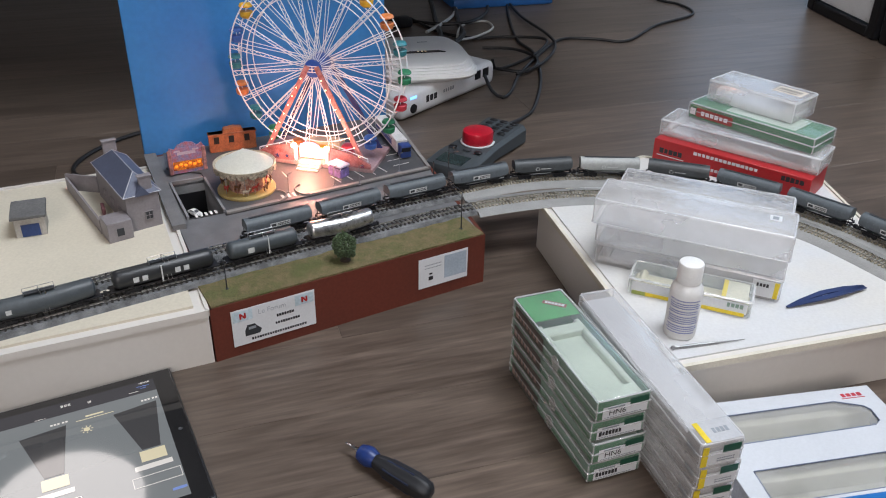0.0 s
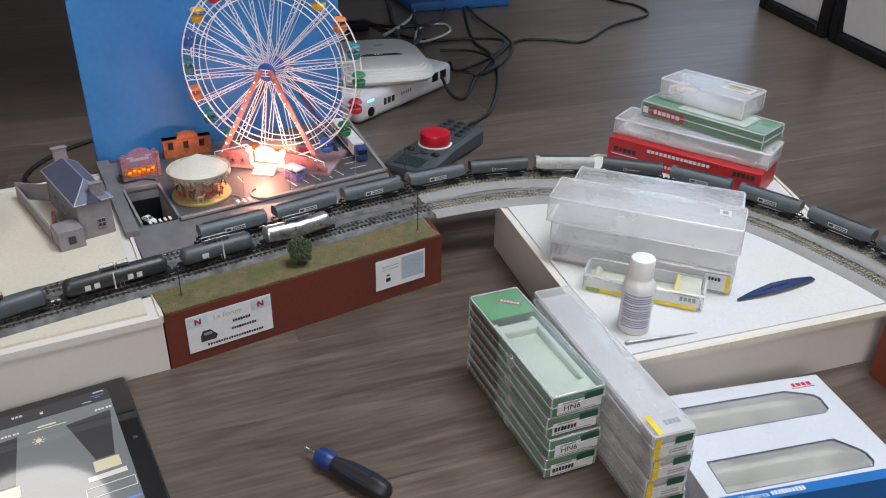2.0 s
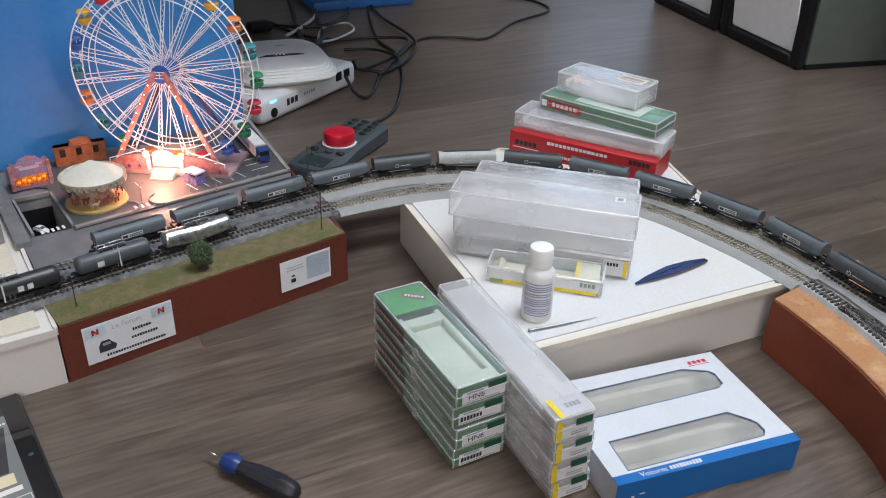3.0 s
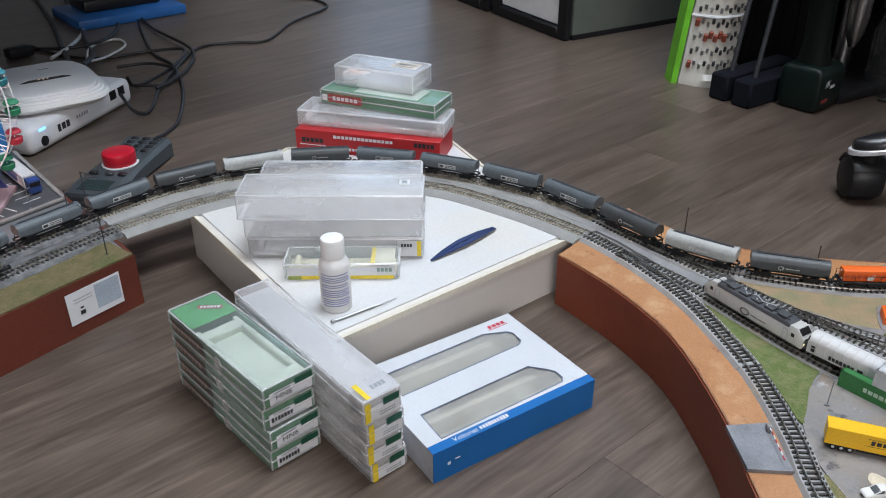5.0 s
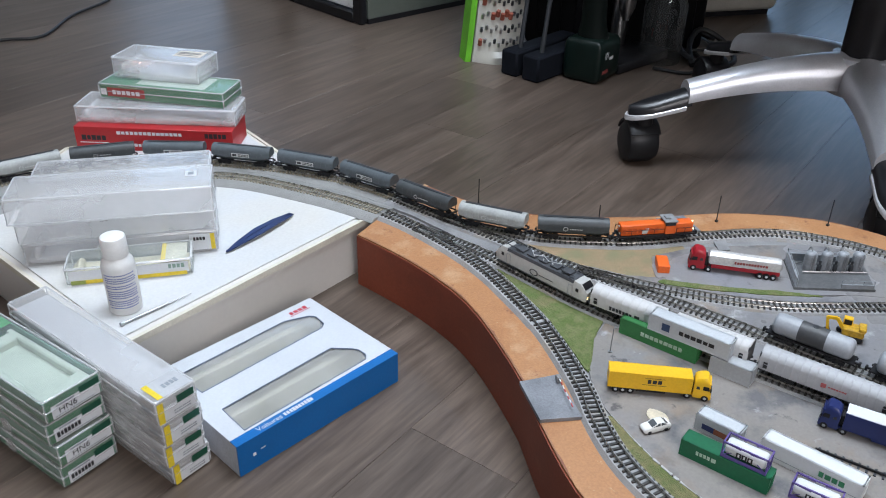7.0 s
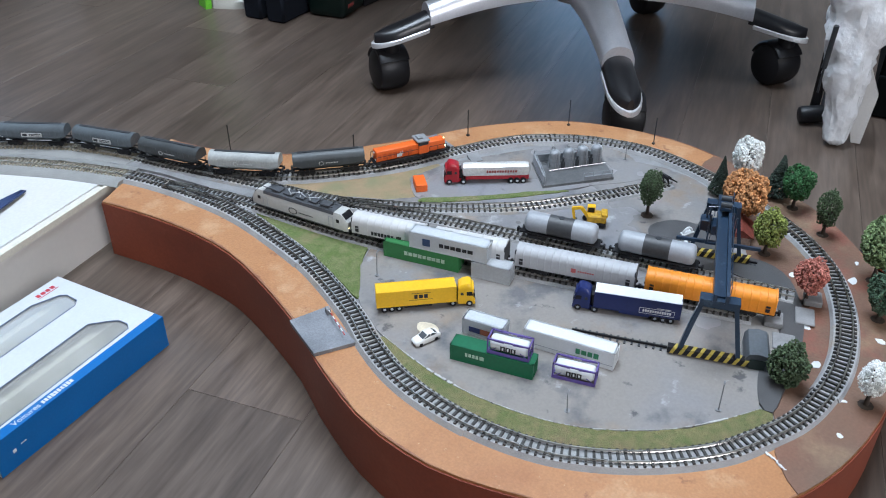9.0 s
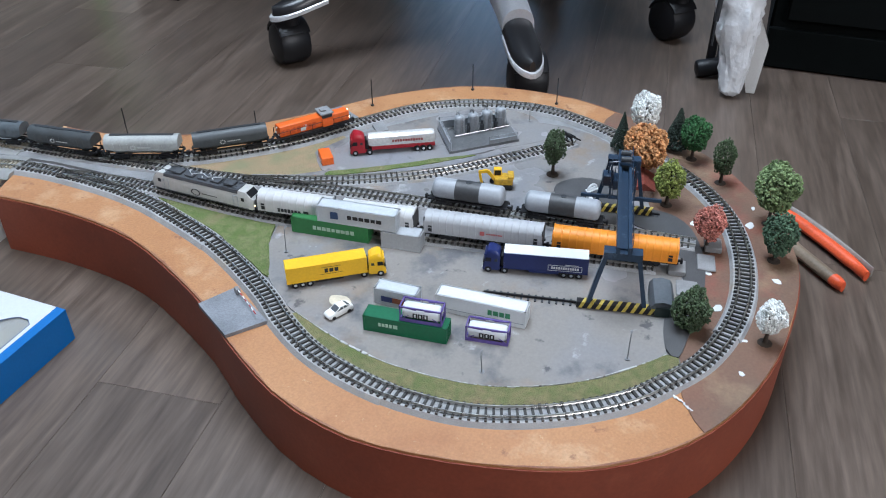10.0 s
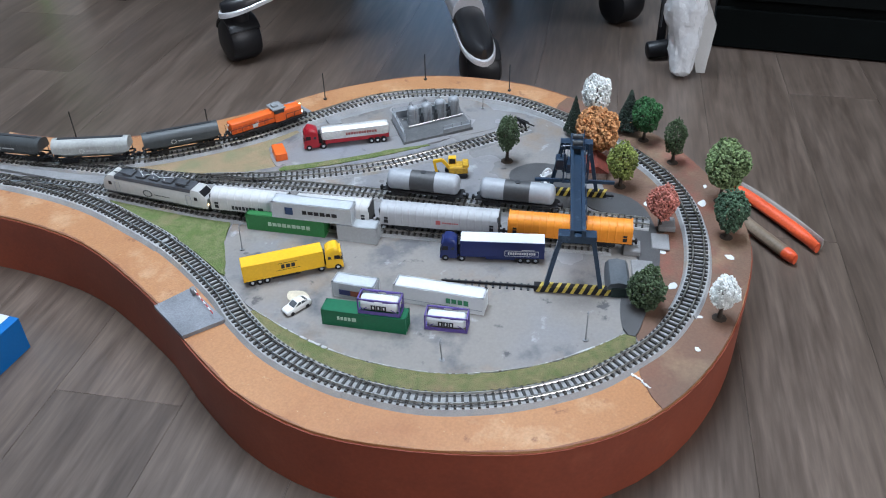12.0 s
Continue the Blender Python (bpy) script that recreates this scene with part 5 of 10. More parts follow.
for sx in (-1, 1):
    bm = bm_new()
    prism(bm, [(sx * 0.026, 0.006), (sx * 0.083, 0.006), (sx * 0.083, 0.012), (sx * 0.058, 0.024), (sx * 0.026, 0.030)][:: -sx], -0.0015, 0.0015, pose(0, -0.0395, 0, 90, 0, 0))
    pan = part("front_panel", bm, M_PINK, wh, "pink star-decorated front panel")
    for k, (px, pz) in enumerate(((0.072, 0.0115), (0.050, 0.0130), (0.036, 0.0140))):
        bm = bm_new()
        prism(bm, [(r * math.cos(math.pi / 2 + j * math.pi / 5), r * math.sin(math.pi / 2 + j * math.pi / 5)) for j in range(10) for r in [0.0034 if j % 2 == 0 else 0.0014]], 0, 0.0006, pose(sx * px, -0.0412, pz - 0.002, 90, 0, 0))
        part("star", bm, mat("dark_star", (0.12, 0.03, 0.10), 0.5) if k == 0 and sx == 1 else M_NAVY, pan)
    bm = bm_new()
    for k in range(6):
        rod(bm, (sx * (0.028 + 0.010 * k), -0.036, 0.010), (sx * (0.028 + 0.010 * k), -0.036, 0.034 - 0.0032 * k), 0.0005)
    rod(bm, (sx * 0.028, -0.036, 0.034), (sx * 0.078, -0.036, 0.018), 0.0007)
    rod(bm, (sx * 0.028, -0.036, 0.028), (sx * 0.078, -0.036, 0.013), 0.0005)
    part("handrail", bm, M_WHEELW, wh)
bm = bm_new()
for k in range(4):
    box(bm, 0.030, 0.005, 0.0022 * (4 - k), Matrix.Translation((-0.002, -0.041 - 0.005 * k, 0)))
part("stairs", bm, mat("pale_stairs", (0.55, 0.5, 0.45), 0.5), wh)
bm = bm_new()
box(bm, 0.040, 0.003, 0.016, Matrix.Translation((-0.002, -0.030, 0.008)), 0.0006)
part("lit_entrance", bm, M_BULBW, wh, "glaring lit entrance panel")
for sx in (-1, 1):
    bm = bm_new()
    box(bm, 0.0045, 0.004, 0.020, Matrix.Translation((-0.002 + sx * 0.0225, -0.038, 0.006)), 0.0006)
    part("lamp_post", bm, M_WHEELW, wh)
    bm = bm_new()
    ball(bm, 0.0042, Matrix.Translation((-0.002 + sx * 0.0235, -0.040, 0.028)), 2)
    part("globe_lamp", bm, M_BULB, wh)
bm = bm_new()
prism(bm, [(-0.012, 0), (0.012, 0), (0.014, 0.004), (0.006, 0.008), (-0.006, 0.008), (-0.014, 0.004)], -0.001, 0.001, pose(-0.001, -0.043, 0.028, 90, 0, 0))
part("sign", bm, M_BULBR, wh, "glowing pink entrance sign")
bm = bm_new()
box(bm, 0.050, 0.020, 0.014, Matrix.Translation((0.0, 0.012, 0.006)), 0.001)
part("engine_cabin", bm, mat("cream_cabin", (0.6, 0.5, 0.35), 0.5), wh)
fl = bpy.data.lights.new("fair_light", "POINT")
fl.energy, fl.color, fl.shadow_soft_size = 0.92, (1.0, 0.47, 0.31), 0.014
fo = new("fair_light", fl)
fo.matrix_world = wh.matrix_world @ Matrix.Translation((-0.002, -0.062, 0.036))

# roundabout
M_CREAMC = mat("cream_canopy", (0.62, 0.60, 0.52), 0.5, var=0.06)
ca = thing("carousel", pose(-0.260, 0.930, DK) @ Matrix.Scale(0.90, 4), "model carousel with a pleated cream canopy and painted drum", "carousel", FG)
bm = bm_new()
cyl(bm, 0.041, 0.004, None, 40, bev=0.0008)
part("platform", bm, mat("yellow_platform", (0.45, 0.33, 0.12), 0.6), ca)
bm = bm_new()
n = 24
rim = [((0.0405 if k % 2 else 0.0400) * math.cos(2 * math.pi * k / n), (0.0405 if k % 2 else 0.0400) * math.sin(2 * math.pi * k / n), 0.0405 - (0.0009 if k % 2 else 0)) for k in range(n)]
v = [bm.verts.new(p) for p in rim]
ap = bm.verts.new((0, 0, 0.0630))
for k in range(n):
    bm.faces.new((v[k], v[(k + 1) % n], ap))
bm.faces.new(v[::-1])
part("canopy", bm, M_CREAMC, ca, "pleated cream canopy")
bm = bm_new()
lathe(bm, [(0.0395, 0.0390), (0.0400, 0.0402), (0.0424, 0.0412), (0.0430, 0.0428), (0.0436, 0.0424), (0.0428, 0.0375), (0.0395, 0.0372)], None, 36)
part("canopy_ring", bm, mat("aged_cream_rim", (0.50, 0.44, 0.33), 0.5, var=0.15, scale=120), ca, "aged cream upstanding rim")
bm = bm_new()
for k in range(18):
    a = 2 * math.pi * k / 18
    prism(bm, [(-0.0068, 0), (0.0068, 0), (0.0068, -0.005), (0, -0.0085), (-0.0068, -0.005)][::-1], -0.0006, 0.0006, pose(0.0425 * math.cos(a), 0.0425 * math.sin(a), 0.040, 90, 0, math.degrees(a) + 90))
tagged(part("valance", bm, mat("gold_valance", (0.42, 0.36, 0.27), 0.5, var=0.3, scale=200), ca), kind="stuff")
bm = bm_new()
cyl(bm, 0.0240, 0.036, pose(0, 0, 0.004), 24)
drum = part("drum", bm, mat("painted_drum", (0.46, 0.36, 0.29), 0.5, var=0.4, scale=150, fine=600, col2=(0.33, 0.12, 0.09), stains=(((0.10, 0.09, 0.10), 210, 0.60, 0.66, 0.8), ((0.55, 0.22, 0.05), 180, 0.62, 0.68, 0.8))), ca)
rnd = random.Random(5)
HC = [mat("seat_red", (0.45, 0.05, 0.04), 0.4), mat("seat_brown", (0.16, 0.07, 0.03), 0.4), mat("seat_cream", (0.6, 0.52, 0.40), 0.4)]
for k in range(14):
    a, r = 2 * math.pi * k / 14, (0.0285, 0.0345)[k % 2]
    x, y = r * math.cos(a), r * math.sin(a)
    bm = bm_new()
    rod(bm, (x, y, 0.004), (x, y, 0.041), 0.0004)
    part("pole", bm, M_STEEL, ca)
    bm = bm_new()
    mm = pose(x, y, 0.012 + rnd.uniform(-0.002, 0.003), 0, 0, math.degrees(a) + 90)
    box(bm, 0.0085, 0.0026, 0.0034, mm, 0.0008)
    box(bm, 0.0022, 0.0020, 0.0050, mm @ pose(0.0042, 0, 0.002, 0, 25, 0), 0.0005)
    for q in (-0.003, 0.003):
        box(bm, 0.0011, 0.0016, 0.0045, mm @ Matrix.Translation((q, 0, -0.004)))
    part("ride_seat", bm, HC[k % 3], ca)

# stall with fire glow
M_FIRE = glow("orange_stall_glow", (1.0, 0.30, 0.02), 0.9)
st = thing("fair_stall", pose(-0.3505, 0.9765, DK, 0, 0, 31), "ghost-train stall with a scrolled blue front and orange glow", "fair stall", FG)
bm = bm_new()
top = [(-0.024, 0.0), (0.024, 0.0), (0.024, 0.034), (0.021, 0.039), (0.015, 0.036), (0.010, 0.041), (0.0, 0.043), (-0.010, 0.040), (-0.015, 0.034), (-0.021, 0.037), (-0.024, 0.031)]
prism(bm, top, -0.0012, 0.0012, pose(0, 0, 0, 90, 0, 0))
part("front", bm, mat("blue_pink_front", (0.16, 0.19, 0.34), 0.5, var=0.3, scale=160, fine=600, col2=(0.36, 0.10, 0.12), mix=0.48), st)
bm = bm_new()
box(bm, 0.046, 0.018, 0.022, Matrix.Translation((0, 0.011, 0)), 0.0008)
part("back_house", bm, M_NAVY, st)
bm = bm_new()
box(bm, 0.038, 0.0008, 0.012, Matrix.Translation((0, -0.0016, 0.005)))
part("lit_scene", bm, mat("flame_scene", (0.9, 0.30, 0.02), 0.5, var=0.4, scale=220, fine=700, col2=(0.25, 0.04, 0.01)), st)
bm = bm_new()
for k in range(6):
    ball(bm, 0.0016, pose(-0.015 + 0.006 * k, -0.0022, 0.011 + 0.002 * (k % 2)) @ Matrix.Diagonal((1.6, 0.5, 1.2, 1)))
part("flames", bm, M_FIRE, st)
for sx in (-1, 1):
    bm = bm_new()
    box(bm, 0.005, 0.003, 0.034, Matrix.Translation((sx * 0.0225, -0.0015, 0)), 0.0008)
    part("pillar", bm, mat("pink_pillar", (0.40, 0.20, 0.20), 0.5, var=0.25, scale=150), st)
bars([(0, 0.001, 0.024, 0.004), (-0.012, 0.0045, 0.008, 0.002), (0.012, 0.0045, 0.008, 0.002)], mat("pale_scroll", (0.45, 0.42, 0.50), 0.5), st, pose(0, -0.0013, 0.027, 90, 0, 0), "scrollwork")

# orange brick facade
fa = thing("stage_facade", pose(-0.312, 1.058, DK, 0, 0, 25) @ Matrix.Scale(0.90, 4), "orange-brown western facade with dark windows", "model facade", FG)
bm = bm_new()
prism(bm, [(-0.036, 0), (0.036, 0), (0.036, 0.030), (0.018, 0.030), (0.016, 0.036), (0.004, 0.038), (-0.012, 0.036), (-0.014, 0.030), (-0.036, 0.030)], -0.006, 0.006, pose(0, 0, 0, 90, 0, 0))
part("front", bm, mat("terracotta_front", (0.36, 0.115, 0.045), 0.6, var=0.2, scale=100, fine=800), fa)
for k, x in enumerate((-0.025, -0.002, 0.022)):
    bm = bm_new()
    box(bm, 0.008, 0.0008, 0.011, Matrix.Translation((x, -0.0066, 0.014)))
    part("window", bm, M_BLACK, fa)
bm = bm_new()
box(bm, 0.074, 0.014, 0.0015, Matrix.Translation((0, -0.001, 0.0285)))
part("cornice", bm, mat("dark_cornice", (0.24, 0.08, 0.04), 0.6), fa)

# coach lorry beside the wheel
bu = thing("show_lorry", pose(-0.088, 1.096, DK, 0, 0, -66.5), "white box lorry with a dark blue cab", "model truck", FG)
bm = bm_new()
box(bm, 0.104, 0.0165, 0.0175, Matrix.Translation((-0.010, 0, 0.0042)), 0.0006)
part("box_body", bm, mat("white_lorry_box", (0.66, 0.64, 0.62), 0.45), bu)
bm = bm_new()
box(bm, 0.015, 0.0155, 0.0185, Matrix.Translation((0.052, 0, 0.002)), 0.0015, 2)
part("cab", bm, mat("blue_cab", (0.025, 0.055, 0.20), 0.35), bu)
bm = bm_new()
box(bm, 0.0008, 0.0130, 0.006, Matrix.Translation((0.0597, 0, 0.0115)))
part("windscreen", bm, M_BLACK, bu)
bars([(-0.01, 0.0, 0.075, 0.006)] + [(x, 0.0055, a, b) for x, _, a, b in bar_row(9, 0.06, 0.002)], mat("blue_stripe", (0.10, 0.13, 0.35), 0.5), bu, pose(-0.008, -0.0083, 0.011, 90, 0, 0), "side_stripe")
for x in (-0.045, -0.035, 0.045):
    for sy in (-1, 1):
        bm = bm_new()
        cyl(bm, 0.0032, 0.0024, pose(x, sy * 0.0068 + 0.0012, 0.0032, 90, 0, 0), 14)
        part("wheel", bm, M_BLACK, bu)

# ticket kiosk
ki = thing("ticket_kiosk", pose(-0.1495, 0.9835, DK, 0, 0, -38), "small white and violet ticket kiosk", "kiosk", FG)
bm = bm_new()
box(bm, 0.024, 0.016, 0.012, None, 0.0006)
part("body", bm, mat("violet_kiosk", (0.22, 0.16, 0.40), 0.5, var=0.3, scale=150), ki)
bm = bm_new()
box(bm, 0.026, 0.018, 0.0030, Matrix.Translation((0, 0, 0.0145)), 0.0008)
part("roof", bm, mat("lilac_roof", (0.55, 0.52, 0.66), 0.5), ki)
for x, y in ((-0.011, -0.007), (0.011, -0.007), (-0.011, 0.007), (0.011, 0.007)):
    bm = bm_new()
    rod(bm, (x, y, 0.011), (x, y, 0.015), 0.0006)
    part("post", bm, M_PAPER, ki)


M_LAMPG = mat("grey_lamp_plastic", (0.20, 0.205, 0.215), 0.5)


def street_lamp(x, y, h=0.032, z=DK, arm=0.0, rz=0.0, label="thin dark street lamp on a round foot", group="street lamps", lean=0.0):
    t = thing("street_lamp", pose(x, y, z, 0, lean, rz), label, "street lamp", group)
    bm = bm_new()
    cyl(bm, 0.0022, 0.0008, None, 10)
    rod(bm, (0, 0, 0), (0, 0, h), 0.00045)
    if arm:
        rod(bm, (0, 0, h), (arm, 0, h + 0.001), 0.0004)
    part("pole", bm, M_LAMPG, t)
    bm = bm_new()
    box(bm, 0.0032, 0.0016, 0.0010, Matrix.Translation((arm, 0, h)), 0.0003)
    part("lamp_head", bm, M_LAMPG, t)


for x, y in ((-0.205, 0.925), (-0.118, 0.955), (-0.070, 1.000), (-0.150, 0.950)):
    street_lamp(x, y, 0.026, arm=0.004, rz=40)


def mast(x, y, h, rz, label="thin dark catenary mast with a bracket", z=H, lean=0.0):
    """Catenary mast with arm and struts."""
    t = thing("catenary_mast", pose(x, y, z, lean, 0, rz), label, "catenary mast", "catenary masts")
    bm = bm_new()
    box(bm, 0.003, 0.003, 0.002, None)
    bar(bm, (0, 0, 0), (0, 0, h), 0.0010, 0.0008)
    part("pole", bm, M_DARK, t)
    return t


for x, y, h, rz, arm in ((-0.222, 0.694, 0.036, 34, 0.0), (0.018, 0.845, 0.050, 34, 0.040), (-0.003, 0.985, 0.048, 34, -0.03), (-0.020, 0.930, 0.05, 34, 0.0)):
    t = mast(x, y, h, rz)
    if arm:
        bm = bm_new()
        rod(bm, (0, 0, h), (0, arm, h + 0.002), 0.0005)
        rod(bm, (0, 0, h - 0.010), (0, arm * 0.8, h + 0.001), 0.0004)
        rod(bm, (0, arm * 0.4, h), (0, arm * 0.4, h - 0.010), 0.0004)
        rod(bm, (-0.012, arm, h + 0.002), (0.012, arm, h + 0.002), 0.0003)
        part("bracket", bm, M_DARK, t)
for x, y in ((0.659, 0.659), (0.738, 0.532), (0.876, 0.478), (0.982, 0.403), (1.005, 0.297)):
    mast(x, y, 0.034, 0, "thin dark mast on the ochre rim")


# ---- trees ----
def tree(name, x, y, h, r, leaf, label, shape=1.0, cone=False, z=H, clumps=1650, trunkh=0.35, seed=1, group="model trees"):
    """Trunk, limbs and a crown of many small clumps."""
    t = thing(name, pose(x, y, z, 0, 0, seed * 47), label, "model tree", group)
    rnd = random.Random(seed)
    bm = bm_new()
    lathe(bm, [(0.0066, 0), (0.0058, 0.0012), (0.0022, 0.0018), (0.0015, h * 0.2), (0.0012, h * 0.5), (0.0005, h * 0.85)], None, 9)
    cz = h * trunkh + (h * (1 - trunkh)) / 2
    ch = h * (1 - trunkh) / 2
    if not cone:
        for k in range(7):
            a = k * 2.4
            rod(bm, (0, 0, h * 0.28 + k * h * 0.03), (r * 0.62 * math.cos(a), r * 0.62 * math.sin(a), cz + ch * 0.3 * math.sin(k * 1.7)), 0.0006, 5)
    part("trunk", bm, mat_trunk, t)
    verts, faces = [], []
    for k in range(clumps):
        if cone:
            f = rnd.random() ** 0.7
            zz = h * trunkh * 0.4 + (h * (1 - trunkh * 0.4)) * (1 - f)
            rr = r * f * rnd.uniform(0.75, 1.08)
            a = rnd.uniform(0, 2 * math.pi)
            c = Vector((rr * math.cos(a), rr * math.sin(a), zz))
            s = r * 0.11
        else:
            u, a = rnd.uniform(-1, 1), rnd.uniform(0, 2 * math.pi)
            q = math.sqrt(1 - u * u)
            lump = 1 + 0.10 * math.sin(3 * a + seed) * q + 0.09 * math.sin(5 * u + 2 * a + seed * 2) + 0.06 * math.sin(9 * a + 7 * u)
            d = (1 - 0.38 * rnd.random() ** 2.2) * lump * 0.93
            c = Vector((r * q * math.cos(a) * d, r * q * math.sin(a) * d, cz + ch * u * d * shape))
            s = r * rnd.uniform(0.055, 0.112)
        k0 = len(verts)
        n = 5
        ax = Vector((rnd.uniform(-1, 1), rnd.uniform(-1, 1), rnd.uniform(-0.2, 1))).normalized()
        b1 = ax.orthogonal().normalized()
        b2 = ax.cross(b1)
        verts.append(c + ax * s * 0.75)
        for j in range(n):
            an = 2 * math.pi * j / n + rnd.uniform(-0.3, 0.3)
            verts.append(c + (b1 * math.cos(an) + b2 * math.sin(an)) * s * rnd.uniform(0.75, 1.15) + ax * rnd.uniform(-0.2, 0.2) * s)
        verts.append(c - ax * s * 0.75)
        for j in range(n):
            faces.append((k0, k0 + 1 + j, k0 + 1 + (j + 1) % n))
            faces.append((k0 + n + 1, k0 + 1 + (j + 1) % n, k0 + 1 + j))
    me = bpy.data.meshes.new("crown")
    me.from_pydata(verts, [], faces)
    me.materials.append(leaf)
    part("crown", me, None, t)
    return t


mat_trunk = mat("tree_trunk", (0.05, 0.035, 0.025), 0.8, var=0.2)


def leafmat(name, c):
    return mat(name, c, 0.85, var=0.2, scale=120, fine=900, island=0.12 if c[0] > 0.7 else 0.42, bump=0.6, depth=0.0005, col2=[v * (0.85 if c[0] > 0.7 else 0.6) for v in c])


LEAF = {k: leafmat(f"leaf_{k}", c) for k, c in dict(white=(0.88, 0.90, 0.88), orange=(0.62, 0.30, 0.12), dark=(0.035, 0.055, 0.04), green=(0.045, 0.15, 0.05), deep=(0.075, 0.115, 0.055), lime=(0.26, 0.31, 0.075),
                                                       bright=(0.20, 0.28, 0.12), pine=(0.08, 0.145, 0.085), pink=(0.58, 0.22, 0.17)).items()}
tree("blossom_tree", 0.918, 0.152, 0.086, 0.0150, LEAF["white"], "white blossoming model tree on the brown earth", seed=2, trunkh=0.56)
tree("autumn_tree", 0.896, 0.138, 0.062, 0.0225, LEAF["orange"], "orange autumn model tree near the crane", seed=3, trunkh=0.25, clumps=2100)
tree("conifer", 0.977, 0.135, 0.050, 0.014, LEAF["dark"], "dark green model conifer", cone=True, seed=4)
tree("conifer", 0.940, 0.183, 0.047, 0.0105, LEAF["dark"], "slim dark green model conifer", cone=True, seed=5)
tree("round_tree", 0.966, 0.112, 0.050, 0.0158, LEAF["green"], "deep green round model tree", seed=6, trunkh=0.22)
tree("oval_tree", 0.935, 0.069, 0.051, 0.0115, LEAF["deep"], "slim dark green model tree", seed=7, trunkh=0.2)
tree("lime_tree", 0.864, 0.098, 0.050, 0.0146, LEAF["lime"], "yellow-green model tree beside the track", seed=8, trunkh=0.2)
tree("round_tree", 0.886, 0.005, 0.066, 0.0198, LEAF["bright"], "large bright green model tree with open foliage", seed=9, trunkh=0.25, clumps=2100)
tree("round_tree", 0.830, -0.018, 0.050, 0.0150, LEAF["pine"], "bushy dark green model tree", seed=10, trunkh=0.15)
tree("autumn_tree", 0.811, 0.038, 0.048, 0.0138, LEAF["pink"], "salmon pink model tree inside the loop", seed=11, trunkh=0.28)
tree("bush", 0.699, 0.010, 0.040, 0.0152, LEAF["deep"], "low broad dark green model bush", seed=12, trunkh=0.02)
tree("blossom_tree", 0.716, -0.046, 0.042, 0.0112, LEAF["white"], "small white blossoming model tree at the rim", seed=13, trunkh=0.3)
tree("oval_tree", 0.851, 0.218, 0.053, 0.0118, LEAF["deep"], "oval dark green model tree on a round foot", seed=14, trunkh=0.24, z=DK)
tree("bush", -0.108, 0.762, 0.034, 0.0135, LEAF["deep"], "small round olive green tree on the verge", seed=15, trunkh=0.12, z=H + 0.001)


# ---- cardboard house and sheds on the cream board ----
M_RESIN = mat("lavender_resin", (0.235, 0.215, 0.225), 0.5, var=0.07, scale=60, col2=(0.19, 0.172, 0.182), mix=0.4)
M_SLATE = mat("translucent_slate_blue", (0.085, 0.10, 0.155), 0.55, var=0.08, scale=50)
M_EDGE = mat("pale_resin_edge", (0.40, 0.40, 0.45), 0.45)
M_WINE = mat("wine_red_wall", (0.20, 0.08, 0.09), 0.6)
ho = thing("model_house", pose(-0.3365, 0.832, H, 0, 0, 38.7), "unpainted lavender resin house with slate-blue roof and walled yard", "model house")
W_, D_, E_, R_ = 0.038, 0.118, 0.045, 0.066
bm = bm_new()
prism(bm, [(-W_, 0), (0, 0), (0, D_), (-W_, D_)], 0, E_)
part("wall", bm, M_RESIN, ho)
bm = bm_new()
a = [(-W_ - 0.003, -0.003, E_), (0.003, -0.003, E_), (0.003, D_ + 0.003, E_), (-W_ - 0.003, D_ + 0.003, E_)]
r0, r1 = (-W_ / 2, 0.020, R_), (-W_ / 2, D_ - 0.022, R_)
v = [bm.verts.new(p) for p in a + [r0, r1]]
for f in ((0, 1, 4), (1, 2, 5, 4), (2, 3, 5), (3, 0, 4, 5), (3, 2, 1, 0)):
    bm.faces.new([v[i] for i in f])
roof = part("roof", bm, M_SLATE, ho, "smooth slate-blue hipped roof")
for p, q in ((a[0], r0), (a[1], r0), (a[2], r1), (a[3], r1), (r0, r1), (a[0], a[1]), (a[1], a[2]), (a[0], a[3])):
    bm = bm_new()
    rod(bm, p, q, 0.0006, 5)
    part("ridge", bm, M_EDGE, roof)
for x, y, z, hh, sx in ((-W_ / 2, D_ - 0.012, 0.050, 0.030, 0.016), (-0.012, 0.004, 0.048, 0.022, 0.014)):
    bm = bm_new()
    box(bm, sx, 0.006, hh, Matrix.Translation((x, y, z - 0.006)), 0.0008)
    box(bm, sx + 0.002, 0.008, 0.002, Matrix.Translation((x, y, z - 0.006 + hh)), 0.0005)
    part("chimney", bm, M_RESIN, roof)
# front dormer
bm = bm_new()
prism(bm, [(-0.009, 0), (0.009, 0), (0, 0.012)], -0.004, 0.010, pose(-W_ / 2, 0.006, E_ - 0.001, 90, 0, 0))
part("dormer", bm, M_SLATE, roof)


def house_window(x, z, face=0, w=0.0085, h=0.010):
    m = pose(x, -0.0006, z, 0, 0, 0) if face == 0 else pose(-W_ - 0.0006, x, z, 0, 0, -90)
    bm = bm_new()
    box(bm, w, 0.0010, h, m)
    win = part("window", bm, M_DARK, ho)
    bm = bm_new()
    for dx in (-w / 2, 0, w / 2):
        box(bm, 0.0006, 0.0018, h, m @ Matrix.Translation((dx, -0.0002, 0)))
    for dz in (0, h / 2, h):
        box(bm, w + 0.001, 0.0018, 0.0006, m @ Matrix.Translation((0, -0.0002, dz - 0.0004)))
    part("window_frame", bm, M_RESIN, win)


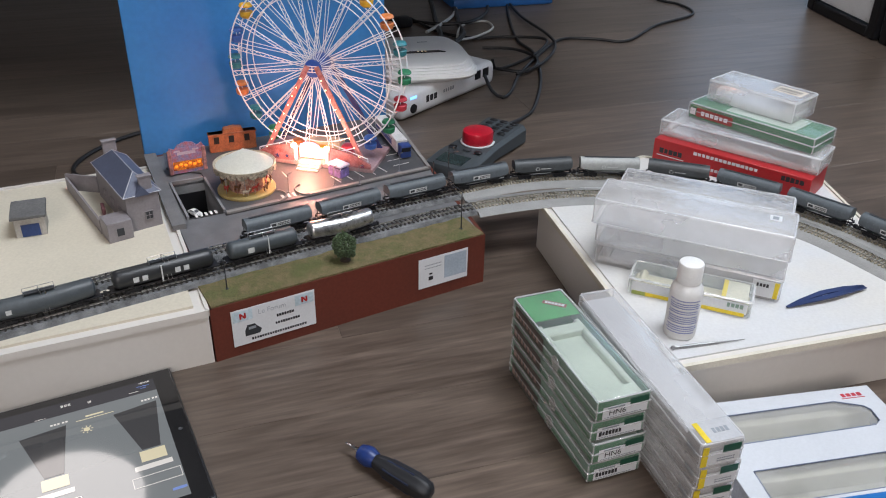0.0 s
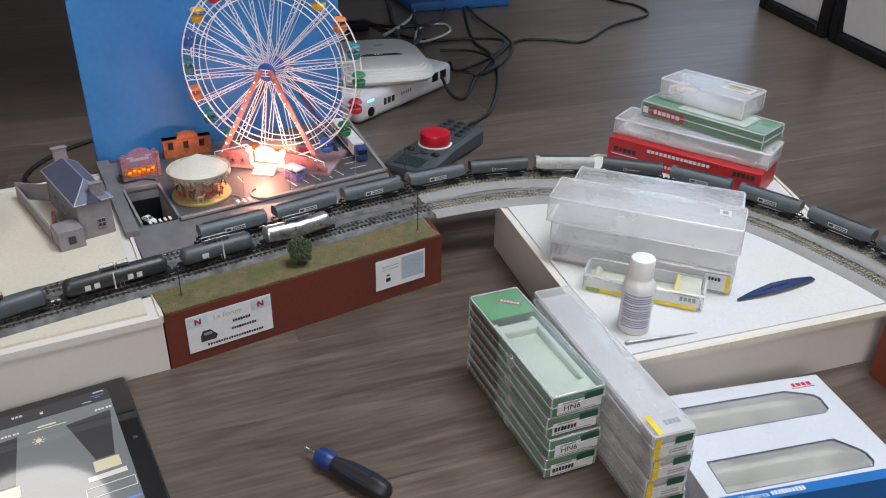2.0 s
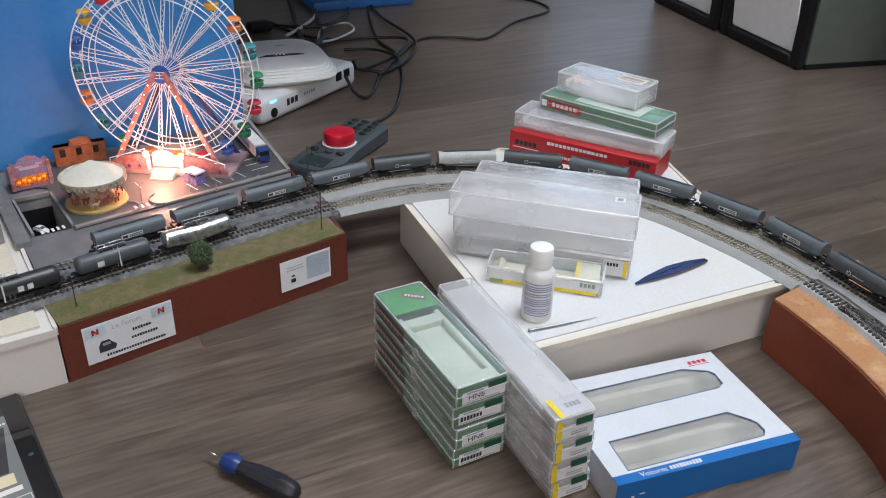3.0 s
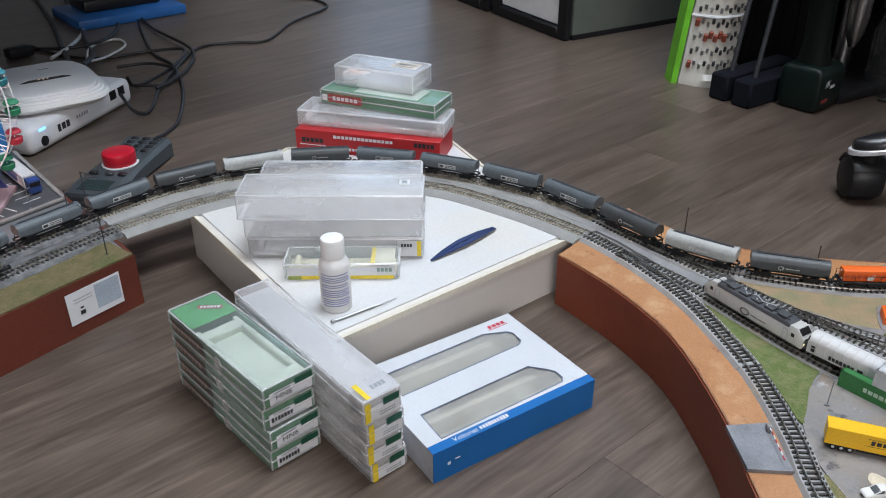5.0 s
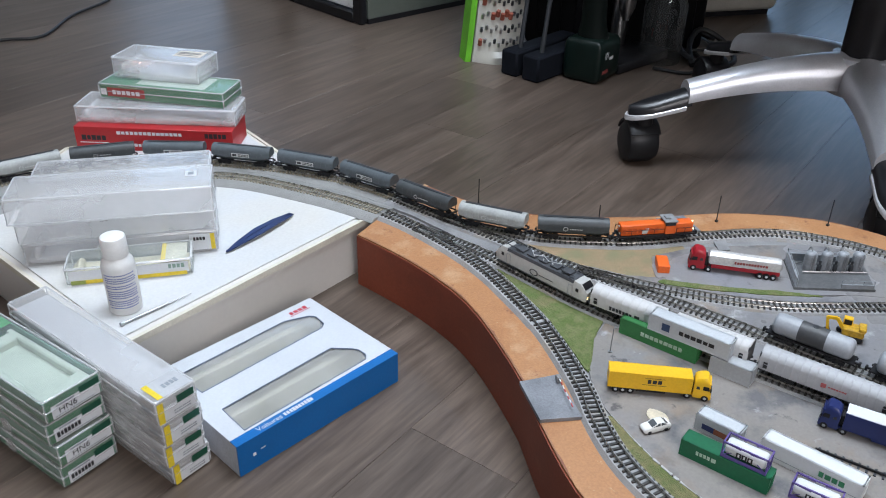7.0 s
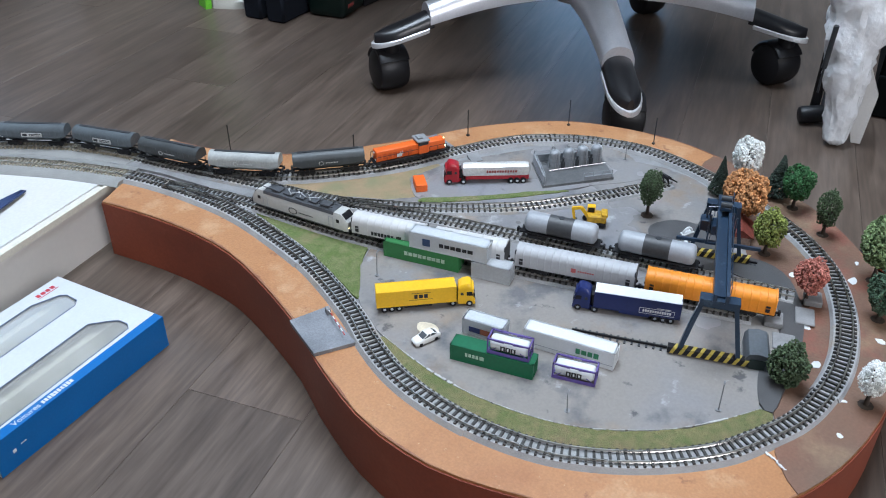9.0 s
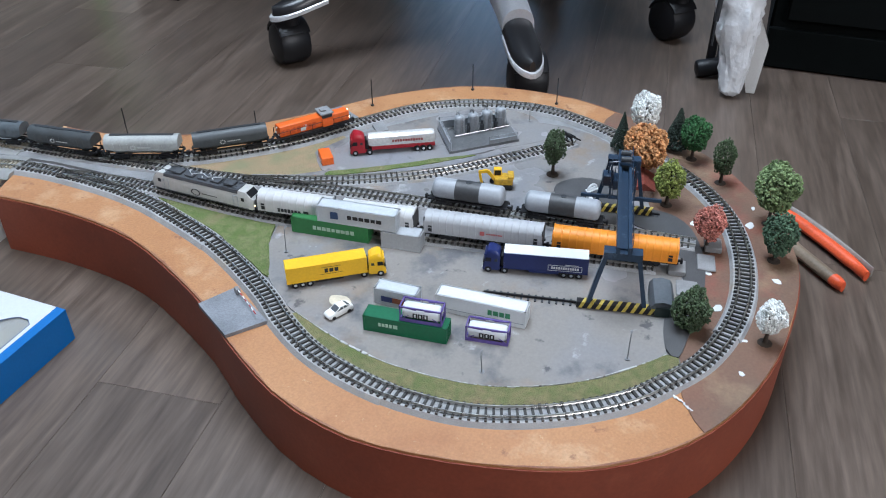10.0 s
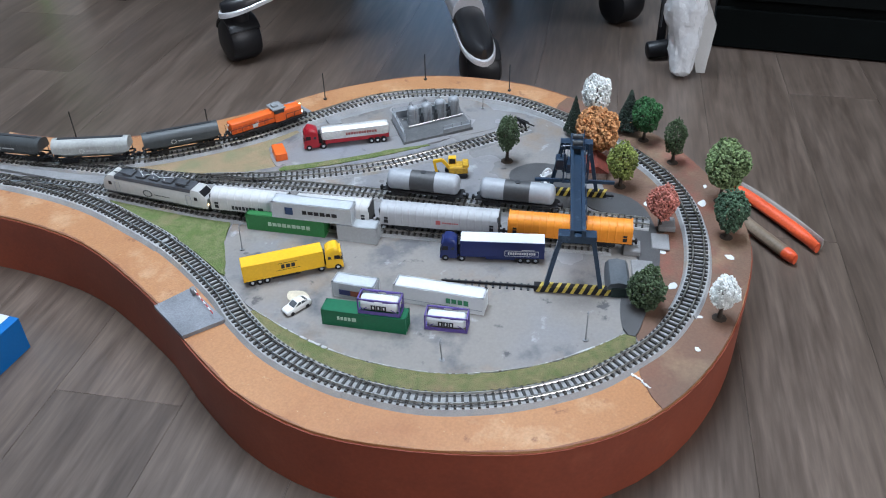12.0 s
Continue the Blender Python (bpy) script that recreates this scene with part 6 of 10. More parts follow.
house_window(-0.014, 0.012)
for yy in (0.030, 0.058, 0.086):
    house_window(yy, 0.012, 1)
bm = bm_new()
box(bm, 0.028, 0.028, 0.024, Matrix.Translation((-0.0525, 0.000, 0)), 0.0006)
lean = part("annex", bm, M_RESIN, ho)
bm = bm_new()
box(bm, 0.008, 0.0012, 0.009, Matrix.Translation((-0.0525, -0.0142, 0.007)))
part("window", bm, M_DARK, lean)
for a, b, hh in (((-0.066, 0.015), (-0.066, 0.159), 0.018), ((-0.066, 0.159), (-0.036, 0.128), 0.022)):
    bm = bm_new()
    a3, b3 = Vector((*a, 0)), Vector((*b, 0))
    nn = (b3 - a3).normalized().cross(Vector((0, 0, 1))) * 0.0012
    prism(bm, flat([a3 + nn, b3 + nn, b3 - nn, a3 - nn]), 0, hh)
    part("yard_wall", bm, M_RESIN, ho)
bm = bm_new()
box(bm, 0.020, 0.004, 0.012, pose(-0.050, 0.062, 0, 0, 0, 80), 0.0006)
part("yard_shed", bm, M_WINE, ho)
for k, (x, y, s_) in enumerate(((-0.482, 0.807, 1.0), (-0.553, 0.775, 1.2))):
    sh = thing("garage", pose(x, y, H, 0, 0, 24), "small beige model garage with a flat grey roof and blue door", "model garage", "model garages")
    bm = bm_new()
    box(bm, 0.033 * s_, 0.036, 0.025 * s_, None, 0.0005)
    part("wall", bm, mat("beige_garage_wall", (0.42, 0.40, 0.37), 0.6), sh)
    bm = bm_new()
    box(bm, 0.038 * s_, 0.046, 0.004, Matrix.Translation((0, -0.001, 0.025 * s_)), 0.0006)
    part("roof", bm, mat("grey_felt_roof", (0.14, 0.14, 0.14), 0.8, var=0.15), sh)
    bm = bm_new()
    box(bm, 0.0195, 0.001, 0.015, Matrix.Translation((0, -0.0184, 0.001)))
    part("door", bm, mat("blue_garage_door", (0.02, 0.05, 0.17), 0.5), sh)


def small_car(x, y, z, rz, body, label, k=0.88):
    c = thing("model_car", pose(x, y, z, 0, 0, rz) @ Matrix.Scale(k, 4), label, "model car", "model cars")
    bm = bm_new()
    sec = [(-0.0140, 0.0032, 0.0048, 0.0042), (-0.0136, 0.0022, 0.0060, 0.0050), (-0.0122, 0.0016, 0.0066, 0.0055), (-0.0080, 0.0014, 0.0070, 0.0057), (0.0, 0.0014, 0.0069, 0.0057), (0.0065, 0.0014, 0.0066, 0.0057), (0.0115, 0.0016, 0.0059, 0.0055), (0.0135, 0.0022, 0.0050, 0.0048), (0.0141, 0.0030, 0.0042, 0.0040)]
    loft(bm, [[(xx, -w * 0.94, lo), (xx, -w, lo + (hi - lo) * 0.45), (xx, -w * 0.97, lo + (hi - lo) * 0.8), (xx, -w * 0.84, hi), (xx, w * 0.84, hi), (xx, w * 0.97, lo + (hi - lo) * 0.8), (xx, w, lo + (hi - lo) * 0.45), (xx, w * 0.94, lo)] for xx, lo, hi, w in sec])
    part("body", bm, body, c)
    bm = bm_new()
    loft(bm, [[(xx, -w, 0.0062), (xx, -w * 0.84, hi), (xx, -w * 0.6, hi + 0.0003), (xx, w * 0.6, hi + 0.0003), (xx, w * 0.84, hi), (xx, w, 0.0062)] for xx, w, hi in ((-0.0108, 0.0046, 0.0066), (-0.0085, 0.0048, 0.0082), (-0.0058, 0.0049, 0.0092), (-0.0008, 0.0049, 0.0095), (0.0022, 0.0049, 0.0088), (0.0060, 0.0047, 0.0066))])
    part("cabin", bm, mat("car_glass", (0.10, 0.11, 0.12), 0.15), c)
    bm = bm_new()
    loft(bm, [[(xx, -w, hi), (xx, -w * 0.6, hi + 0.0005), (xx, w * 0.6, hi + 0.0005), (xx, w, hi)] for xx, w, hi in ((-0.0070, 0.0040, 0.0089), (-0.0050, 0.0042, 0.0095), (-0.0008, 0.0042, 0.0097), (0.0010, 0.0041, 0.0094))])
    part("roof", bm, body, c)
    for sy in (-1, 1):
        for a, b in (((-0.0105, sy * 0.0043, 0.0067), (-0.0060, sy * 0.0043, 0.0093)), ((0.0058, sy * 0.0043, 0.0067), (0.0005, sy * 0.0043, 0.0094)), ((-0.0026, sy * 0.0048, 0.0066), (-0.0026, sy * 0.0042, 0.0095))):
            bm = bm_new()
            rod(bm, a, b, 0.00045, 6)
            part("pillar", bm, body, c)
    for xx in (-0.0082, 0.0086):
        for sy in (-1, 1):
            bm = bm_new()
            cyl(bm, 0.0020, 0.0015, pose(xx, sy * 0.0050 + 0.00075, 0.0020, 90, 0, 0), 14)
            part("wheel", bm, M_BLACK, c)


M_CARW = mat("white_car_paint", (0.72, 0.72, 0.70), 0.25, var=0.03)
small_car(-0.3125, 0.8765, H - 0.0095, -28, M_CARW, "white model car at the underpass ramp", 0.70)


# ---- packing boxes ----
M_CLEAR = clear("clear_box_plastic", (0.975, 0.99, 0.985), haze=0.12, hazecol=(0.84, 0.92, 0.92), rough=0.18)
M_CLEAR2 = clear("scratched_box_plastic", (0.982, 0.984, 0.986), 0.26, (0.92, 0.92, 0.925), 0.22, 9)
M_RIMC = clear("clear_plastic_edge", (0.96, 0.965, 0.97), 0.34, (0.90, 0.91, 0.92), 0.10)
M_CGREEN = mat("green_box_card", (0.012, 0.17, 0.055), 0.45, var=0.08)
M_SAGE = mat("sage_side_card", (0.16, 0.32, 0.24), 0.5, var=0.1, scale=25)
M_DGREEN = mat("dark_green_tab", (0.012, 0.085, 0.05), 0.4)
M_FOAM = mat("cream_foam_insert", (0.50, 0.56, 0.48), 0.8, var=0.08, scale=20)
M_YEL = mat("yellow_label", (0.80, 0.60, 0.03), 0.5)
M_LGREY = mat("light_grey_card", (0.47, 0.48, 0.50), 0.5, var=0.06)
M_BRED = mat("dull_red_mark", (0.30, 0.05, 0.045), 0.5)


def shell(name, sx, sy, sz, parent, material, seam=0.52):
    """A clear box with rounded edges, thick moulded rims and a lid seam at a share of its height."""
    bm = bm_new()
    box(bm, sx, sy, sz, None, 0.0026, 3)
    ob = part(name, bm, material, parent)
    hx, hy, c = sx / 2, sy / 2, 0.0026

    def loop(z, off):
        x, y = hx + off, hy + off
        pts = []
        for cx, cy, a0 in ((x - c, y - c, 0), (c - x, y - c, 90), (c - x, c - y, 180), (x - c, c - y, 270)):
            pts += [(cx + c * math.cos(radians(a0 + 30 * j)), cy + c * math.sin(radians(a0 + 30 * j)), z) for j in range(4)]
        return pts + pts[:2]

    bm = bm_new()
    tube(bm, loop(sz * seam, 0.0), 0.0008, 6)
    part("lid_seam", bm, M_RIMC, parent)
    bm = bm_new()
    tube(bm, loop(sz - 0.0009, -0.0011), 0.0009, 6)
    part("top_rim", bm, M_RIMC, parent)
    bm = bm_new()
    for ex, ey in ((-1, -1), (1, -1), (1, 1), (-1, 1)):
        rod(bm, (ex * (hx - 0.0011), ey * (hy - 0.0011), 0.002), (ex * (hx - 0.0011), ey * (hy - 0.0011), sz - 0.002), 0.0007, 6)
    part("corner_edge", bm, M_RIMC, parent)
    return ob


# green carded stack
for k in range(4):
    jx, jy, jr = ((0, 0, 0), (0.001, -0.001, 0.5), (-0.001, 0.001, -0.6), (0.0, 0.0, 0.3))[k]
    c = Vector((0.137, 0.505, 0)) + Vector((0.0487, 0.0215, 0)) / 2 + Vector((-0.0605, 0.1585, 0)) / 2
    b = thing("loco_box", pose(c.x + jx, c.y + jy, 0.0230 * k, 0, 0, 22.6 + jr), "clear plastic locomotive box with green card and foam insert", "packing box", "green carded boxes")
    sx, sy, sz = 0.0535, 0.1690, 0.0228
    shell("shell", sx, sy, sz, b, M_CLEAR)
    bm = bm_new()
    box(bm, sx - 0.003, sy - 0.003, 0.004, Matrix.Translation((0, 0, 0.0012)), 0.0006)
    for s_ in (-1, 1):
        box(bm, sx - 0.006, 0.0012, sz - 0.0035, Matrix.Translation((0, s_ * (sy / 2 - 0.0022), 0.0014)))
    part("green_card", bm, M_CGREEN, b)
    for s_ in (-1, 1):
        bm = bm_new()
        box(bm, 0.0012, sy - 0.003, sz - 0.0045, Matrix.Translation((s_ * (sx / 2 - 0.0022), 0, 0.0014)))
        part("side_card", bm, M_SAGE, b)
    bm = bm_new()
    box(bm, sx - 0.008, sy * 0.70, 0.004, Matrix.Translation((0, -sy * 0.115, 0.0055)), 0.001)
    for s_ in (-1, 1):
        box(bm, 0.006, sy * 0.70, 0.011, Matrix.Translation((s_ * (sx / 2 - 0.007), -sy * 0.115, 0.0055)), 0.0015)
    for yy, ln in ((-0.070, 0.016), (0.028, 0.014)):
        box(bm, sx - 0.014, ln, 0.011, Matrix.Translation((0, yy, 0.0055)), 0.0015)
    part("foam_insert", bm, M_FOAM, b)
    bm = bm_new()
    box(bm, sx - 0.006, sy * 0.25, 0.0006, Matrix.Translation((0, sy * 0.36, sz - 0.0022)))
    part("top_card", bm, mat("bright_green_top_card", (0.03, 0.30, 0.075), 0.45), b)
    bars([(0.010, 0, 0.024, 0.0062)], M_BRED, b, pose(0, sy * 0.405, sz - 0.0014, 0, 0, -40), "brand_patch")
    bars([(x + 0.010, 0, a_, b_) for x, _, a_, b_ in bar_row(6, 0.020, 0.0038)], M_PAPER, b, pose(0, sy * 0.405, sz - 0.0011, 0, 0, -40), "brand_block")
    # left side: dark red patch with pale blocks; front end: white label
    side = pose(-sx / 2 - 0.0002, 0, 0, 90, 0, -90)
    bars([(-0.045, 0.0115, 0.060, 0.0145)], mat("dark_red_side_card", (0.085, 0.075, 0.065), 0.5), b, side, "side_patch")
    bars([(-0.045 + x, 0.0105, a_, b_) for x, _, a_, b_ in bar_row(6, 0.044, 0.0062, 0.4, seed=3)] + [(-0.071, 0.0105, 0.006, 0.0065)], mat("faded_red_block", (0.30, 0.21, 0.18), 0.5), b, side @ Matrix.Translation((0, 0, 0.0002)), "brand_block")
    bm = bm_new()
    cyl(bm, 0.007, 0.0010, side @ pose(0.010, 0.0100, -0.0006), 20)
    part("thumb_notch", bm, M_CLEAR2, b)
    end = pose(0, -sy / 2 - 0.0002, 0, 90, 0, 0)
    bars([(0.001, 0.0092, 0.043, 0.0125)], M_PAPER, b, end, "end_label")
    bars([(0.014, 0.0165, 0.018, 0.0062)], M_DGREEN, b, end @ Matrix.Translation((0, 0, 0.0003)), "end_tab")
    if k in (3, 1):
        words("HN6", 0.0082, M_INK, b, end @ Matrix.Translation((-0.0065, 0.0088, 0.0003)), "type_number", 0.016)
    else:
        bars([(-0.008 + x, 0.0088, a_, b_) for x, _, a_, b_ in bar_row(7, 0.022, 0.0048, seed=k)], M_INK, b, end @ Matrix.Translation((0, 0, 0.0003)), "type_number")
    bars([(x - 0.001, y0, a_, b_) for y0 in (0.0045,) for x, _, a_, b_ in bar_row(14, 0.036, 0.0012, seed=7)] + [(-0.008, 0.0142, 0.016, 0.0016)], M_GREYINK, b, end @ Matrix.Translation((0, 0, 0.0003)), "small_print")

# long clear stack
for k in range(4):
    c = Vector((0.214, 0.4535, 0)) + Vector((0.0340, 0.0185, 0)) / 2 + Vector((-0.0735, 0.2120, 0)) / 2
    jit = ((0.004, 0.006, 0.4), (0.002, 0.003, -0.5), (0.001, 0.001, 0.7), (0, 0, 0))[k]
    b = thing("coach_box", pose(c.x + jit[0], c.y + jit[1], 0.0240 * k, 0, 0, 19.5 + jit[2]), "long scratched clear plastic box with yellow end label", "packing box", "long clear boxes")
    sx, sy, sz = 0.0395, 0.2240, 0.0238
    shell("shell", sx, sy, sz, b, M_CLEAR2)
    bm = bm_new()
    box(bm, sx - 0.004, sy - 0.006, 0.015, Matrix.Translation((0, 0, 0.0015)), 0.0025, 2)
    box(bm, sx - 0.004, 0.020, 0.0185, Matrix.Translation((0, -sy / 2 + 0.014, 0.002)), 0.0012)
    part("grey_insert", bm, M_LGREY, b)
    end = pose(0, -sy / 2 - 0.0002, 0, 90, 0, 0)
    bars([(0, 0.0085, 0.033, 0.0130)], M_PAPER, b, end, "end_label")
    bars([(-0.0155, 0.0110, 0.0055, 0.020)], M_YEL, b, end @ Matrix.Translation((0, 0, 0.0002)), "yellow_stripe")
    bars([(0.008, 0.0165, 0.016, 0.0070)], M_DGREEN, b, end @ Matrix.Translation((0, 0, 0.0003)), "end_tab")
    bars([(0.004 + x, y0, a_, b_) for y0 in (0.005, 0.0075) for x, _, a_, b_ in bar_row(8, 0.016, 0.0012, seed=2)], M_GREYINK, b, end @ Matrix.Translation((0, 0, 0.0003)), "small_print")
    bars([(0.0015, -sy / 2 + 0.013, 0.031, 0.023)], M_LGREY, b, pose(0, 0, sz + 0.0), "top_label")
    bars([(-0.0125, -sy / 2 + 0.013, 0.0048, 0.0225)], M_YEL, b, pose(0, 0, sz + 0.0002), "yellow_stripe")
    bars([(0.004 + x, -sy / 2 + 0.013, a_, b_) for x, _, a_, b_ in bar_row(4, 0.015, 0.0056)], M_GREYINK, b, pose(0, 0, sz + 0.0003, 0, 0, 0), "brand_block")
    sd = pose(-sx / 2 - 0.0002, 0, 0, 90, 0, -90)
    bars([(sy / 2 - 0.012 + x, 0.012, a_, b_) for x, _, a_, b_ in bar_row(4, 0.012, 0.005)], M_GREYINK, b, sd, "brand_block")

# white and blue coach set box with two windows
M_PBLUE = mat("bright_blue_print", (0.003, 0.12, 0.38), 0.35, var=0.05, scale=20)
M_PWHITE = mat("white_box_print", (0.55, 0.575, 0.61), 0.35, var=0.03, scale=15)
pk = thing("coach_set_box", pose(0.2685, 0.4445, 0, 0, 0, 13.4), "white and blue carton with two film windows lying on the floor", "carton")
PW_, PD_, PH_ = 0.184, 0.137, 0.034
win1 = [(0.0165, 0.0125), (0.156, 0.0145), (0.1605, 0.020), (0.1605, 0.030), (0.157, 0.036), (0.143, 0.0515), (0.018, 0.0490)]
win2 = [(0.018, 0.0810), (0.158, 0.0845), (0.1645, 0.089), (0.166, 0.104), (0.162, 0.110), (0.138, 0.1200), (0.014, 0.1175)]
bm = bm_new()
slab(bm, [(0, 0.010), (PW_, 0.010), (PW_, PD_), (0, PD_)], [win1, win2], PH_ - 0.0008, PH_)
part("top_panel", bm, M_PWHITE, pk)
bm = bm_new()
prism(bm, [(0, 0), (PW_, 0), (PW_, 0.010), (0, 0.010)], PH_ - 0.0008, PH_)
part("blue_band", bm, M_PBLUE, pk)
for nm, a, b, mm in (("front_panel", (0, 0.0005), (PW_, 0.0005), M_PBLUE), ("side_panel", (PW_ - 0.0005, 0.001), (PW_ - 0.0005, PD_), M_PBLUE), ("side_panel", (0.0005, 0.001), (0.0005, PD_), mat("grey_white_print", (0.48, 0.50, 0.55), 0.4)), ("back_panel", (0.001, PD_ - 0.0005), (PW_ - 0.001, PD_ - 0.0005), M_PWHITE)):
    bm = bm_new()
    a3, b3 = Vector((*a, 0)), Vector((*b, 0))
    nn = (b3 - a3).normalized().cross(Vector((0, 0, 1))) * 0.0005
    prism(bm, flat([a3 + nn, b3 + nn, b3 - nn, a3 - nn]), 0, PH_ - 0.0009)
    part(nm, bm, mm, pk)
bm = bm_new()
box(bm, PW_ - 0.004, PD_ - 0.004, 0.004, Matrix.Translation((PW_ / 2, PD_ / 2, 0.0005)))
for y0, y1 in ((0.014, 0.022), (0.044, 0.054), (0.078, 0.088), (0.112, 0.122)):
    box(bm, PW_ - 0.012, y1 - y0, 0.020, Matrix.Translation((PW_ / 2, (y0 + y1) / 2, 0.004)), 0.003, 2)
part("foam_tray", bm, mat("beige_foam_tray", (0.58, 0.57, 0.47), 0.8, var=0.08, scale=25), pk)
for wn in (win1, win2):
    bm = bm_new()
    prism(bm, wn, PH_ - 0.0016, PH_ - 0.0012)
    f = part("window_film", bm, clear("window_film", (0.97, 0.97, 0.96), 0.22, (0.86, 0.86, 0.83), 0.08, 30), pk)
    bm = bm_new()
    for a, b in zip(wn, wn[1:] + wn[:1]):
        bar(bm, (*a, PH_ + 0.0001), (*b, PH_ + 0.0001), 0.0004, 0.0014)
    part("window_border", bm, mat("blue_grey_border", (0.16, 0.20, 0.30), 0.5), pk)
words("Voitures", 0.0078, M_PAPER, pk, Matrix.Translation((0.037, 0.0052, PH_ + 0.0001)), "lettering", 0.026)
bars([(0.068 + x, 0.0052, a_, b_) for x, _, a_, b_ in bar_row(10, 0.032, 0.0050, seed=4)], M_PAPER, pk, Matrix.Translation((0, 0, PH_ + 0.0001)))
bars([(0.016, 0.016, 0.003, 0.003), (0.025, 0.018, 0.005, 0.001)], M_PAPER, pk, pose(0, -0.0002, 0, 90, 0, 0), "print_mark")
bars([(0.160 + x, 0.1265, a_, b_) for x, _, a_, b_ in bar_row(4, 0.022, 0.0050)] + [(0.160, 0.1222, 0.024, 0.0008)], mat("brand_red_print", (0.5, 0.03, 0.05), 0.4), pk, Matrix.Translation((0, 0, PH_ + 0.0001)), "brand_block")

# clear boxes on the white board
M_TRAY = clear("frosted_tray", (0.98, 0.985, 0.99), 0.34, (0.93, 0.94, 0.94), 0.15)


def clear_box(x, y, z, sx, sy, sz, rz, label, group, material=None, insert=True, pale=None, seam=0.93):
    """Clear box placed by its front left corner."""
    q = pose(x, y, z, 0, 0, rz) @ Matrix.Translation((sx / 2, sy / 2, 0))
    b = thing("plastic_box", q, label, "packing box", group)
    shell("shell", sx, sy, sz, b, material or M_CLEAR2, seam)
    if insert:
        bm = bm_new()
        box(bm, sx - 0.006, sy - 0.006, sz * 0.25, Matrix.Translation((0, 0, 0.0015)), 0.002)
        for s_ in (-1, 1):
            box(bm, 0.008, sy - 0.008, sz * 0.6, Matrix.Translation((s_ * (sx / 2 - 0.012), 0, 0.0015)), 0.003)
        part("tray", bm, pale or M_TRAY, b)
    return b


BG = "clear boxes on the board"
rzb = -20.5
B0 = Vector((0.168, 0.779, H))
ub, vb = Vector((math.cos(radians(rzb)), math.sin(radians(rzb)), 0)), Vector((-math.sin(radians(rzb)), math.cos(radians(rzb)), 0))


def at_b(u, v, z=0.0):
    p = B0 + ub * u + vb * v
    return p.x, p.y, H + z


b = clear_box(*at_b(0.0, 0.0), 0.196, 0.052, 0.0270, rzb, "long clear box with a yellow end label, lowest of its pile", BG, insert=True, pale=M_LGREY)
bars([(0.082, 0.0135, 0.026, 0.019)], M_PAPER, b, pose(0, -0.0262, 0, 90, 0, 0), "end_label")
bars([(0.093, 0.0135, 0.0045, 0.019)], M_YEL, b, pose(0, -0.0265, 0, 90, 0, 0), "yellow_stripe")
bars([(0.079 + x, 0.0175, a_, b_) for x, _, a_, b_ in bar_row(4, 0.013, 0.0042)], M_INK, b, pose(0, -0.0265, 0, 90, 0, 0), "brand_block")
clear_box(*at_b(-0.002, -0.001, 0.0272), 0.198, 0.056, 0.0235, rzb + 0.4, "long clear plastic box in the middle of a pile", BG, insert=False)
b = clear_box(*at_b(-0.007, -0.004, 0.0509), 0.204, 0.058, 0.0300, rzb - 0.6, "wide clear plastic box on top of a pile", BG, insert=False, seam=0.05)
bars([(0.080, 0.006, 0.012, 0.013)], M_PAPER, b, pose(0, 0, 0.0302), "price_label")
bars([(0.080, 0.006, 0.006, 0.007)], M_GREYINK, b, pose(0, 0, 0.0305), "print_mark")
for k in range(2):
    clear_box(*at_b(0.004 + 0.001 * k, 0.062, 0.0365 * k), 0.188, 0.048, 0.0362, rzb + 0.3 * k, "long clear plastic box in a pile of two", BG, insert=False)
b = clear_box(0.196, 0.719, H, 0.124, 0.040, 0.0200, -19.5, "short clear box with cream insert and yellow stripes", BG, M_CLEAR, pale=mat("cream_insert", (0.66, 0.60, 0.45), 0.6))
bars([(0.0, 0.0035, 0.112, 0.0042)], M_YEL, b, pose(0, -0.0202, 0, 90, 0, 0), "yellow_stripe")
bars([(0, 0.0105, 0.116, 0.012)], M_PAPER, b, pose(0, -0.01995, 0, 90, 0, 0), "side_card")
bars([(0.046 + x, 0.0125, a_, b_) for x, _, a_, b_ in bar_row(4, 0.017, 0.0050)], mat("grey_green_print", (0.22, 0.33, 0.27), 0.5), b, pose(0, -0.0204, 0, 90, 0, 0), "brand_block")
bars([(-0.050, 0.0035, 0.014, 0.0044)], mat("olive_mark", (0.30, 0.36, 0.08), 0.5), b, pose(0, -0.0205, 0, 90, 0, 0), "print_mark")
bars([(0.046, 0.0, 0.022, 0.034)], mat("cream_top_label", (0.60, 0.57, 0.46), 0.6), b, pose(0, 0, 0.0186), "top_label")
bars([(0.0335, 0.0, 0.0045, 0.034)], M_YEL, b, pose(0, 0, 0.0189), "yellow_stripe")

# red carton pile behind
RG = "pile behind the track"
rr_ = -35.5
q = pose(0.282, 1.076, H, 0, 0, rr_)
rb = thing("red_carton", q @ Matrix.Translation((0.108, 0.034, 0)), "long red carton with white print lying upside down", "carton", RG)
bm = bm_new()
box(bm, 0.216, 0.068, 0.0325, None, 0.0006)
part("carton", bm, mat("red_carton_print", (0.42, 0.018, 0.022), 0.4, var=0.06, scale=15), rb)
fr = pose(0, -0.0342, 0, 90, 0, 0)
bars([(0.010 + x, 0.0085, a_, b_) for x, _, a_, b_ in bar_row(22, 0.120, 0.0045, 0.12, seed=9)], M_PAPER, rb, fr, "web_line")
bars([(-0.082 + x, 0.0175, a_, b_) for x, _, a_, b_ in bar_row(5, 0.034, 0.0075, 0.1, seed=2)], M_INK, rb, fr, "brand_block")
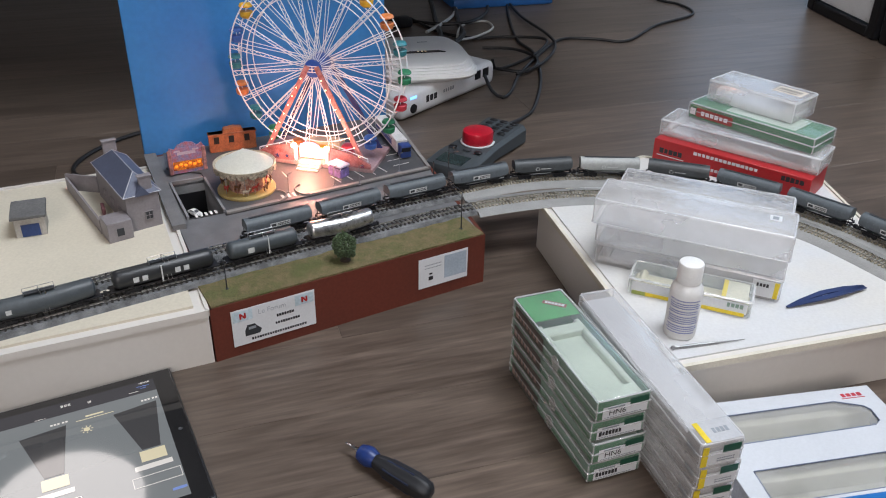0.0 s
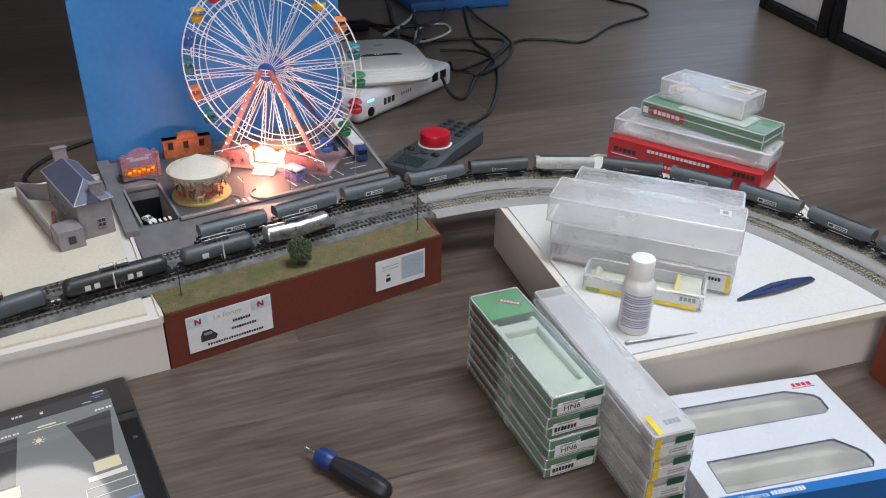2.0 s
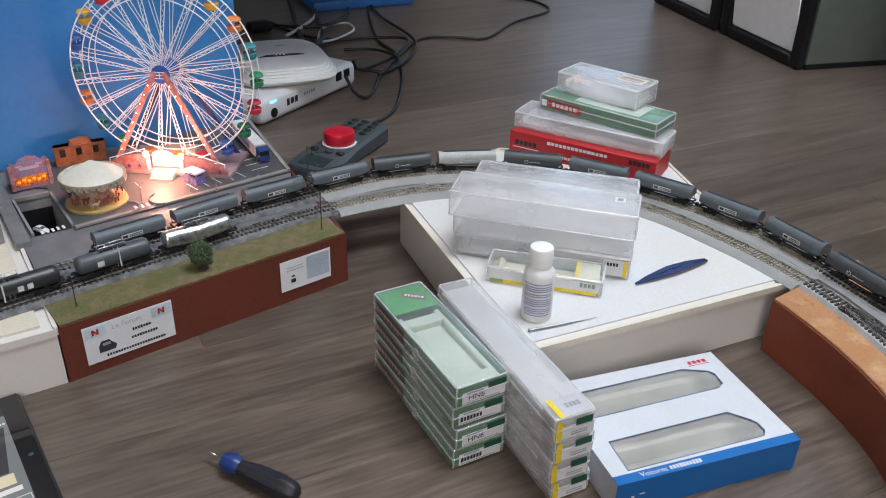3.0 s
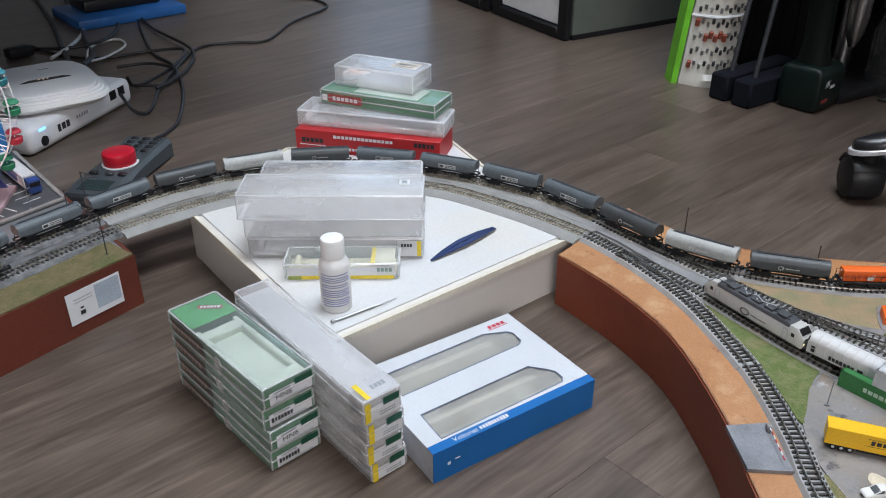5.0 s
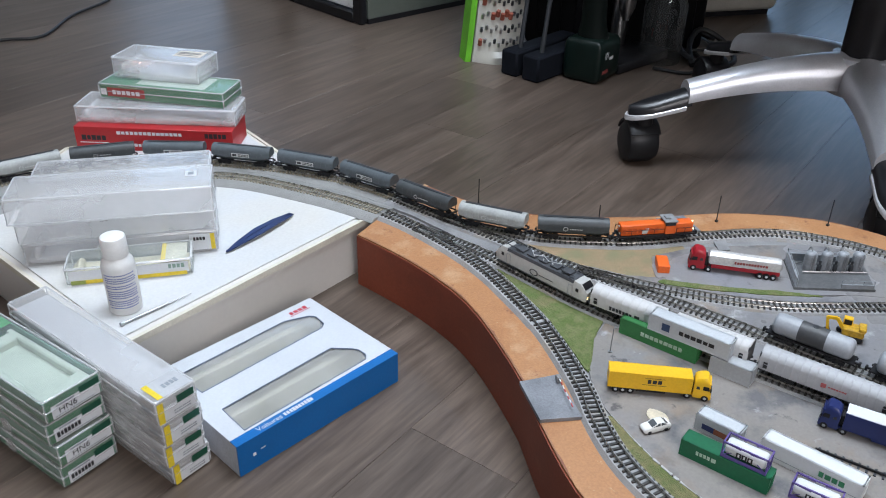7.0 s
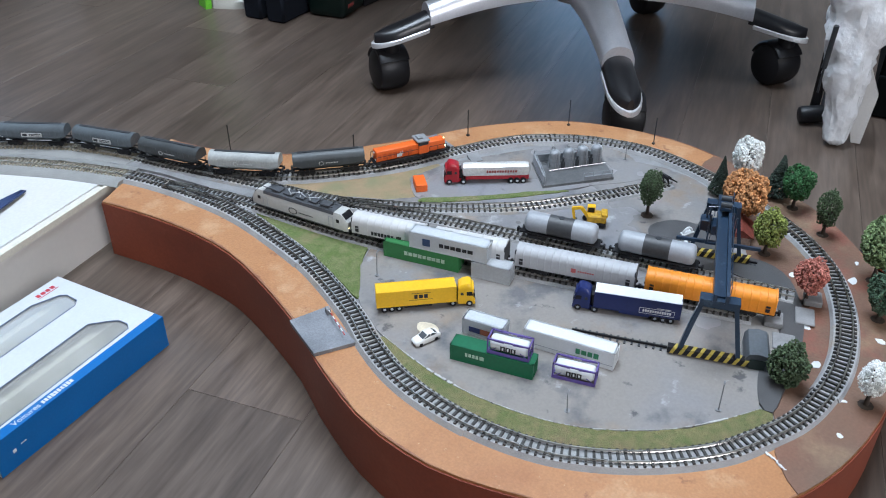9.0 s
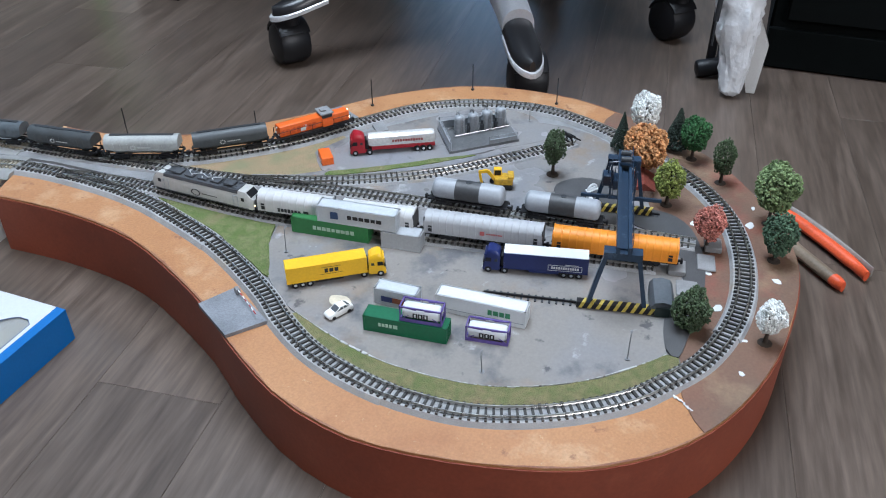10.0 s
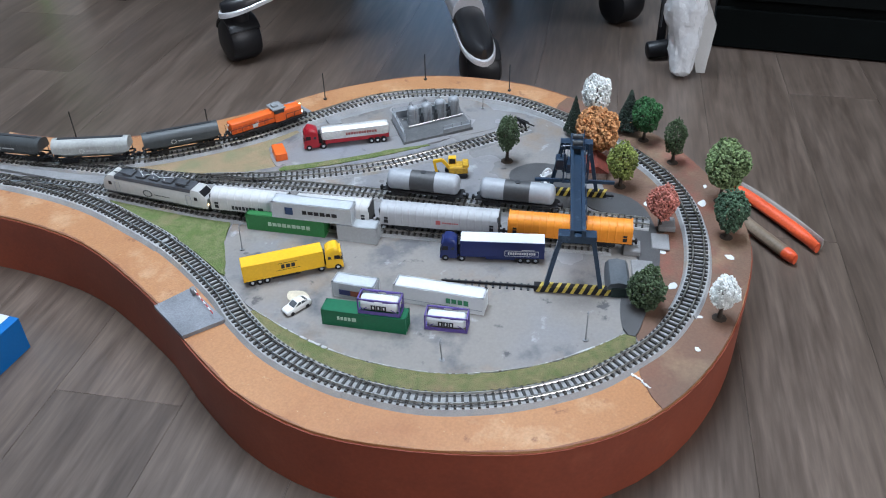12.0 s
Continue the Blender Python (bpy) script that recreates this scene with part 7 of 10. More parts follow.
bars([(-0.082, 0.0105, 0.040, 0.0012)], M_PAPER, rb, fr, "underline")
bars([(-0.005 + x, 0.0255, a_, b_) for x, _, a_, b_ in bar_row(15, 0.090, 0.0048, 0.12, seed=6)], M_PAPER, rb, fr, "brand_block")
bars([(0.085 + x, 0.0250, a_, b_) for x, _, a_, b_ in bar_row(5, 0.030, 0.0068, 0.1, seed=5)], M_INK, rb, fr, "brand_block")
z2 = H + 0.0327
clear_box(0.289, 1.089, z2, 0.220, 0.058, 0.0240, -35.5, "smoky clear box on the red carton", RG)
z3 = z2 + 0.0242
q = pose(0.327, 1.100, z3, 0, 0, -44)
gb = thing("loco_box", q @ Matrix.Translation((0.092, 0.030, 0)), "green carded clear locomotive box in a pile", "packing box", RG)
bm = bm_new()
box(bm, 0.180, 0.058, 0.0205, Matrix.Translation((0, 0, 0.0008)), 0.0008)
part("green_card", bm, M_CGREEN, gb)
shell("shell", 0.184, 0.062, 0.0222, gb, M_CLEAR)
bars([(-0.050, 0.011, 0.055, 0.0120)], M_BRED, gb, pose(0, -0.0312, 0, 90, 0, 0), "brand_patch")
bars([(-0.050 + x, 0.011, a_, b_) for x, _, a_, b_ in bar_row(6, 0.042, 0.0060)] + [(-0.083, 0.011, 0.008, 0.009)], M_PAPER, gb, pose(0, -0.0315, 0, 90, 0, 0), "brand_block")
bars([(0.010, 0.002, 0.10, 0.046)], M_FOAM, gb, pose(0, 0, 0.0214), "foam_window")
z4 = z3 + 0.0224
b = clear_box(0.352, 1.109, z4, 0.128, 0.062, 0.0300, -45, "small clear box with a barcode label on top", RG, M_CLEAR2)
bars([(0.036, 0.006, 0.040, 0.024)], mat("cream_barcode_label", (0.66, 0.60, 0.52), 0.6), b, pose(0, 0, 0.0302), "barcode_label")
bars([(0.036 + x, 0.008, a_ * 0.6, b_) for x, _, a_, b_ in bar_row(14, 0.032, 0.009)] + [(0.036, -0.001, 0.030, 0.0015)], M_DARK, b, pose(0, 0, 0.0305), "barcode")

# bottle, tweezers, needle tool
bo = thing("glue_bottle", pose(0.2375, 0.6505, H, 0, 0, -20) @ Matrix.Diagonal((0.97, 0.97, 0.92, 1)), "white plastic glue bottle with blue printed label", "bottle")
bm = bm_new()
lathe(bm, [(0.0145, 0), (0.0158, 0.0015), (0.0160, 0.006), (0.0160, 0.054), (0.0150, 0.0590), (0.0122, 0.0630), (0.0108, 0.0650), (0.0108, 0.067)], None, 32)
part("bottle_body", bm, M_WHITE, bo)
bm = bm_new()
n = 28
lathe(bm, [(0.0118, 0.0655), (0.0121, 0.0665), (0.0121, 0.0850), (0.0114, 0.0867), (0.0095, 0.0873)], None, n)
cap = part("cap", bm, mat("white_cap", (0.75, 0.75, 0.74), 0.4, var=0.03), bo)
M_LBLUE = mat("violet_blue_print", (0.16, 0.20, 0.46), 0.5)
bm = bm_new()
for j, z in enumerate([0.0095, 0.0125, 0.0150, 0.0175, 0.0215, 0.0240, 0.0265, 0.0290, 0.0330, 0.0355, 0.0395, 0.0420, 0.0445, 0.0480]):
    rnd = random.Random(j)
    a = -2.5 + rnd.uniform(0, 0.15)
    while a < -0.55:
        da = rnd.uniform(0.05, 0.16)
        r0, r1 = 0.0161, 0.01622
        pts = [(math.cos(a), math.sin(a)), (math.cos(a + da), math.sin(a + da))]
        v = [bm.verts.new((px * r1, py * r1, zz)) for zz in (z, z + 0.0013) for px, py in pts]
        bm.faces.new((v[0], v[1], v[3], v[2]))
        a += da + 0.022
part("label_print", bm, M_LBLUE, bo)
tw = thing("tweezers", pose(0.357, 0.701, H + 0.0008, 0, 0, 24.9), "dark blue metal tweezers lying on the board", "tweezers")
for sg in (-1, 1):
    bm = bm_new()
    loft(bm, [[(x, sg * y - w_, z - 0.0006), (x, sg * y + w_, z - 0.0006), (x, sg * y + w_, z + 0.0008), (x, sg * y - w_, z + 0.0008)] for x, y, w_, z in ((0.0, 0.0006, 0.0006, 0.0010), (0.020, 0.0022, 0.0022, 0.003), (0.050, 0.0042, 0.0032, 0.0045), (0.080, 0.0030, 0.0032, 0.004), (0.105, 0.0004, 0.0026, 0.0022))])
    part("arm", bm, mat("navy_coated_steel", (0.012, 0.028, 0.11), 0.35), tw)
nt = thing("needle_tool", pose(0.227, 0.622, H + 0.0016, 0, 0, 14.8), "slim steel needle tool with a knurled grip", "hobby tool")
bm = bm_new()
rod(bm, (0, 0, 0), (0.046, 0, 0), 0.0016, 12)
for k in range(8):
    rod(bm, (0.006 + k * 0.003, 0, 0), (0.0075 + k * 0.003, 0, 0), 0.0019, 12)
ball(bm, 0.0024, pose(-0.001, 0, 0.0004), 2)
part("grip", bm, M_STEEL, nt)
bm = bm_new()
cyl(bm, 0.0011, 0.028, pose(0.046, 0, 0, 0, 90, 0), 10, r2=0.0002)
part("needle", bm, M_STEEL, nt)

# notices on the brown front
for s0, s1, z0, z1, kind_ in ((0.020, 0.112, 0.012, 0.056, 0), (0.240, 0.306, 0.016, 0.055, 1)):
    p = A0 + U * ((s0 + s1) / 2)
    q = Matrix.Translation((p.x, p.y, (z0 + z1) / 2)) @ pose(0, 0, 0, 90, 0, math.degrees(math.atan2(U.y, U.x))) @ Matrix.Translation((0, 0, 0.0005))
    no = thing("paper_notice", q, "white paper notice with a small car picture" if kind_ == 0 else "white paper notice with a pale blue-grey square", "notice", "notices on the module front")
    w_, h_ = s1 - s0, z1 - z0
    bars([(0, 0, w_, h_)], M_PAPER, no, pose(0, 0, 0), "paper", 0.0004)
    up = pose(0, 0, 0.0005)
    if kind_ == 0:
        M_PALEB = mat("pale_blue_badge", (0.50, 0.62, 0.68), 0.6)
        for sx in (-1, 1):
            bars([(sx * (w_ * 0.5 - 0.012), h_ * 0.5 - 0.008, 0.021, 0.0125)], M_PALEB, no, up, "badge")
            bm = bm_new()
            for x0, x1 in ((-0.0035, -0.0015), (0.0015, 0.0035)):
                box(bm, 0.0018, 0.0065, 0.0003, Matrix.Translation((x0 + 0.001 if x0 < 0 else x0 + 0.001, 0, 0)))
            bar(bm, (-0.0025, 0.003, 0.0001), (0.0025, -0.003, 0.0001), 0.0018, 0.0003)
            part("monogram", bm, M_RED, no, m=pose(sx * (w_ * 0.5 - 0.012), h_ * 0.5 - 0.008, 0.0009))
        words("Le Forum", 0.0085, mat("grey_outline_print", (0.42, 0.46, 0.50), 0.6), no, pose(-0.002, h_ * 0.5 - 0.0085, 0.0006), "lettering", 0.030)
        bars([(0.012 + x, 0.003, a_, b_) for x, _, a_, b_ in bar_row(7, 0.020, 0.0036)] + [(0.014 + x, -0.006, a_, b_) for x, _, a_, b_ in bar_row(10, 0.028, 0.0034, seed=4)] + [(0.004 + x, -h_ * 0.5 + 0.005, a_, b_) for x, _, a_, b_ in bar_row(22, 0.062, 0.0030, seed=8)], M_INK, no, up)
        bm = bm_new()
        prism(bm, [(-0.009, -0.006), (0.007, -0.006), (0.009, -0.001), (0.005, 0.003), (0.002, 0.007), (-0.006, 0.007), (-0.009, 0.001)], 0, 0.0003)
        part("picture", bm, M_DARK, no, m=pose(-w_ * 0.5 + 0.022, -0.006, 0.0005))
        bars([(0, 0.003, 0.008, 0.003)], M_GREYINK, no, pose(-w_ * 0.5 + 0.021, -0.006, 0.0009), "picture_window")
    else:
        bars([(0.016, 0.002, 0.030, 0.030)], mat("grey_blue_square", (0.36, 0.43, 0.50), 0.6, var=0.08), no, up, "printed_square")
        bars([(-0.017, -0.008, 0.006, 0.005), (-0.017, -0.002, 0.004, 0.002)], M_INK, no, up, "symbol")
        bars([(-0.014 + x, y0, a_, b_) for y0 in (0.010, 0.006) for x, _, a_, b_ in bar_row(12, 0.022, 0.0012)], M_GREYINK, no, up)


# ---- container yard ----
YZ = H + 0.0019
CG = "yard containers"


def container(x0, y0, x1, y1, z, body, label, h=0.0165, w=0.0153, mark=None, marks_m=None, length=None):
    """Corrugated container from its front lower left corner towards its front lower right."""
    d = Vector((x1 - x0, y1 - y0, 0))
    ln = length or d.length
    c = thing("container", pose(x0, y0, z, 0, 0, math.degrees(math.atan2(d.y, d.x))) @ Matrix.Translation((ln / 2, w / 2, 0)), label, "model container", CG)
    bm = bm_new()
    n = int(ln / 0.0028)
    front = [(-ln / 2 + 0.001 + (ln - 0.002) * k / (2 * n), -w / 2 + (0.0004 if k % 2 else 0.0)) for k in range(2 * n + 1)]
    back = [(x, -y) for x, y in front[::-1]]
    prism(bm, front + back, 0.0008, h - 0.0006)
    part("corrugated_wall", bm, body, c)
    bm = bm_new()
    for sx in (-1, 1):
        for sy in (-1, 1):
            box(bm, 0.0016, 0.0016, h, Matrix.Translation((sx * (ln / 2 - 0.0008), sy * (w / 2 - 0.0008), 0)))
    for sy in (-1, 1):
        for z_ in (0, h - 0.0012):
            box(bm, ln, 0.0013, 0.0012, Matrix.Translation((0, sy * (w / 2 - 0.0006), z_)))
    for sx in (-1, 1):
        for z_ in (0, h - 0.0012):
            box(bm, 0.0013, w, 0.0012, Matrix.Translation((sx * (ln / 2 - 0.0006), 0, z_)))
    part("corner_frame", bm, body, c)
    bm = bm_new()
    box(bm, ln - 0.001, w - 0.001, 0.0008, Matrix.Translation((0, 0, h - 0.0008)))
    part("roof", bm, body, c)
    bm = bm_new()
    for y in (-0.004, -0.0015, 0.0015, 0.004):
        rod(bm, (ln / 2 + 0.0002, y, 0.001), (ln / 2 + 0.0002, y, h - 0.001), 0.0003)
    part("door_bars", bm, body, c)
    if mark:
        for spec, mm in mark:
            bars(spec, mm, c, pose(0, -w / 2 - 0.0001, 0, 90, 0, 0))
    return c


M_CEVG = mat("green_container_paint", (0.035, 0.19, 0.055), 0.45, var=0.08)
M_CCNC = mat("deep_green_container", (0.008, 0.13, 0.055), 0.4, var=0.08)
M_CGRY = mat("grey_container_paint", (0.40, 0.42, 0.44), 0.45, var=0.06)
M_CLGR = mat("pale_grey_container", (0.50, 0.53, 0.56), 0.45, var=0.05)
M_PGREEN = mat("pale_green_mark", (0.45, 0.62, 0.48), 0.5)
container(0.6195, 0.3685, 0.6440, 0.2975, YZ, M_CEVG, "green corrugated container with pale letter blocks", length=0.0762, mark=[([(0.004 + x, 0.0085, a, b) for x, _, a, b in bar_row(9, 0.042, 0.0042, 0.12)], M_PGREEN)])
container(0.6475, 0.2840, 0.6605, 0.2455, YZ, M_CGRY, "plain grey half-length container", length=0.0370)
container(0.6285, 0.3430, 0.6525, 0.2740, YZ + 0.0167, M_CLGR, "pale grey container with a star square, stacked on two others", length=0.0762,
          mark=[([(-0.021, 0.0085, 0.0075, 0.0075)], mat("navy_star_square", (0.03, 0.06, 0.14), 0.5)), ([(0.008 + x, 0.0085, a, b) for x, _, a, b in bar_row(6, 0.034, 0.0042, 0.1)], M_INK)])
container(0.5480, 0.2235, 0.5710, 0.1590, YZ, M_CCNC, "dark green corrugated container with pale letter blocks", length=0.0690, h=0.0152, w=0.0145, mark=[([(-0.016 + x, 0.0085, a, b) for x, _, a, b in bar_row(4, 0.012, 0.0036, 0.2)] + [(-0.0075, 0.0085, 0.0036, 0.0036)], M_PGREEN)])
container(0.6010, 0.1905, 0.6225, 0.1160, YZ, M_PAPER, "white corrugated container with green letter blocks", length=0.0762, mark=[([(0.016 + x, 0.0095, a, b) for x, _, a, b in bar_row(4, 0.020, 0.0052, 0.12)], mat("cnc_green", (0.05, 0.25, 0.12), 0.5)), ([(0, 0.0042, 0.074, 0.0005)], M_GREYINK)])
container(0.5800, 0.2380, 0.5900, 0.2025, YZ, M_CLGR, "pale grey half-length container with a blue and rust panel", length=0.0370, h=0.0155, w=0.0145, mark=[([(-0.007, 0.0065, 0.010, 0.0052)], M_NAVY), ([(0.005, 0.0065, 0.014, 0.0052)], mat("rust_panel", (0.35, 0.10, 0.04), 0.5))])


def tank_container(x0, y0, rz, z, label):
    c = thing("tank_container", pose(x0, y0, z, 0, 0, rz) @ Matrix.Scale(0.89, 4), label, "model container", CG)
    ln, w, h = 0.0385, 0.0153, 0.0162
    M_VIO = M_VIOLET
    bm = bm_new()
    for sx in (-1, 1):
        for sy in (-1, 1):
            box(bm, 0.0012, 0.0012, h, Matrix.Translation((sx * (ln / 2 - 0.0006), sy * (w / 2 - 0.0006), 0)))
        for z_ in (0, h - 0.0012):
            box(bm, 0.0012, w, 0.0012, Matrix.Translation((sx * (ln / 2 - 0.0006), 0, z_)))
        for sy in (-1, 1):
            rod(bm, (sx * ln / 2 * 0.97, sy * w / 2 * 0.9, 0.001), (sx * ln * 0.28, sy * w / 2 * 0.9, h * 0.45), 0.0005)
            rod(bm, (sx * ln / 2 * 0.97, sy * w / 2 * 0.9, h - 0.001), (sx * ln * 0.10, sy * w / 2 * 0.9, h * 0.86), 0.0005)
    for sy in (-1, 1):
        for z_ in (0, h - 0.0012):
            box(bm, ln, 0.0012, 0.0012, Matrix.Translation((0, sy * (w / 2 - 0.0006), z_)))
    for sy in (-1, 1):
        box(bm, ln, 0.0004, 0.0022, Matrix.Translation((0, sy * (w / 2 - 0.0003), 0.0012)))
    part("frame", bm, M_VIO, c)
    bm = bm_new()
    loft(bm, [tank_ring(0.0073 * k, 0.0084, x, 20) for x, k in ((-0.0178, 0.3), (-0.0168, 0.85), (-0.015, 1), (0.015, 1), (0.0168, 0.85), (0.0178, 0.3))])
    part("tank", bm, M_PAPER, c)
    bars([(x, 0.0080, 0.0042, 0.0050) for x in (-0.0048, 0.0, 0.0048)], M_INK, c, pose(0, -0.0075, 0, 90, 0, 0))
    bars([(x, 0.0080, 0.0014, 0.0030) for x in (-0.0048, 0.0, 0.0048)], M_PAPER, c, pose(0, -0.0077, 0, 90, 0, 0), "letter_gap")


M_VIOLET = mat("violet_frame", (0.12, 0.08, 0.30), 0.45)
a_cnc = math.degrees(math.atan2(0.1560 - 0.2235, 0.5725 - 0.5475))
tank_container(0.5715, 0.1815, a_cnc, YZ + 0.0154, "white tank container in a violet frame stacked on a green one")
tank_container(0.5965, 0.1360, a_cnc + 1, YZ, "white tank container in a violet frame on the yard")


def lorry(x0, y0, x1, y1, cab, trailer, roofm, label, mark=None, tank=False, flip=False, tilt=0.0, L=None, k=1.0):
    """Articulated lorry: trailer rear at x0, y0, cab front at x1, y1."""
    d = Vector((x1 - x0, y1 - y0, 0))
    ln = L or d.length
    t = thing("model_lorry", pose(x0, y0, YZ, 0, 0, math.degrees(math.atan2(d.y, d.x))) @ Matrix.Scale(k, 4), label, "model truck", "yard lorries")
    W = 0.0155
    tl = ln * 0.80
    if tank:
        bm = bm_new()
        loft(bm, [[(x, y * k, 0.0145 + (z - 0.0145) * k) for y, z in ((-0.0072, 0.0145), (-0.0062, 0.0195), (-0.0025, 0.0222), (0.0025, 0.0222), (0.0062, 0.0195), (0.0072, 0.0145), (0.006, 0.0095), (-0.006, 0.0095))] for x, k in ((0.0, 0.5), (0.002, 0.93), (0.005, 1), (tl - 0.005, 1), (tl - 0.002, 0.93), (tl, 0.5))])
        part("tank", bm, trailer, t)
        bm = bm_new()
        box(bm, tl * 0.92, 0.012, 0.0045, Matrix.Translation((tl * 0.48, 0, 0.0048)), 0.0004)
        part("chassis", bm, cab, t)
    else:
        bm = bm_new()
        box(bm, tl, W, 0.0170, Matrix.Translation((tl / 2, 0, 0.0062)), 0.0005)
        part("trailer_box", bm, trailer, t)
        if roofm:
            bm = bm_new()
            box(bm, tl - 0.0004, W - 0.0004, 0.0006, Matrix.Translation((tl / 2, 0, 0.0231)))
            part("trailer_roof", bm, roofm, t)
        bm = bm_new()
        box(bm, tl * 0.95, 0.0095, 0.0020, Matrix.Translation((tl * 0.49, 0, 0.0042)))
        for sy in (-1, 1):
            box(bm, tl * 0.35, 0.0008, 0.0030, Matrix.Translation((tl * 0.52, sy * 0.0068, 0.0032)))
        part("chassis", bm, M_BLACK if roofm is None else trailer, t)
    ct = part("tractor", (lambda b: (box(b, 0.024, 0.012, 0.0018, Matrix.Translation((ln - 0.013, 0, 0.0036))), b)[-1])(bm_new()), cab, t, m=pose(ln - 0.016, 0, 0, 0, 0, tilt) @ Matrix.Translation((-(ln - 0.016), 0, 0)))
    bm = bm_new()
    rings = [(-0.0048, 0.0034, 0.0200), (-0.0044, 0.0030, 0.0212), (-0.0010, 0.0030, 0.0236), (0.0040, 0.0030, 0.0250), (0.0066, 0.0030, 0.0242), (0.0084, 0.0028, 0.0212), (0.0098, 0.0028, 0.0160), (0.0106, 0.0028, 0.0112), (0.0109, 0.0030, 0.0060), (0.0106, 0.0034, 0.0040)]
    loft(bm, [[(ln - 0.0115 + x, -W / 2, lo), (ln - 0.0115 + x, -W / 2, hi * 0.82), (ln - 0.0115 + x, -W / 2 * 0.95, hi * 0.93), (ln - 0.0115 + x, -W / 2 * 0.78, hi), (ln - 0.0115 + x, W / 2 * 0.78, hi), (ln - 0.0115 + x, W / 2 * 0.95, hi * 0.93), (ln - 0.0115 + x, W / 2, hi * 0.82), (ln - 0.0115 + x, W / 2, lo)] for x, lo, hi in rings])
    part("cab", bm, cab, ct)
    bm = bm_new()
    box(bm, 0.0008, W * 0.88, 0.0056, pose(ln - 0.0016, 0, 0.0128, 0, -16, 0), 0.0003)
    part("windscreen", bm, M_BLACK, ct)
    bm = bm_new()
    box(bm, 0.0016, W * 0.94, 0.0012, pose(ln - 0.0022, 0, 0.0186, 0, -10, 0), 0.0003)
    part("sun_visor", bm, cab, ct)
    bm = bm_new()
    for z in (0.0078, 0.0092, 0.0106):
        box(bm, 0.0006, W * 0.62, 0.0008, Matrix.Translation((ln - 0.0006, 0, z)))
    part("grille", bm, M_BLACK, ct)
    bm = bm_new()
    box(bm, 0.0020, W * 1.02, 0.0034, Matrix.Translation((ln - 0.0012, 0, 0.0026)), 0.0006)
    part("bumper", bm, cab, ct)
    bm = bm_new()
    box(bm, 0.0040, 0.0090, 0.0120, Matrix.Translation((ln - 0.0186, 0, 0.0055)), 0.0006)
    part("engine_gap", bm, M_BLACK, ct)
    for sy in (-1, 1):
        bm = bm_new()
        prism(bm, [(-0.0030, 0), (0.0030, 0), (0.0018, 0.0042), (-0.0030, 0.0042)], -0.0002, 0.0002, pose(ln - 0.0052, sy * (W / 2 + 0.0001), 0.0126, 90, 0, 0))
        part("side_window", bm, M_BLACK, ct)
        bm = bm_new()
        prism(bm, [(-0.0016, 0), (0.0016, 0), (0.0010, 0.0026), (-0.0012, 0.0030)], -0.0002, 0.0002, pose(ln - 0.0125, sy * (W / 2 + 0.0001), 0.0130, 90, 0, 0))
        part("sleeper_window", bm, M_DARK, ct)
        bm = bm_new()
        box(bm, 0.0010, 0.0018, 0.0038, Matrix.Translation((ln - 0.0015, sy * (W / 2 + 0.0012), 0.0125)), 0.0003)
        part("mirror", bm, M_BLACK, ct)
        bm = bm_new()
        box(bm, 0.0008, 0.0022, 0.0014, Matrix.Translation((ln - 0.0003, sy * W * 0.36, 0.0040)), 0.0003)
        part("headlight", bm, M_MARK, ct)
        if not tank:
            bm = bm_new()
            box(bm, tl, 0.0004, 0.0008, Matrix.Translation((tl / 2, sy * (W / 2 + 0.0001), 0.0224)))
            box(bm, tl, 0.0004, 0.0009, Matrix.Translation((tl / 2, sy * (W / 2 + 0.0001), 0.0060)))
            for x in (0.0006, tl - 0.0006):
                box(bm, 0.0010, 0.0004, 0.0160, Matrix.Translation((x, sy * (W / 2 + 0.0001), 0.0066)))
            part("edge_rail", bm, trailer, t)
    for x, par in ((tl * 0.10, t), (tl * 0.19, t), (tl * 0.28, t), (ln - 0.021, ct), (ln - 0.0055, ct)):
        for sy in (-1, 1):
            bm = bm_new()
            cyl(bm, 0.0034, 0.0026, pose(x, sy * (W / 2 - 0.0012) + 0.0013, 0.0034, 90, 0, 0), 18, bev=0.0004)
            wl = part("tyre", bm, M_BLACK, par)
            bm = bm_new()
            cyl(bm, 0.0015, 0.0029, pose(x, sy * (W / 2 - 0.0012) + 0.00145, 0.0034, 90, 0, 0), 12, bev=0.0003)
            part("rim", bm, M_CLGR if trailer is not M_NAVYT else M_GREYINK, wl)
    if mark:
        for spec, mm in mark:
            for sy in (-1, 1):
                bars(spec, mm, t, pose(tl / 2, sy * (W / 2 + 0.0001 if not tank else 0.0073), 0, 90, 0, 0 if sy < 0 else 180))
    return t


M_YTRUCK = mat("golden_yellow_paint", (0.80, 0.47, 0.012), 0.35, var=0.05)
M_NAVYT = mat("navy_truck_paint", (0.012, 0.022, 0.11), 0.35, var=0.06)
M_RTRUCK = mat("dark_red_truck_paint", (0.34, 0.012, 0.022), 0.35, var=0.06)
lorry(0.5560, 0.3150, 0.6225, 0.2585, M_YTRUCK, M_YTRUCK, None, "golden yellow articulated lorry with black letter blocks", [([(0.004 + x, 0.0155, a, b) for x, _, a, b in bar_row(3, 0.014, 0.0046, 0.16)] + [(0.004, 0.0118, 0.022, 0.0003), (0.004, 0.0193, 0.018, 0.0003)], M_INK)], tilt=-8, L=0.094, k=0.925)
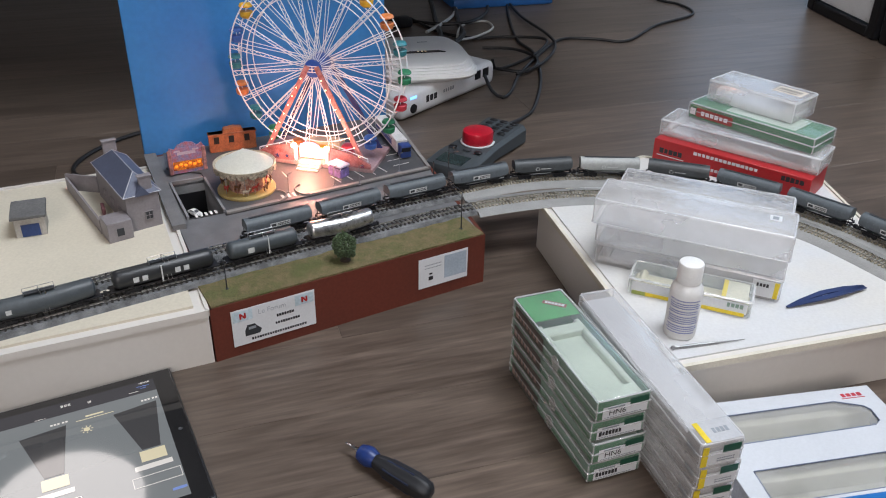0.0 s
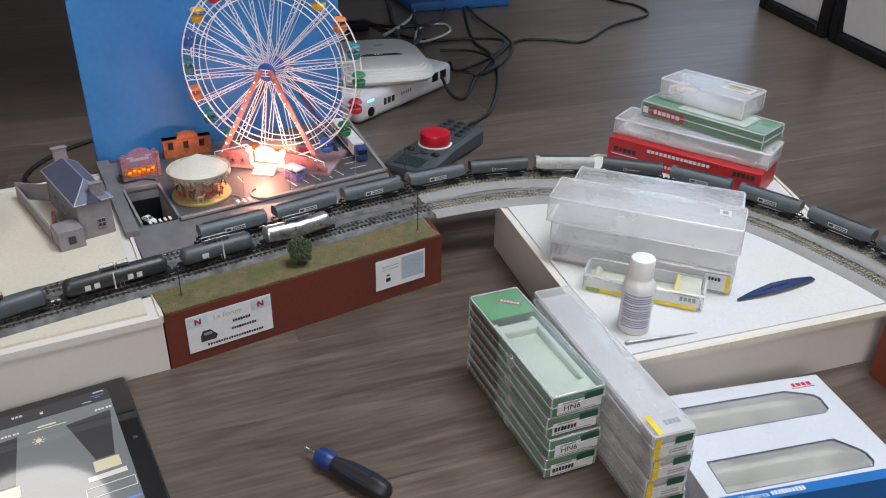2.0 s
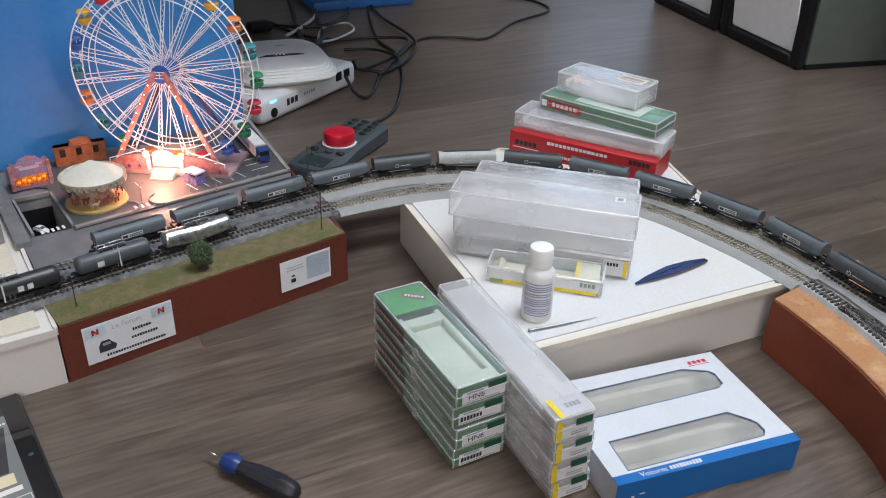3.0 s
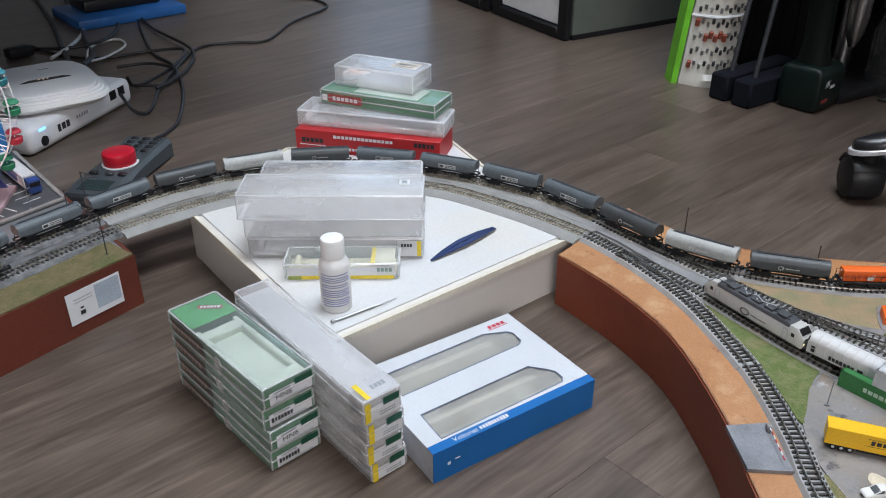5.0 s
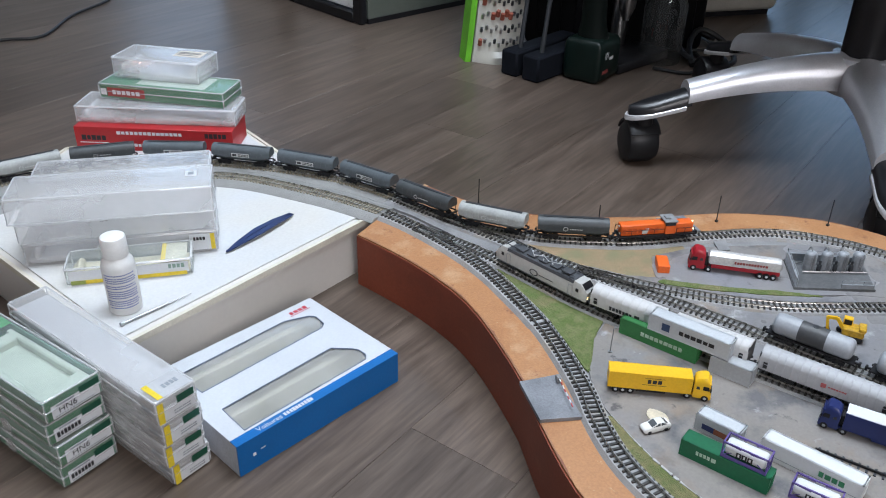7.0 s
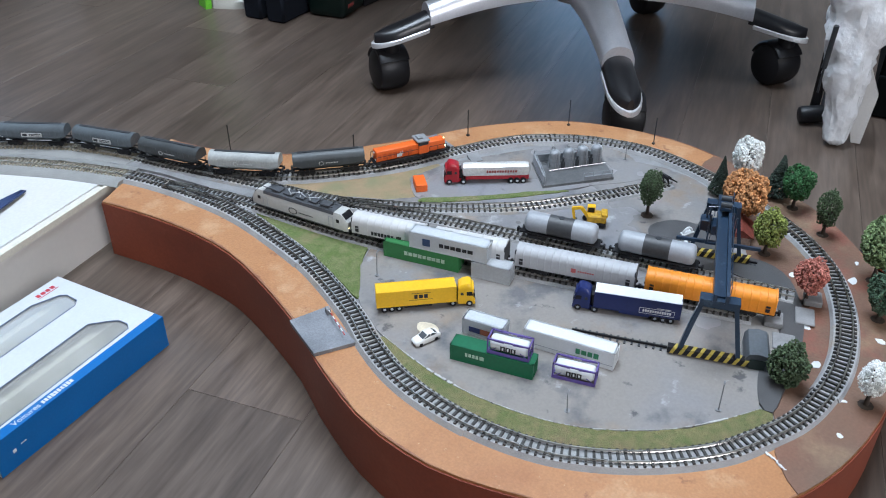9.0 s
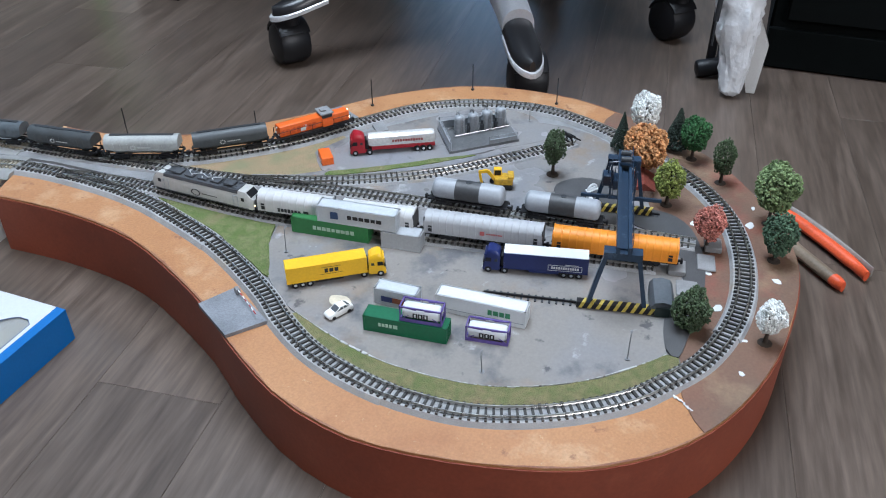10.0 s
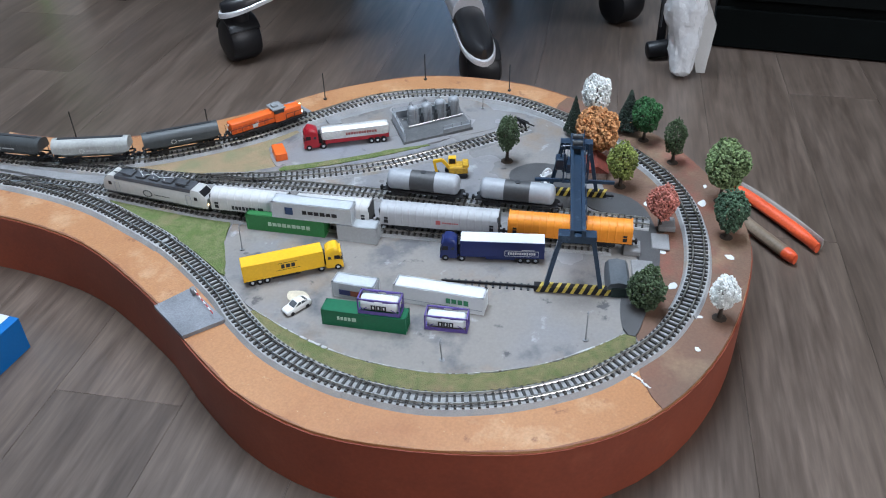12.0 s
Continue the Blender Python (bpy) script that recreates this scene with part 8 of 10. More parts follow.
lorry(0.7150, 0.1090, 0.6720, 0.1950, M_NAVYT, M_NAVYT, M_PAPER, "navy articulated lorry with a white roof", [([(0.018 + x, 0.0112, a, b) for x, _, a, b in bar_row(12, 0.026, 0.0030)] + [(0.018, 0.0140, 0.031, 0.0004), (0.018, 0.0082, 0.031, 0.0004), (0.0025, 0.0111, 0.0004, 0.006), (0.0335, 0.0111, 0.0004, 0.006), (0.024, 0.0152, 0.012, 0.0006)], M_PAPER)], L=0.098, k=0.93)
lorry(0.8320, 0.3535, 0.7650, 0.4240, M_RTRUCK, mat("white_tanker_paint", (0.68, 0.67, 0.66), 0.22, 0.25), None, "red lorry with a white tanker trailer at the depot", [([(0.006 + x, 0.0150, a, b) for x, _, a, b in bar_row(12, 0.034, 0.0030)], M_BRED)], tank=True, L=0.094)
small_car(0.5525, 0.2535, YZ, -14 + 180, M_CARW, "white model saloon car parked in the yard")

# orange crate
bm = bm_new()
box(bm, 0.0125, 0.0240, 0.0085, None, 0.0006)
single("orange_crate", bm, M_ORANGE, pose(0.7410, 0.4330, YZ, 0, 0, -38), "small orange crate at the depot edge", "crate")

# excavator
ex = thing("excavator", pose(0.8000, 0.2495, YZ, 0, 0, 122) @ Matrix.Scale(1.06, 4), "yellow model excavator with folded arm", "excavator")
for sy in (-1, 1):
    bm = bm_new()
    box(bm, 0.022, 0.0036, 0.0056, Matrix.Translation((0, sy * 0.0062, 0)), 0.0022, 2)
    part("track_chain", bm, M_BLACK, ex)
bm = bm_new()
box(bm, 0.018, 0.0135, 0.0070, Matrix.Translation((-0.002, 0, 0.0050)), 0.0008)
box(bm, 0.006, 0.0125, 0.0030, Matrix.Translation((-0.009, 0, 0.0115)), 0.0006)
part("upper_body", bm, mat("dull_yellow_machine", (0.56, 0.33, 0.02), 0.45, var=0.15, scale=200), ex)
bm = bm_new()
box(bm, 0.0075, 0.0060, 0.0095, Matrix.Translation((0.0035, -0.0035, 0.0090)), 0.0006)
cabx = part("cab", bm, M_YTRUCK, ex)
bm = bm_new()
box(bm, 0.0060, 0.0064, 0.0050, Matrix.Translation((0.0035, -0.0035, 0.0125)))
part("cab_windows", bm, M_BLACK, cabx)
bm = bm_new()
bar(bm, (0.006, 0.003, 0.0095), (0.013, 0.003, 0.0190), 0.0022, 0.003)
bar(bm, (0.013, 0.003, 0.0190), (0.021, 0.003, 0.0175), 0.0022, 0.0028)
part("boom", bm, M_YTRUCK, ex)
bm = bm_new()
bar(bm, (0.0208, 0.003, 0.0185), (0.0185, 0.003, 0.0050), 0.0018, 0.0024)
part("dipper_arm", bm, M_YTRUCK, ex)
bm = bm_new()
prism(bm, [(-0.0035, 0), (0.0025, 0.0005), (0.0035, 0.0045), (-0.001, 0.006)], -0.003, 0.003, pose(0.0180, 0.003, 0.0004, 90, 0, 0))
part("bucket", bm, M_DARK, ex)

# silo plant on its own plate
si = thing("silo_plant", Matrix(), "grey silo plant with four silos on a walled plate", "silo plant")
plate = [(0.826, 0.331), (0.894, 0.284), (0.929, 0.322), (0.866, 0.375)]
bm = bm_new()
prism(bm, plate, YZ, YZ + 0.0030)
part("plate", bm, mat("dark_grey_plate", (0.13, 0.135, 0.14), 0.4, var=0.15, scale=60), si)
M_SILO = mat("grey_silo_paint", (0.30, 0.32, 0.345), 0.32, var=0.1, scale=70)
M_SILOP = mat("pale_wall_panel", (0.42, 0.45, 0.50), 0.45, var=0.12, scale=60)


def silo_wall(a, b, hh, material, th=0.0008):
    bm = bm_new()
    cc = Vector((0.878, 0.330, 0))
    a3, b3 = Vector((*a, 0)).lerp(cc, 0.05), Vector((*b, 0)).lerp(cc, 0.05)
    nn = (b3 - a3).normalized().cross(Vector((0, 0, 1))) * th
    prism(bm, flat([a3 + nn, b3 + nn, b3 - nn, a3 - nn]), YZ + 0.003, YZ + 0.003 + hh)
    wall_ = part("wall_panel", bm, material, si)
    bm = bm_new()
    bar(bm, a3 + Vector((0, 0, YZ + 0.003 + hh)), b3 + Vector((0, 0, YZ + 0.003 + hh)), 0.0022, 0.0008)
    part("coping", bm, M_SILO, wall_)
    bm = bm_new()
    for k in range(4):
        q = a3.lerp(b3, k / 3)
        rod(bm, (q.x, q.y, YZ + 0.003), (q.x, q.y, YZ + 0.0075 + hh), 0.0004)
    rod(bm, (a3.x, a3.y, YZ + 0.0075 + hh), (b3.x, b3.y, YZ + 0.0075 + hh), 0.0003)
    part("railing", bm, M_SILO, wall_)


mid_ = tuple(0.42 * u + 0.58 * v for u, v in zip(plate[0], plate[1]))
silo_wall(plate[3], plate[0], 0.0095, M_SILOP)
silo_wall(plate[2], plate[3], 0.0080, M_SILO)
silo_wall(mid_, plate[1], 0.0042, M_SILO)
ax = Vector((0.043, -0.027, 0)).normalized()
across = Vector((-ax.y, ax.x, 0))
S0 = Vector((0.8700, 0.3475, 0))
for k in range(4):
    p = S0 + ax * (0.0170 * k)
    bm = bm_new()
    lathe(bm, [(0.0060, 0.0), (0.0062, 0.001), (0.0062, 0.0175), (0.0056, 0.0193), (0.0034, 0.0208), (0.0010, 0.0213)], pose(p.x, p.y, YZ + 0.003), 20)
    so = part("silo", bm, M_SILO, si)
    for z in (0.005, 0.011, 0.0165):
        bm = bm_new()
        cyl(bm, 0.0065, 0.0006, pose(p.x, p.y, YZ + 0.003 + z), 20)
        part("hoop", bm, M_SILO, so)
    bm = bm_new()
    q = p - across * 0.0070
    for e in (-0.0011, 0.0011):
        rod(bm, q + ax * e + Vector((0, 0, YZ + 0.003)), q + ax * e + Vector((0, 0, YZ + 0.0245)), 0.0003)
    for r_ in range(7):
        rod(bm, q - ax * 0.0011 + Vector((0, 0, YZ + 0.005 + 0.0028 * r_)), q + ax * 0.0011 + Vector((0, 0, YZ + 0.005 + 0.0028 * r_)), 0.0002)
    part("ladder", bm, M_STEEL, so)
    bm = bm_new()
    tube(bm, [p + Vector((0, 0, YZ + 0.0235)), p + Vector((0, 0, YZ + 0.0262)), p + across * 0.006 + Vector((0, 0, YZ + 0.0262)), p + across * 0.0085 + Vector((0, 0, YZ + 0.022)), p + across * 0.0085 + Vector((0, 0, YZ + 0.003))], 0.0005, 6)
    part("vent_pipe", bm, M_STEEL, so)
for k in range(3):
    p = S0 + ax * (0.0170 * (k + 0.5)) - across * 0.0055
    bm = bm_new()
    box(bm, 0.0036, 0.0036, 0.0085, pose(p.x, p.y, YZ + 0.003, 0, 0, -33), 0.0004)
    cyl(bm, 0.0013, 0.004, pose(p.x, p.y, YZ + 0.0115), 10)
    part("pump_block", bm, M_DARK, si)
bm = bm_new()
tube(bm, [S0 - ax * 0.010 - across * 0.010 + Vector((0, 0, YZ + 0.0052)), S0 + ax * 0.058 - across * 0.010 + Vector((0, 0, YZ + 0.0052))], 0.0007, 6)
tube(bm, [S0 - ax * 0.010 + across * 0.009 + Vector((0, 0, YZ + 0.0052)), S0 + ax * 0.058 + across * 0.009 + Vector((0, 0, YZ + 0.0052))], 0.0007, 6)
part("pipe_run", bm, M_STEEL, si)

# gantry crane over the yard
M_CRANE = mat("navy_crane_paint", (0.018, 0.038, 0.072), 0.36, var=0.12, stains=(((0.09, 0.13, 0.18), 90, 0.60, 0.72, 0.7),))
M_HAZ = mat("hazard_yellow", (0.50, 0.39, 0.07), 0.5)
cr = thing("gantry_crane", Matrix(), "dark blue gantry crane spanning the yard tracks", "gantry crane")
near_c, far_c = Vector((0.685, 0.068, 0)), Vector((0.823, 0.131, 0))
acr = (far_c - near_c).normalized()
tcr = Vector((acr.y, -acr.x, 0))
TOPZ = 0.125
for base, nm in ((near_c, 1), (far_c, 0)):
    for sg in (-1, 1):
        bm = bm_new()
        bar(bm, base + tcr * sg * 0.023 + Vector((0, 0, H + 0.006)), base + tcr * sg * 0.0125 + Vector((0, 0, TOPZ)), 0.0045, 0.0035)
        part("leg", bm, M_CRANE, cr)
    bm = bm_new()
    bar(bm, base - tcr * 0.015 + Vector((0, 0, TOPZ)), base + tcr * 0.015 + Vector((0, 0, TOPZ)), 0.010, 0.0065)
    part("head_beam", bm, M_CRANE, cr)
    bm = bm_new()
    bar(bm, base - tcr * 0.032 + Vector((0, 0, H + 0.0062)), base + tcr * 0.032 + Vector((0, 0, H + 0.0062)), 0.0062, 0.0055)
    be = part("travel_beam", bm, M_BLACK, cr)
    for k in range(9):
        bm = bm_new()
        c = base + tcr * (-0.028 + 0.007 * k)
        nb_ = -acr
        prism(bm, [(-0.0022, -0.0028), (0.0006, -0.0028), (0.0030, 0.0028), (0.0002, 0.0028)], 0, 0.0003, Matrix.Translation(c + nb_ * 0.0031 + Vector((0, 0, H + 0.0062))) @ pose(0, 0, 0, 90, 0, math.degrees(math.atan2(tcr.y, tcr.x)) + (0 if (Vector((tcr.y, -tcr.x, 0)).dot(nb_) > 0) else 180)))
        part("hazard_stripe", bm, M_HAZ, be)
        bm = bm_new()
        prism(bm, [(0.0002, -0.003), (0.0030, -0.003), (0.0054, 0.003), (0.0026, 0.003)], 0, 0.0003, Matrix.Translation(c + Vector((0, 0, H + 0.0091))) @ pose(0, 0, 0, 0, 0, math.degrees(math.atan2(tcr.y, tcr.x))))
        part("hazard_stripe", bm, M_HAZ, be)
    for sg in (-1, 1):
        bm = bm_new()
        cyl(bm, 0.0026, 0.003, pose(*(base + tcr * sg * 0.027)[:2], H + 0.0032) @ pose(0, 0, 0, 90, 0, math.degrees(math.atan2(tcr.y, tcr.x))) @ Matrix.Translation((0, 0, -0.0015)), 12)
        part("wheel", bm, M_BLACK, cr)
for sg in (-1, 1):
    bm = bm_new()
    bar(bm, near_c - acr * 0.006 + tcr * sg * 0.0046 + Vector((0, 0, TOPZ + 0.006)), far_c + acr * 0.003 + tcr * sg * 0.0046 + Vector((0, 0, TOPZ + 0.006)), 0.0028, 0.0075)
    part("main_girder", bm, M_CRANE, cr)
bm = bm_new()
bar(bm, near_c + Vector((0, 0, TOPZ + 0.0045)), far_c + acr * 0.002 + Vector((0, 0, TOPZ + 0.0045)), 0.0072, 0.0012)
part("walkway", bm, M_CRANE, cr)
bm = bm_new()
for k in range(14):
    c = near_c.lerp(far_c, k / 13) + tcr * 0.0064
    rod(bm, c + Vector((0, 0, TOPZ + 0.008)), c + Vector((0, 0, TOPZ + 0.015)), 0.0003, 4)
rod(bm, near_c + tcr * 0.0064 + Vector((0, 0, TOPZ + 0.015)), far_c + tcr * 0.0064 + Vector((0, 0, TOPZ + 0.015)), 0.0003, 4)
part("railing", bm, M_CRANE, cr)
tp = far_c - acr * 0.020
trolley = part("trolley", (lambda b: (box(b, 0.017, 0.0105, 0.004, Matrix.Translation(tp + Vector((0, 0, TOPZ + 0.010))) @ pose(0, 0, 0, 0, 0, math.degrees(math.atan2(acr.y, acr.x))), 0.0008), b)[-1])(bm_new()), M_CRANE, cr)
bm = bm_new()
for dx in (-0.006, 0.006):
    cyl(bm, 0.0026, 0.009, Matrix.Translation(tp + acr * dx + Vector((0, 0, TOPZ + 0.0155))) @ pose(0, 0, 0, 90, 0, math.degrees(math.atan2(acr.y, acr.x))) @ Matrix.Translation((0, 0, -0.0045)), 14)
part("hoist_drum", bm, M_DARK, trolley)
bm = bm_new()
cq = tp - tcr * 0.014
box(bm, 0.012, 0.010, 0.011, Matrix.Translation(cq + Vector((0, 0, TOPZ - 0.014))) @ pose(0, 0, 0, 0, 0, math.degrees(math.atan2(acr.y, acr.x))), 0.0008)
rod(bm, cq + Vector((0, 0, TOPZ - 0.005)), cq + Vector((0, 0, TOPZ + 0.008)), 0.0008)
rod(bm, tp + Vector((0, 0, TOPZ + 0.010)), cq + Vector((0, 0, TOPZ + 0.008)), 0.0008)
part("operator_cab", bm, M_CRANE, cr)
bm = bm_new()
bar(bm, tp + tcr * 0.037 + Vector((0, 0, TOPZ - 0.028)), tp - tcr * 0.037 + Vector((0, 0, TOPZ - 0.028)), 0.0025, 0.003)
for dx in (-0.008, 0.008):
    rod(bm, tp + tcr * dx + Vector((0, 0, TOPZ - 0.027)), tp + tcr * dx + Vector((0, 0, TOPZ + 0.010)), 0.0003)
part("spreader", bm, M_CRANE, cr)
bm = bm_new()
for sx in (-1, 1):
    for sy in (-1, 1):
        rod(bm, tp + acr * sx * 0.010 + tcr * sy * 0.011 + Vector((0, 0, TOPZ - 0.024)), tp + acr * sx * 0.010 + tcr * sy * 0.011 + Vector((0, 0, TOPZ + 0.006)), 0.0009)
    bar(bm, tp + acr * sx * 0.010 - tcr * 0.012 + Vector((0, 0, TOPZ - 0.023)), tp + acr * sx * 0.010 + tcr * 0.012 + Vector((0, 0, TOPZ - 0.023)), 0.002, 0.002)
box(bm, 0.016, 0.018, 0.010, Matrix.Translation(tp + Vector((0, 0, TOPZ - 0.016))) @ pose(0, 0, 0, 0, 0, math.degrees(math.atan2(acr.y, acr.x))), 0.0008)
part("hoist_frame", bm, M_CRANE, cr)
# crane rail strips
for a, b in (((0.643, 0.170), (0.705, 0.030)), ((0.800, 0.190), (0.840, 0.095))):
    bm = bm_new()
    bar(bm, (*a, YZ + 0.0016), (*b, YZ + 0.0016), 0.0014, 0.0018)
    cs = thing("crane_rail", Matrix(), "dark crane rail strip laid on the yard", "crane rail", "crane rails")
    part("rail_strip", bm, M_BLACK, cs)
    n = 26
    for k in range(n):
        p, q = Vector((*a, 0)), Vector((*b, 0))
        c = p.lerp(q, (k + 0.5) / n)
        dd = (q - p).normalized()
        bm = bm_new()
        box(bm, 0.0018, 0.0085, 0.0010, pose(c.x, c.y, YZ, 0, 0, math.degrees(math.atan2(dd.y, dd.x))))
        part("tie", bm, M_DARK, cs)

# small grey engine shed, buffers and ramps at the track ends
es = thing("engine_shed", pose(0.7135, 0.0405, YZ, 0, 0, 26), "dark grey round-roofed shed beside the crane", "model shed")
bm = bm_new()
prism(bm, [(-0.0095, 0), (0.0095, 0), (0.0095, 0.010), (0.007, 0.0135), (0, 0.0150), (-0.007, 0.0135), (-0.0095, 0.010)], -0.017, 0.017, pose(0, 0, 0, 90, 0, 90))
part("shell", bm, mat("slate_shed", (0.10, 0.115, 0.13), 0.5), es)
bm = bm_new()
box(bm, 0.0006, 0.012, 0.009, Matrix.Translation((-0.0174, 0, 0.0005)))
part("door", bm, mat("dark_green_shed_door", (0.02, 0.04, 0.035), 0.5), es)
RGp = "concrete track ends"
for (x, y), sz in (((0.766, 0.048), (0.015, 0.018, 0.0055)), ((0.817, 0.034), (0.015, 0.018, 0.0055)), ((0.790, 0.030), (0.016, 0.024, 0.0022)), ((0.745, 0.030), (0.018, 0.022, 0.0018))):
    bm = bm_new()
    box(bm, *sz, None, 0.0008)
    single("buffer_block", bm, M_CONC, pose(x, y, H + 0.0019, 0, 0, -68), "weathered grey concrete block at the track end", "concrete block", RGp)

bs = thing("buffer_stop", pose(0.921, 0.2352, RAIL - 0.0018, 0, 0, -26), "black buffer stop at the end of the siding", "buffer stop")
for sy in (-1, 1):
    bm = bm_new()
    bar(bm, (0, sy * 0.0049, 0), (-0.003, sy * 0.0049, 0.010), 0.0016, 0.0016)
    bar(bm, (0.011, sy * 0.0049, 0), (-0.003, sy * 0.0049, 0.009), 0.0016, 0.0016)
    part("strut", bm, M_BLACK, bs)
bm = bm_new()
box(bm, 0.002, 0.016, 0.004, Matrix.Translation((-0.004, 0, 0.0065)), 0.0004)
part("buffer_beam", bm, M_BLACK, bs)

# level crossing gate, masts and lamps of the yard
gt = thing("crossing_barrier", pose(0.5215, 0.3370, H + 0.0035, 0, 0, -112), "red and white striped level crossing barrier", "crossing barrier")
bm = bm_new()
box(bm, 0.006, 0.004, 0.006, Matrix.Translation((-0.003, 0, 0)), 0.0006)
part("post", bm, M_CONC, gt)
for k in range(8):
    bm = bm_new()
    box(bm, 0.0046, 0.0008, 0.0009, Matrix.Translation((0.002 + 0.0046 * k, 0, 0.0045)))
    part("stripe", bm, M_RED if k % 2 else M_PAPER, gt)
for k_, (x, y, h_) in enumerate(((0.592, 0.3500, 0.028), (0.6360, 0.0345, 0.027), (0.5610, 0.1190, 0.026), (0.945, 0.300, 0.022))):
    street_lamp(x, y, h_ * 0.85, YZ, 0.003, 20, "thin grey yard lamp", "yard lamps", lean=(4, 9, -14, 3)[k_])

# white bench, arch and garden bits near the crane
sf = thing("garden_bench", pose(0.826, 0.163, H + 0.0026, 0, 0, 40), "tiny white garden bench on dark asphalt", "bench", "white garden pieces")
bm = bm_new()
box(bm, 0.010, 0.005, 0.0012, Matrix.Translation((0, 0, 0.003)))
part("seat", bm, M_PAPER, sf)
bm = bm_new()
box(bm, 0.010, 0.001, 0.005, Matrix.Translation((0, 0.0022, 0.004)))
part("backrest", bm, M_PAPER, sf)
for sx in (-1, 1):
    bm = bm_new()
    box(bm, 0.001, 0.004, 0.003, Matrix.Translation((sx * 0.0042, 0, 0)))
    part("leg", bm, M_PAPER, sf)
bm = bm_new()
pts = [(0.006 * math.cos(a), 0, 0.006 * math.sin(a)) for a in (math.pi * k / 10 for k in range(11))]
tube(bm, pts, 0.0012, 6)
box(bm, 0.014, 0.006, 0.001)
single("garden_arch", bm, M_PAPER, pose(0.846, 0.170, H + 0.0026, 0, 0, -20), "tiny white garden arch", "garden arch", "white garden pieces")
rh = thing("brick_hut", pose(0.872, 0.128, H + 0.0009, 0, 0, 25), "small hut with a red-brown pitched roof", "model hut")
bm = bm_new()
box(bm, 0.030, 0.020, 0.012, None, 0.0005)
part("wall", bm, mat("pale_brick_wall", (0.40, 0.30, 0.25), 0.7, var=0.2, scale=300), rh)
bm = bm_new()
prism(bm, [(-0.012, 0), (0.012, 0), (0, 0.008)], -0.017, 0.017, pose(0, 0, 0.012, 90, 0, 90))
part("roof", bm, mat("red_tile_roof", (0.26, 0.06, 0.04), 0.6, var=0.2, scale=300), rh)
rk = random.Random(21)
for x, y, s_ in ((0.847, 0.064, 0.006), (0.874, 0.018, 0.007), (0.801, -0.030, 0.0050), (0.736, 0.000, 0.0065), (0.779, 0.025, 0.0050), (0.671, -0.043, 0.0035), (0.709, -0.032, 0.0030), (0.905, 0.025, 0.0035)):
    bm = bm_new()
    prism(bm, [(s_ * rk.uniform(0.6, 1.1) * math.cos(a), s_ * rk.uniform(0.35, 0.75) * math.sin(a)) for a in (2 * math.pi * k / 9 for k in range(9))], 0, 0.0004)
    single("paint_chip", bm, M_PAPER, pose(x, y, H + 0.0009, 0, 0, rk.uniform(0, 180)), "bare white plaster chip in the brown earth", "plaster chip", "plaster chips")
bm = bm_new()
jag = [(0.6205, -0.009), (0.6180, -0.018), (0.6150, -0.022), (0.6140, -0.028)]
rj = random.Random(8)
fine = [Vector((*a, 0)).lerp(Vector((*b, 0)), k / 5) for a, b in zip(jag, jag[1:]) for k in range(5)]
prism(bm, [(p.x - rj.uniform(0.0, 0.0016), p.y) for p in fine] + [(p.x + rj.uniform(0.0, 0.0020), p.y) for p in fine[::-1]], H + 0.0004, H + 0.0012)
single("plaster_seam", bm, M_PAPER, None, "ragged white plaster seam between ochre and brown paint", "plaster seam", kind="structure")
edge = [(0.5330, 0.2840), (0.5265, 0.2270), (0.5295, 0.1715), (0.5495, 0.1085), (0.5875, 0.0585), (0.6255, 0.0295), (0.6570, 0.0120)]
rq, wid_ = random.Random(31), 0.0012
line_ = spline(edge, 0.0022)
inner_, outer_ = [], []
for k, p in enumerate(line_):
    f = k / (len(line_) - 1)
    most = 0.0022 if f < 0.28 else (0.0005 if f < 0.80 else 0.0012)
    wid_ = min(most, max(0.0001, wid_ + rq.uniform(-0.0007, 0.0007)))
    d = (line_[min(k + 1, len(line_) - 1)] - line_[max(k - 1, 0)]).normalized()
    side = Vector((-d.y, d.x, 0))
    inner_.append((p + side * wid_ * 0.6)[:2])
    outer_.append((p - side * (wid_ * 0.5 + rq.uniform(0, 0.0004)))[:2])
bm = bm_new()
for k in range(len(line_) - 1):
    if rq.random() < 0.86:
        prism(bm, [inner_[k], inner_[k + 1], outer_[k + 1], outer_[k]][::-1], H + 0.0017, H + 0.0031)
single("slab_edge", bm, mat("pale_chipped_plaster", (0.46, 0.46, 0.45), 0.7, var=0.2, scale=120), None, "pale chipped rim of the grey yard slab", "slab edge", kind="structure")


# ---- things on the floor ----
# pliers
pl = thing("pliers", pose(0.945, -0.045, 0.0, 0, 0, 0), "combination pliers with orange and grey grips on the floor", "pliers")


def grip(pts, widths, material, name, z=0.008, th=0.006):
    bm = bm_new()
    P = spline(pts, 0.006)
    rings = []
    for i, p in enumerate(P):
        f = i / (len(P) - 1)
        k = f * (len(widths) - 1)
        w_ = widths[int(k)] + (widths[min(int(k) + 1, len(widths) - 1)] - widths[int(k)]) * (k - int(k))
        d = (P[min(i + 1, len(P) - 1)] - P[max(i - 1, 0)]).normalized()
        sd = Vector((-d.y, d.x, 0))
        rings.append([p + sd * w_ * math.cos(a) + Vector((0, 0, z + th * math.sin(a))) for a in (2 * math.pi * j / 10 for j in range(10))])
    loft(bm, rings)
    return part(name, bm, material, pl)


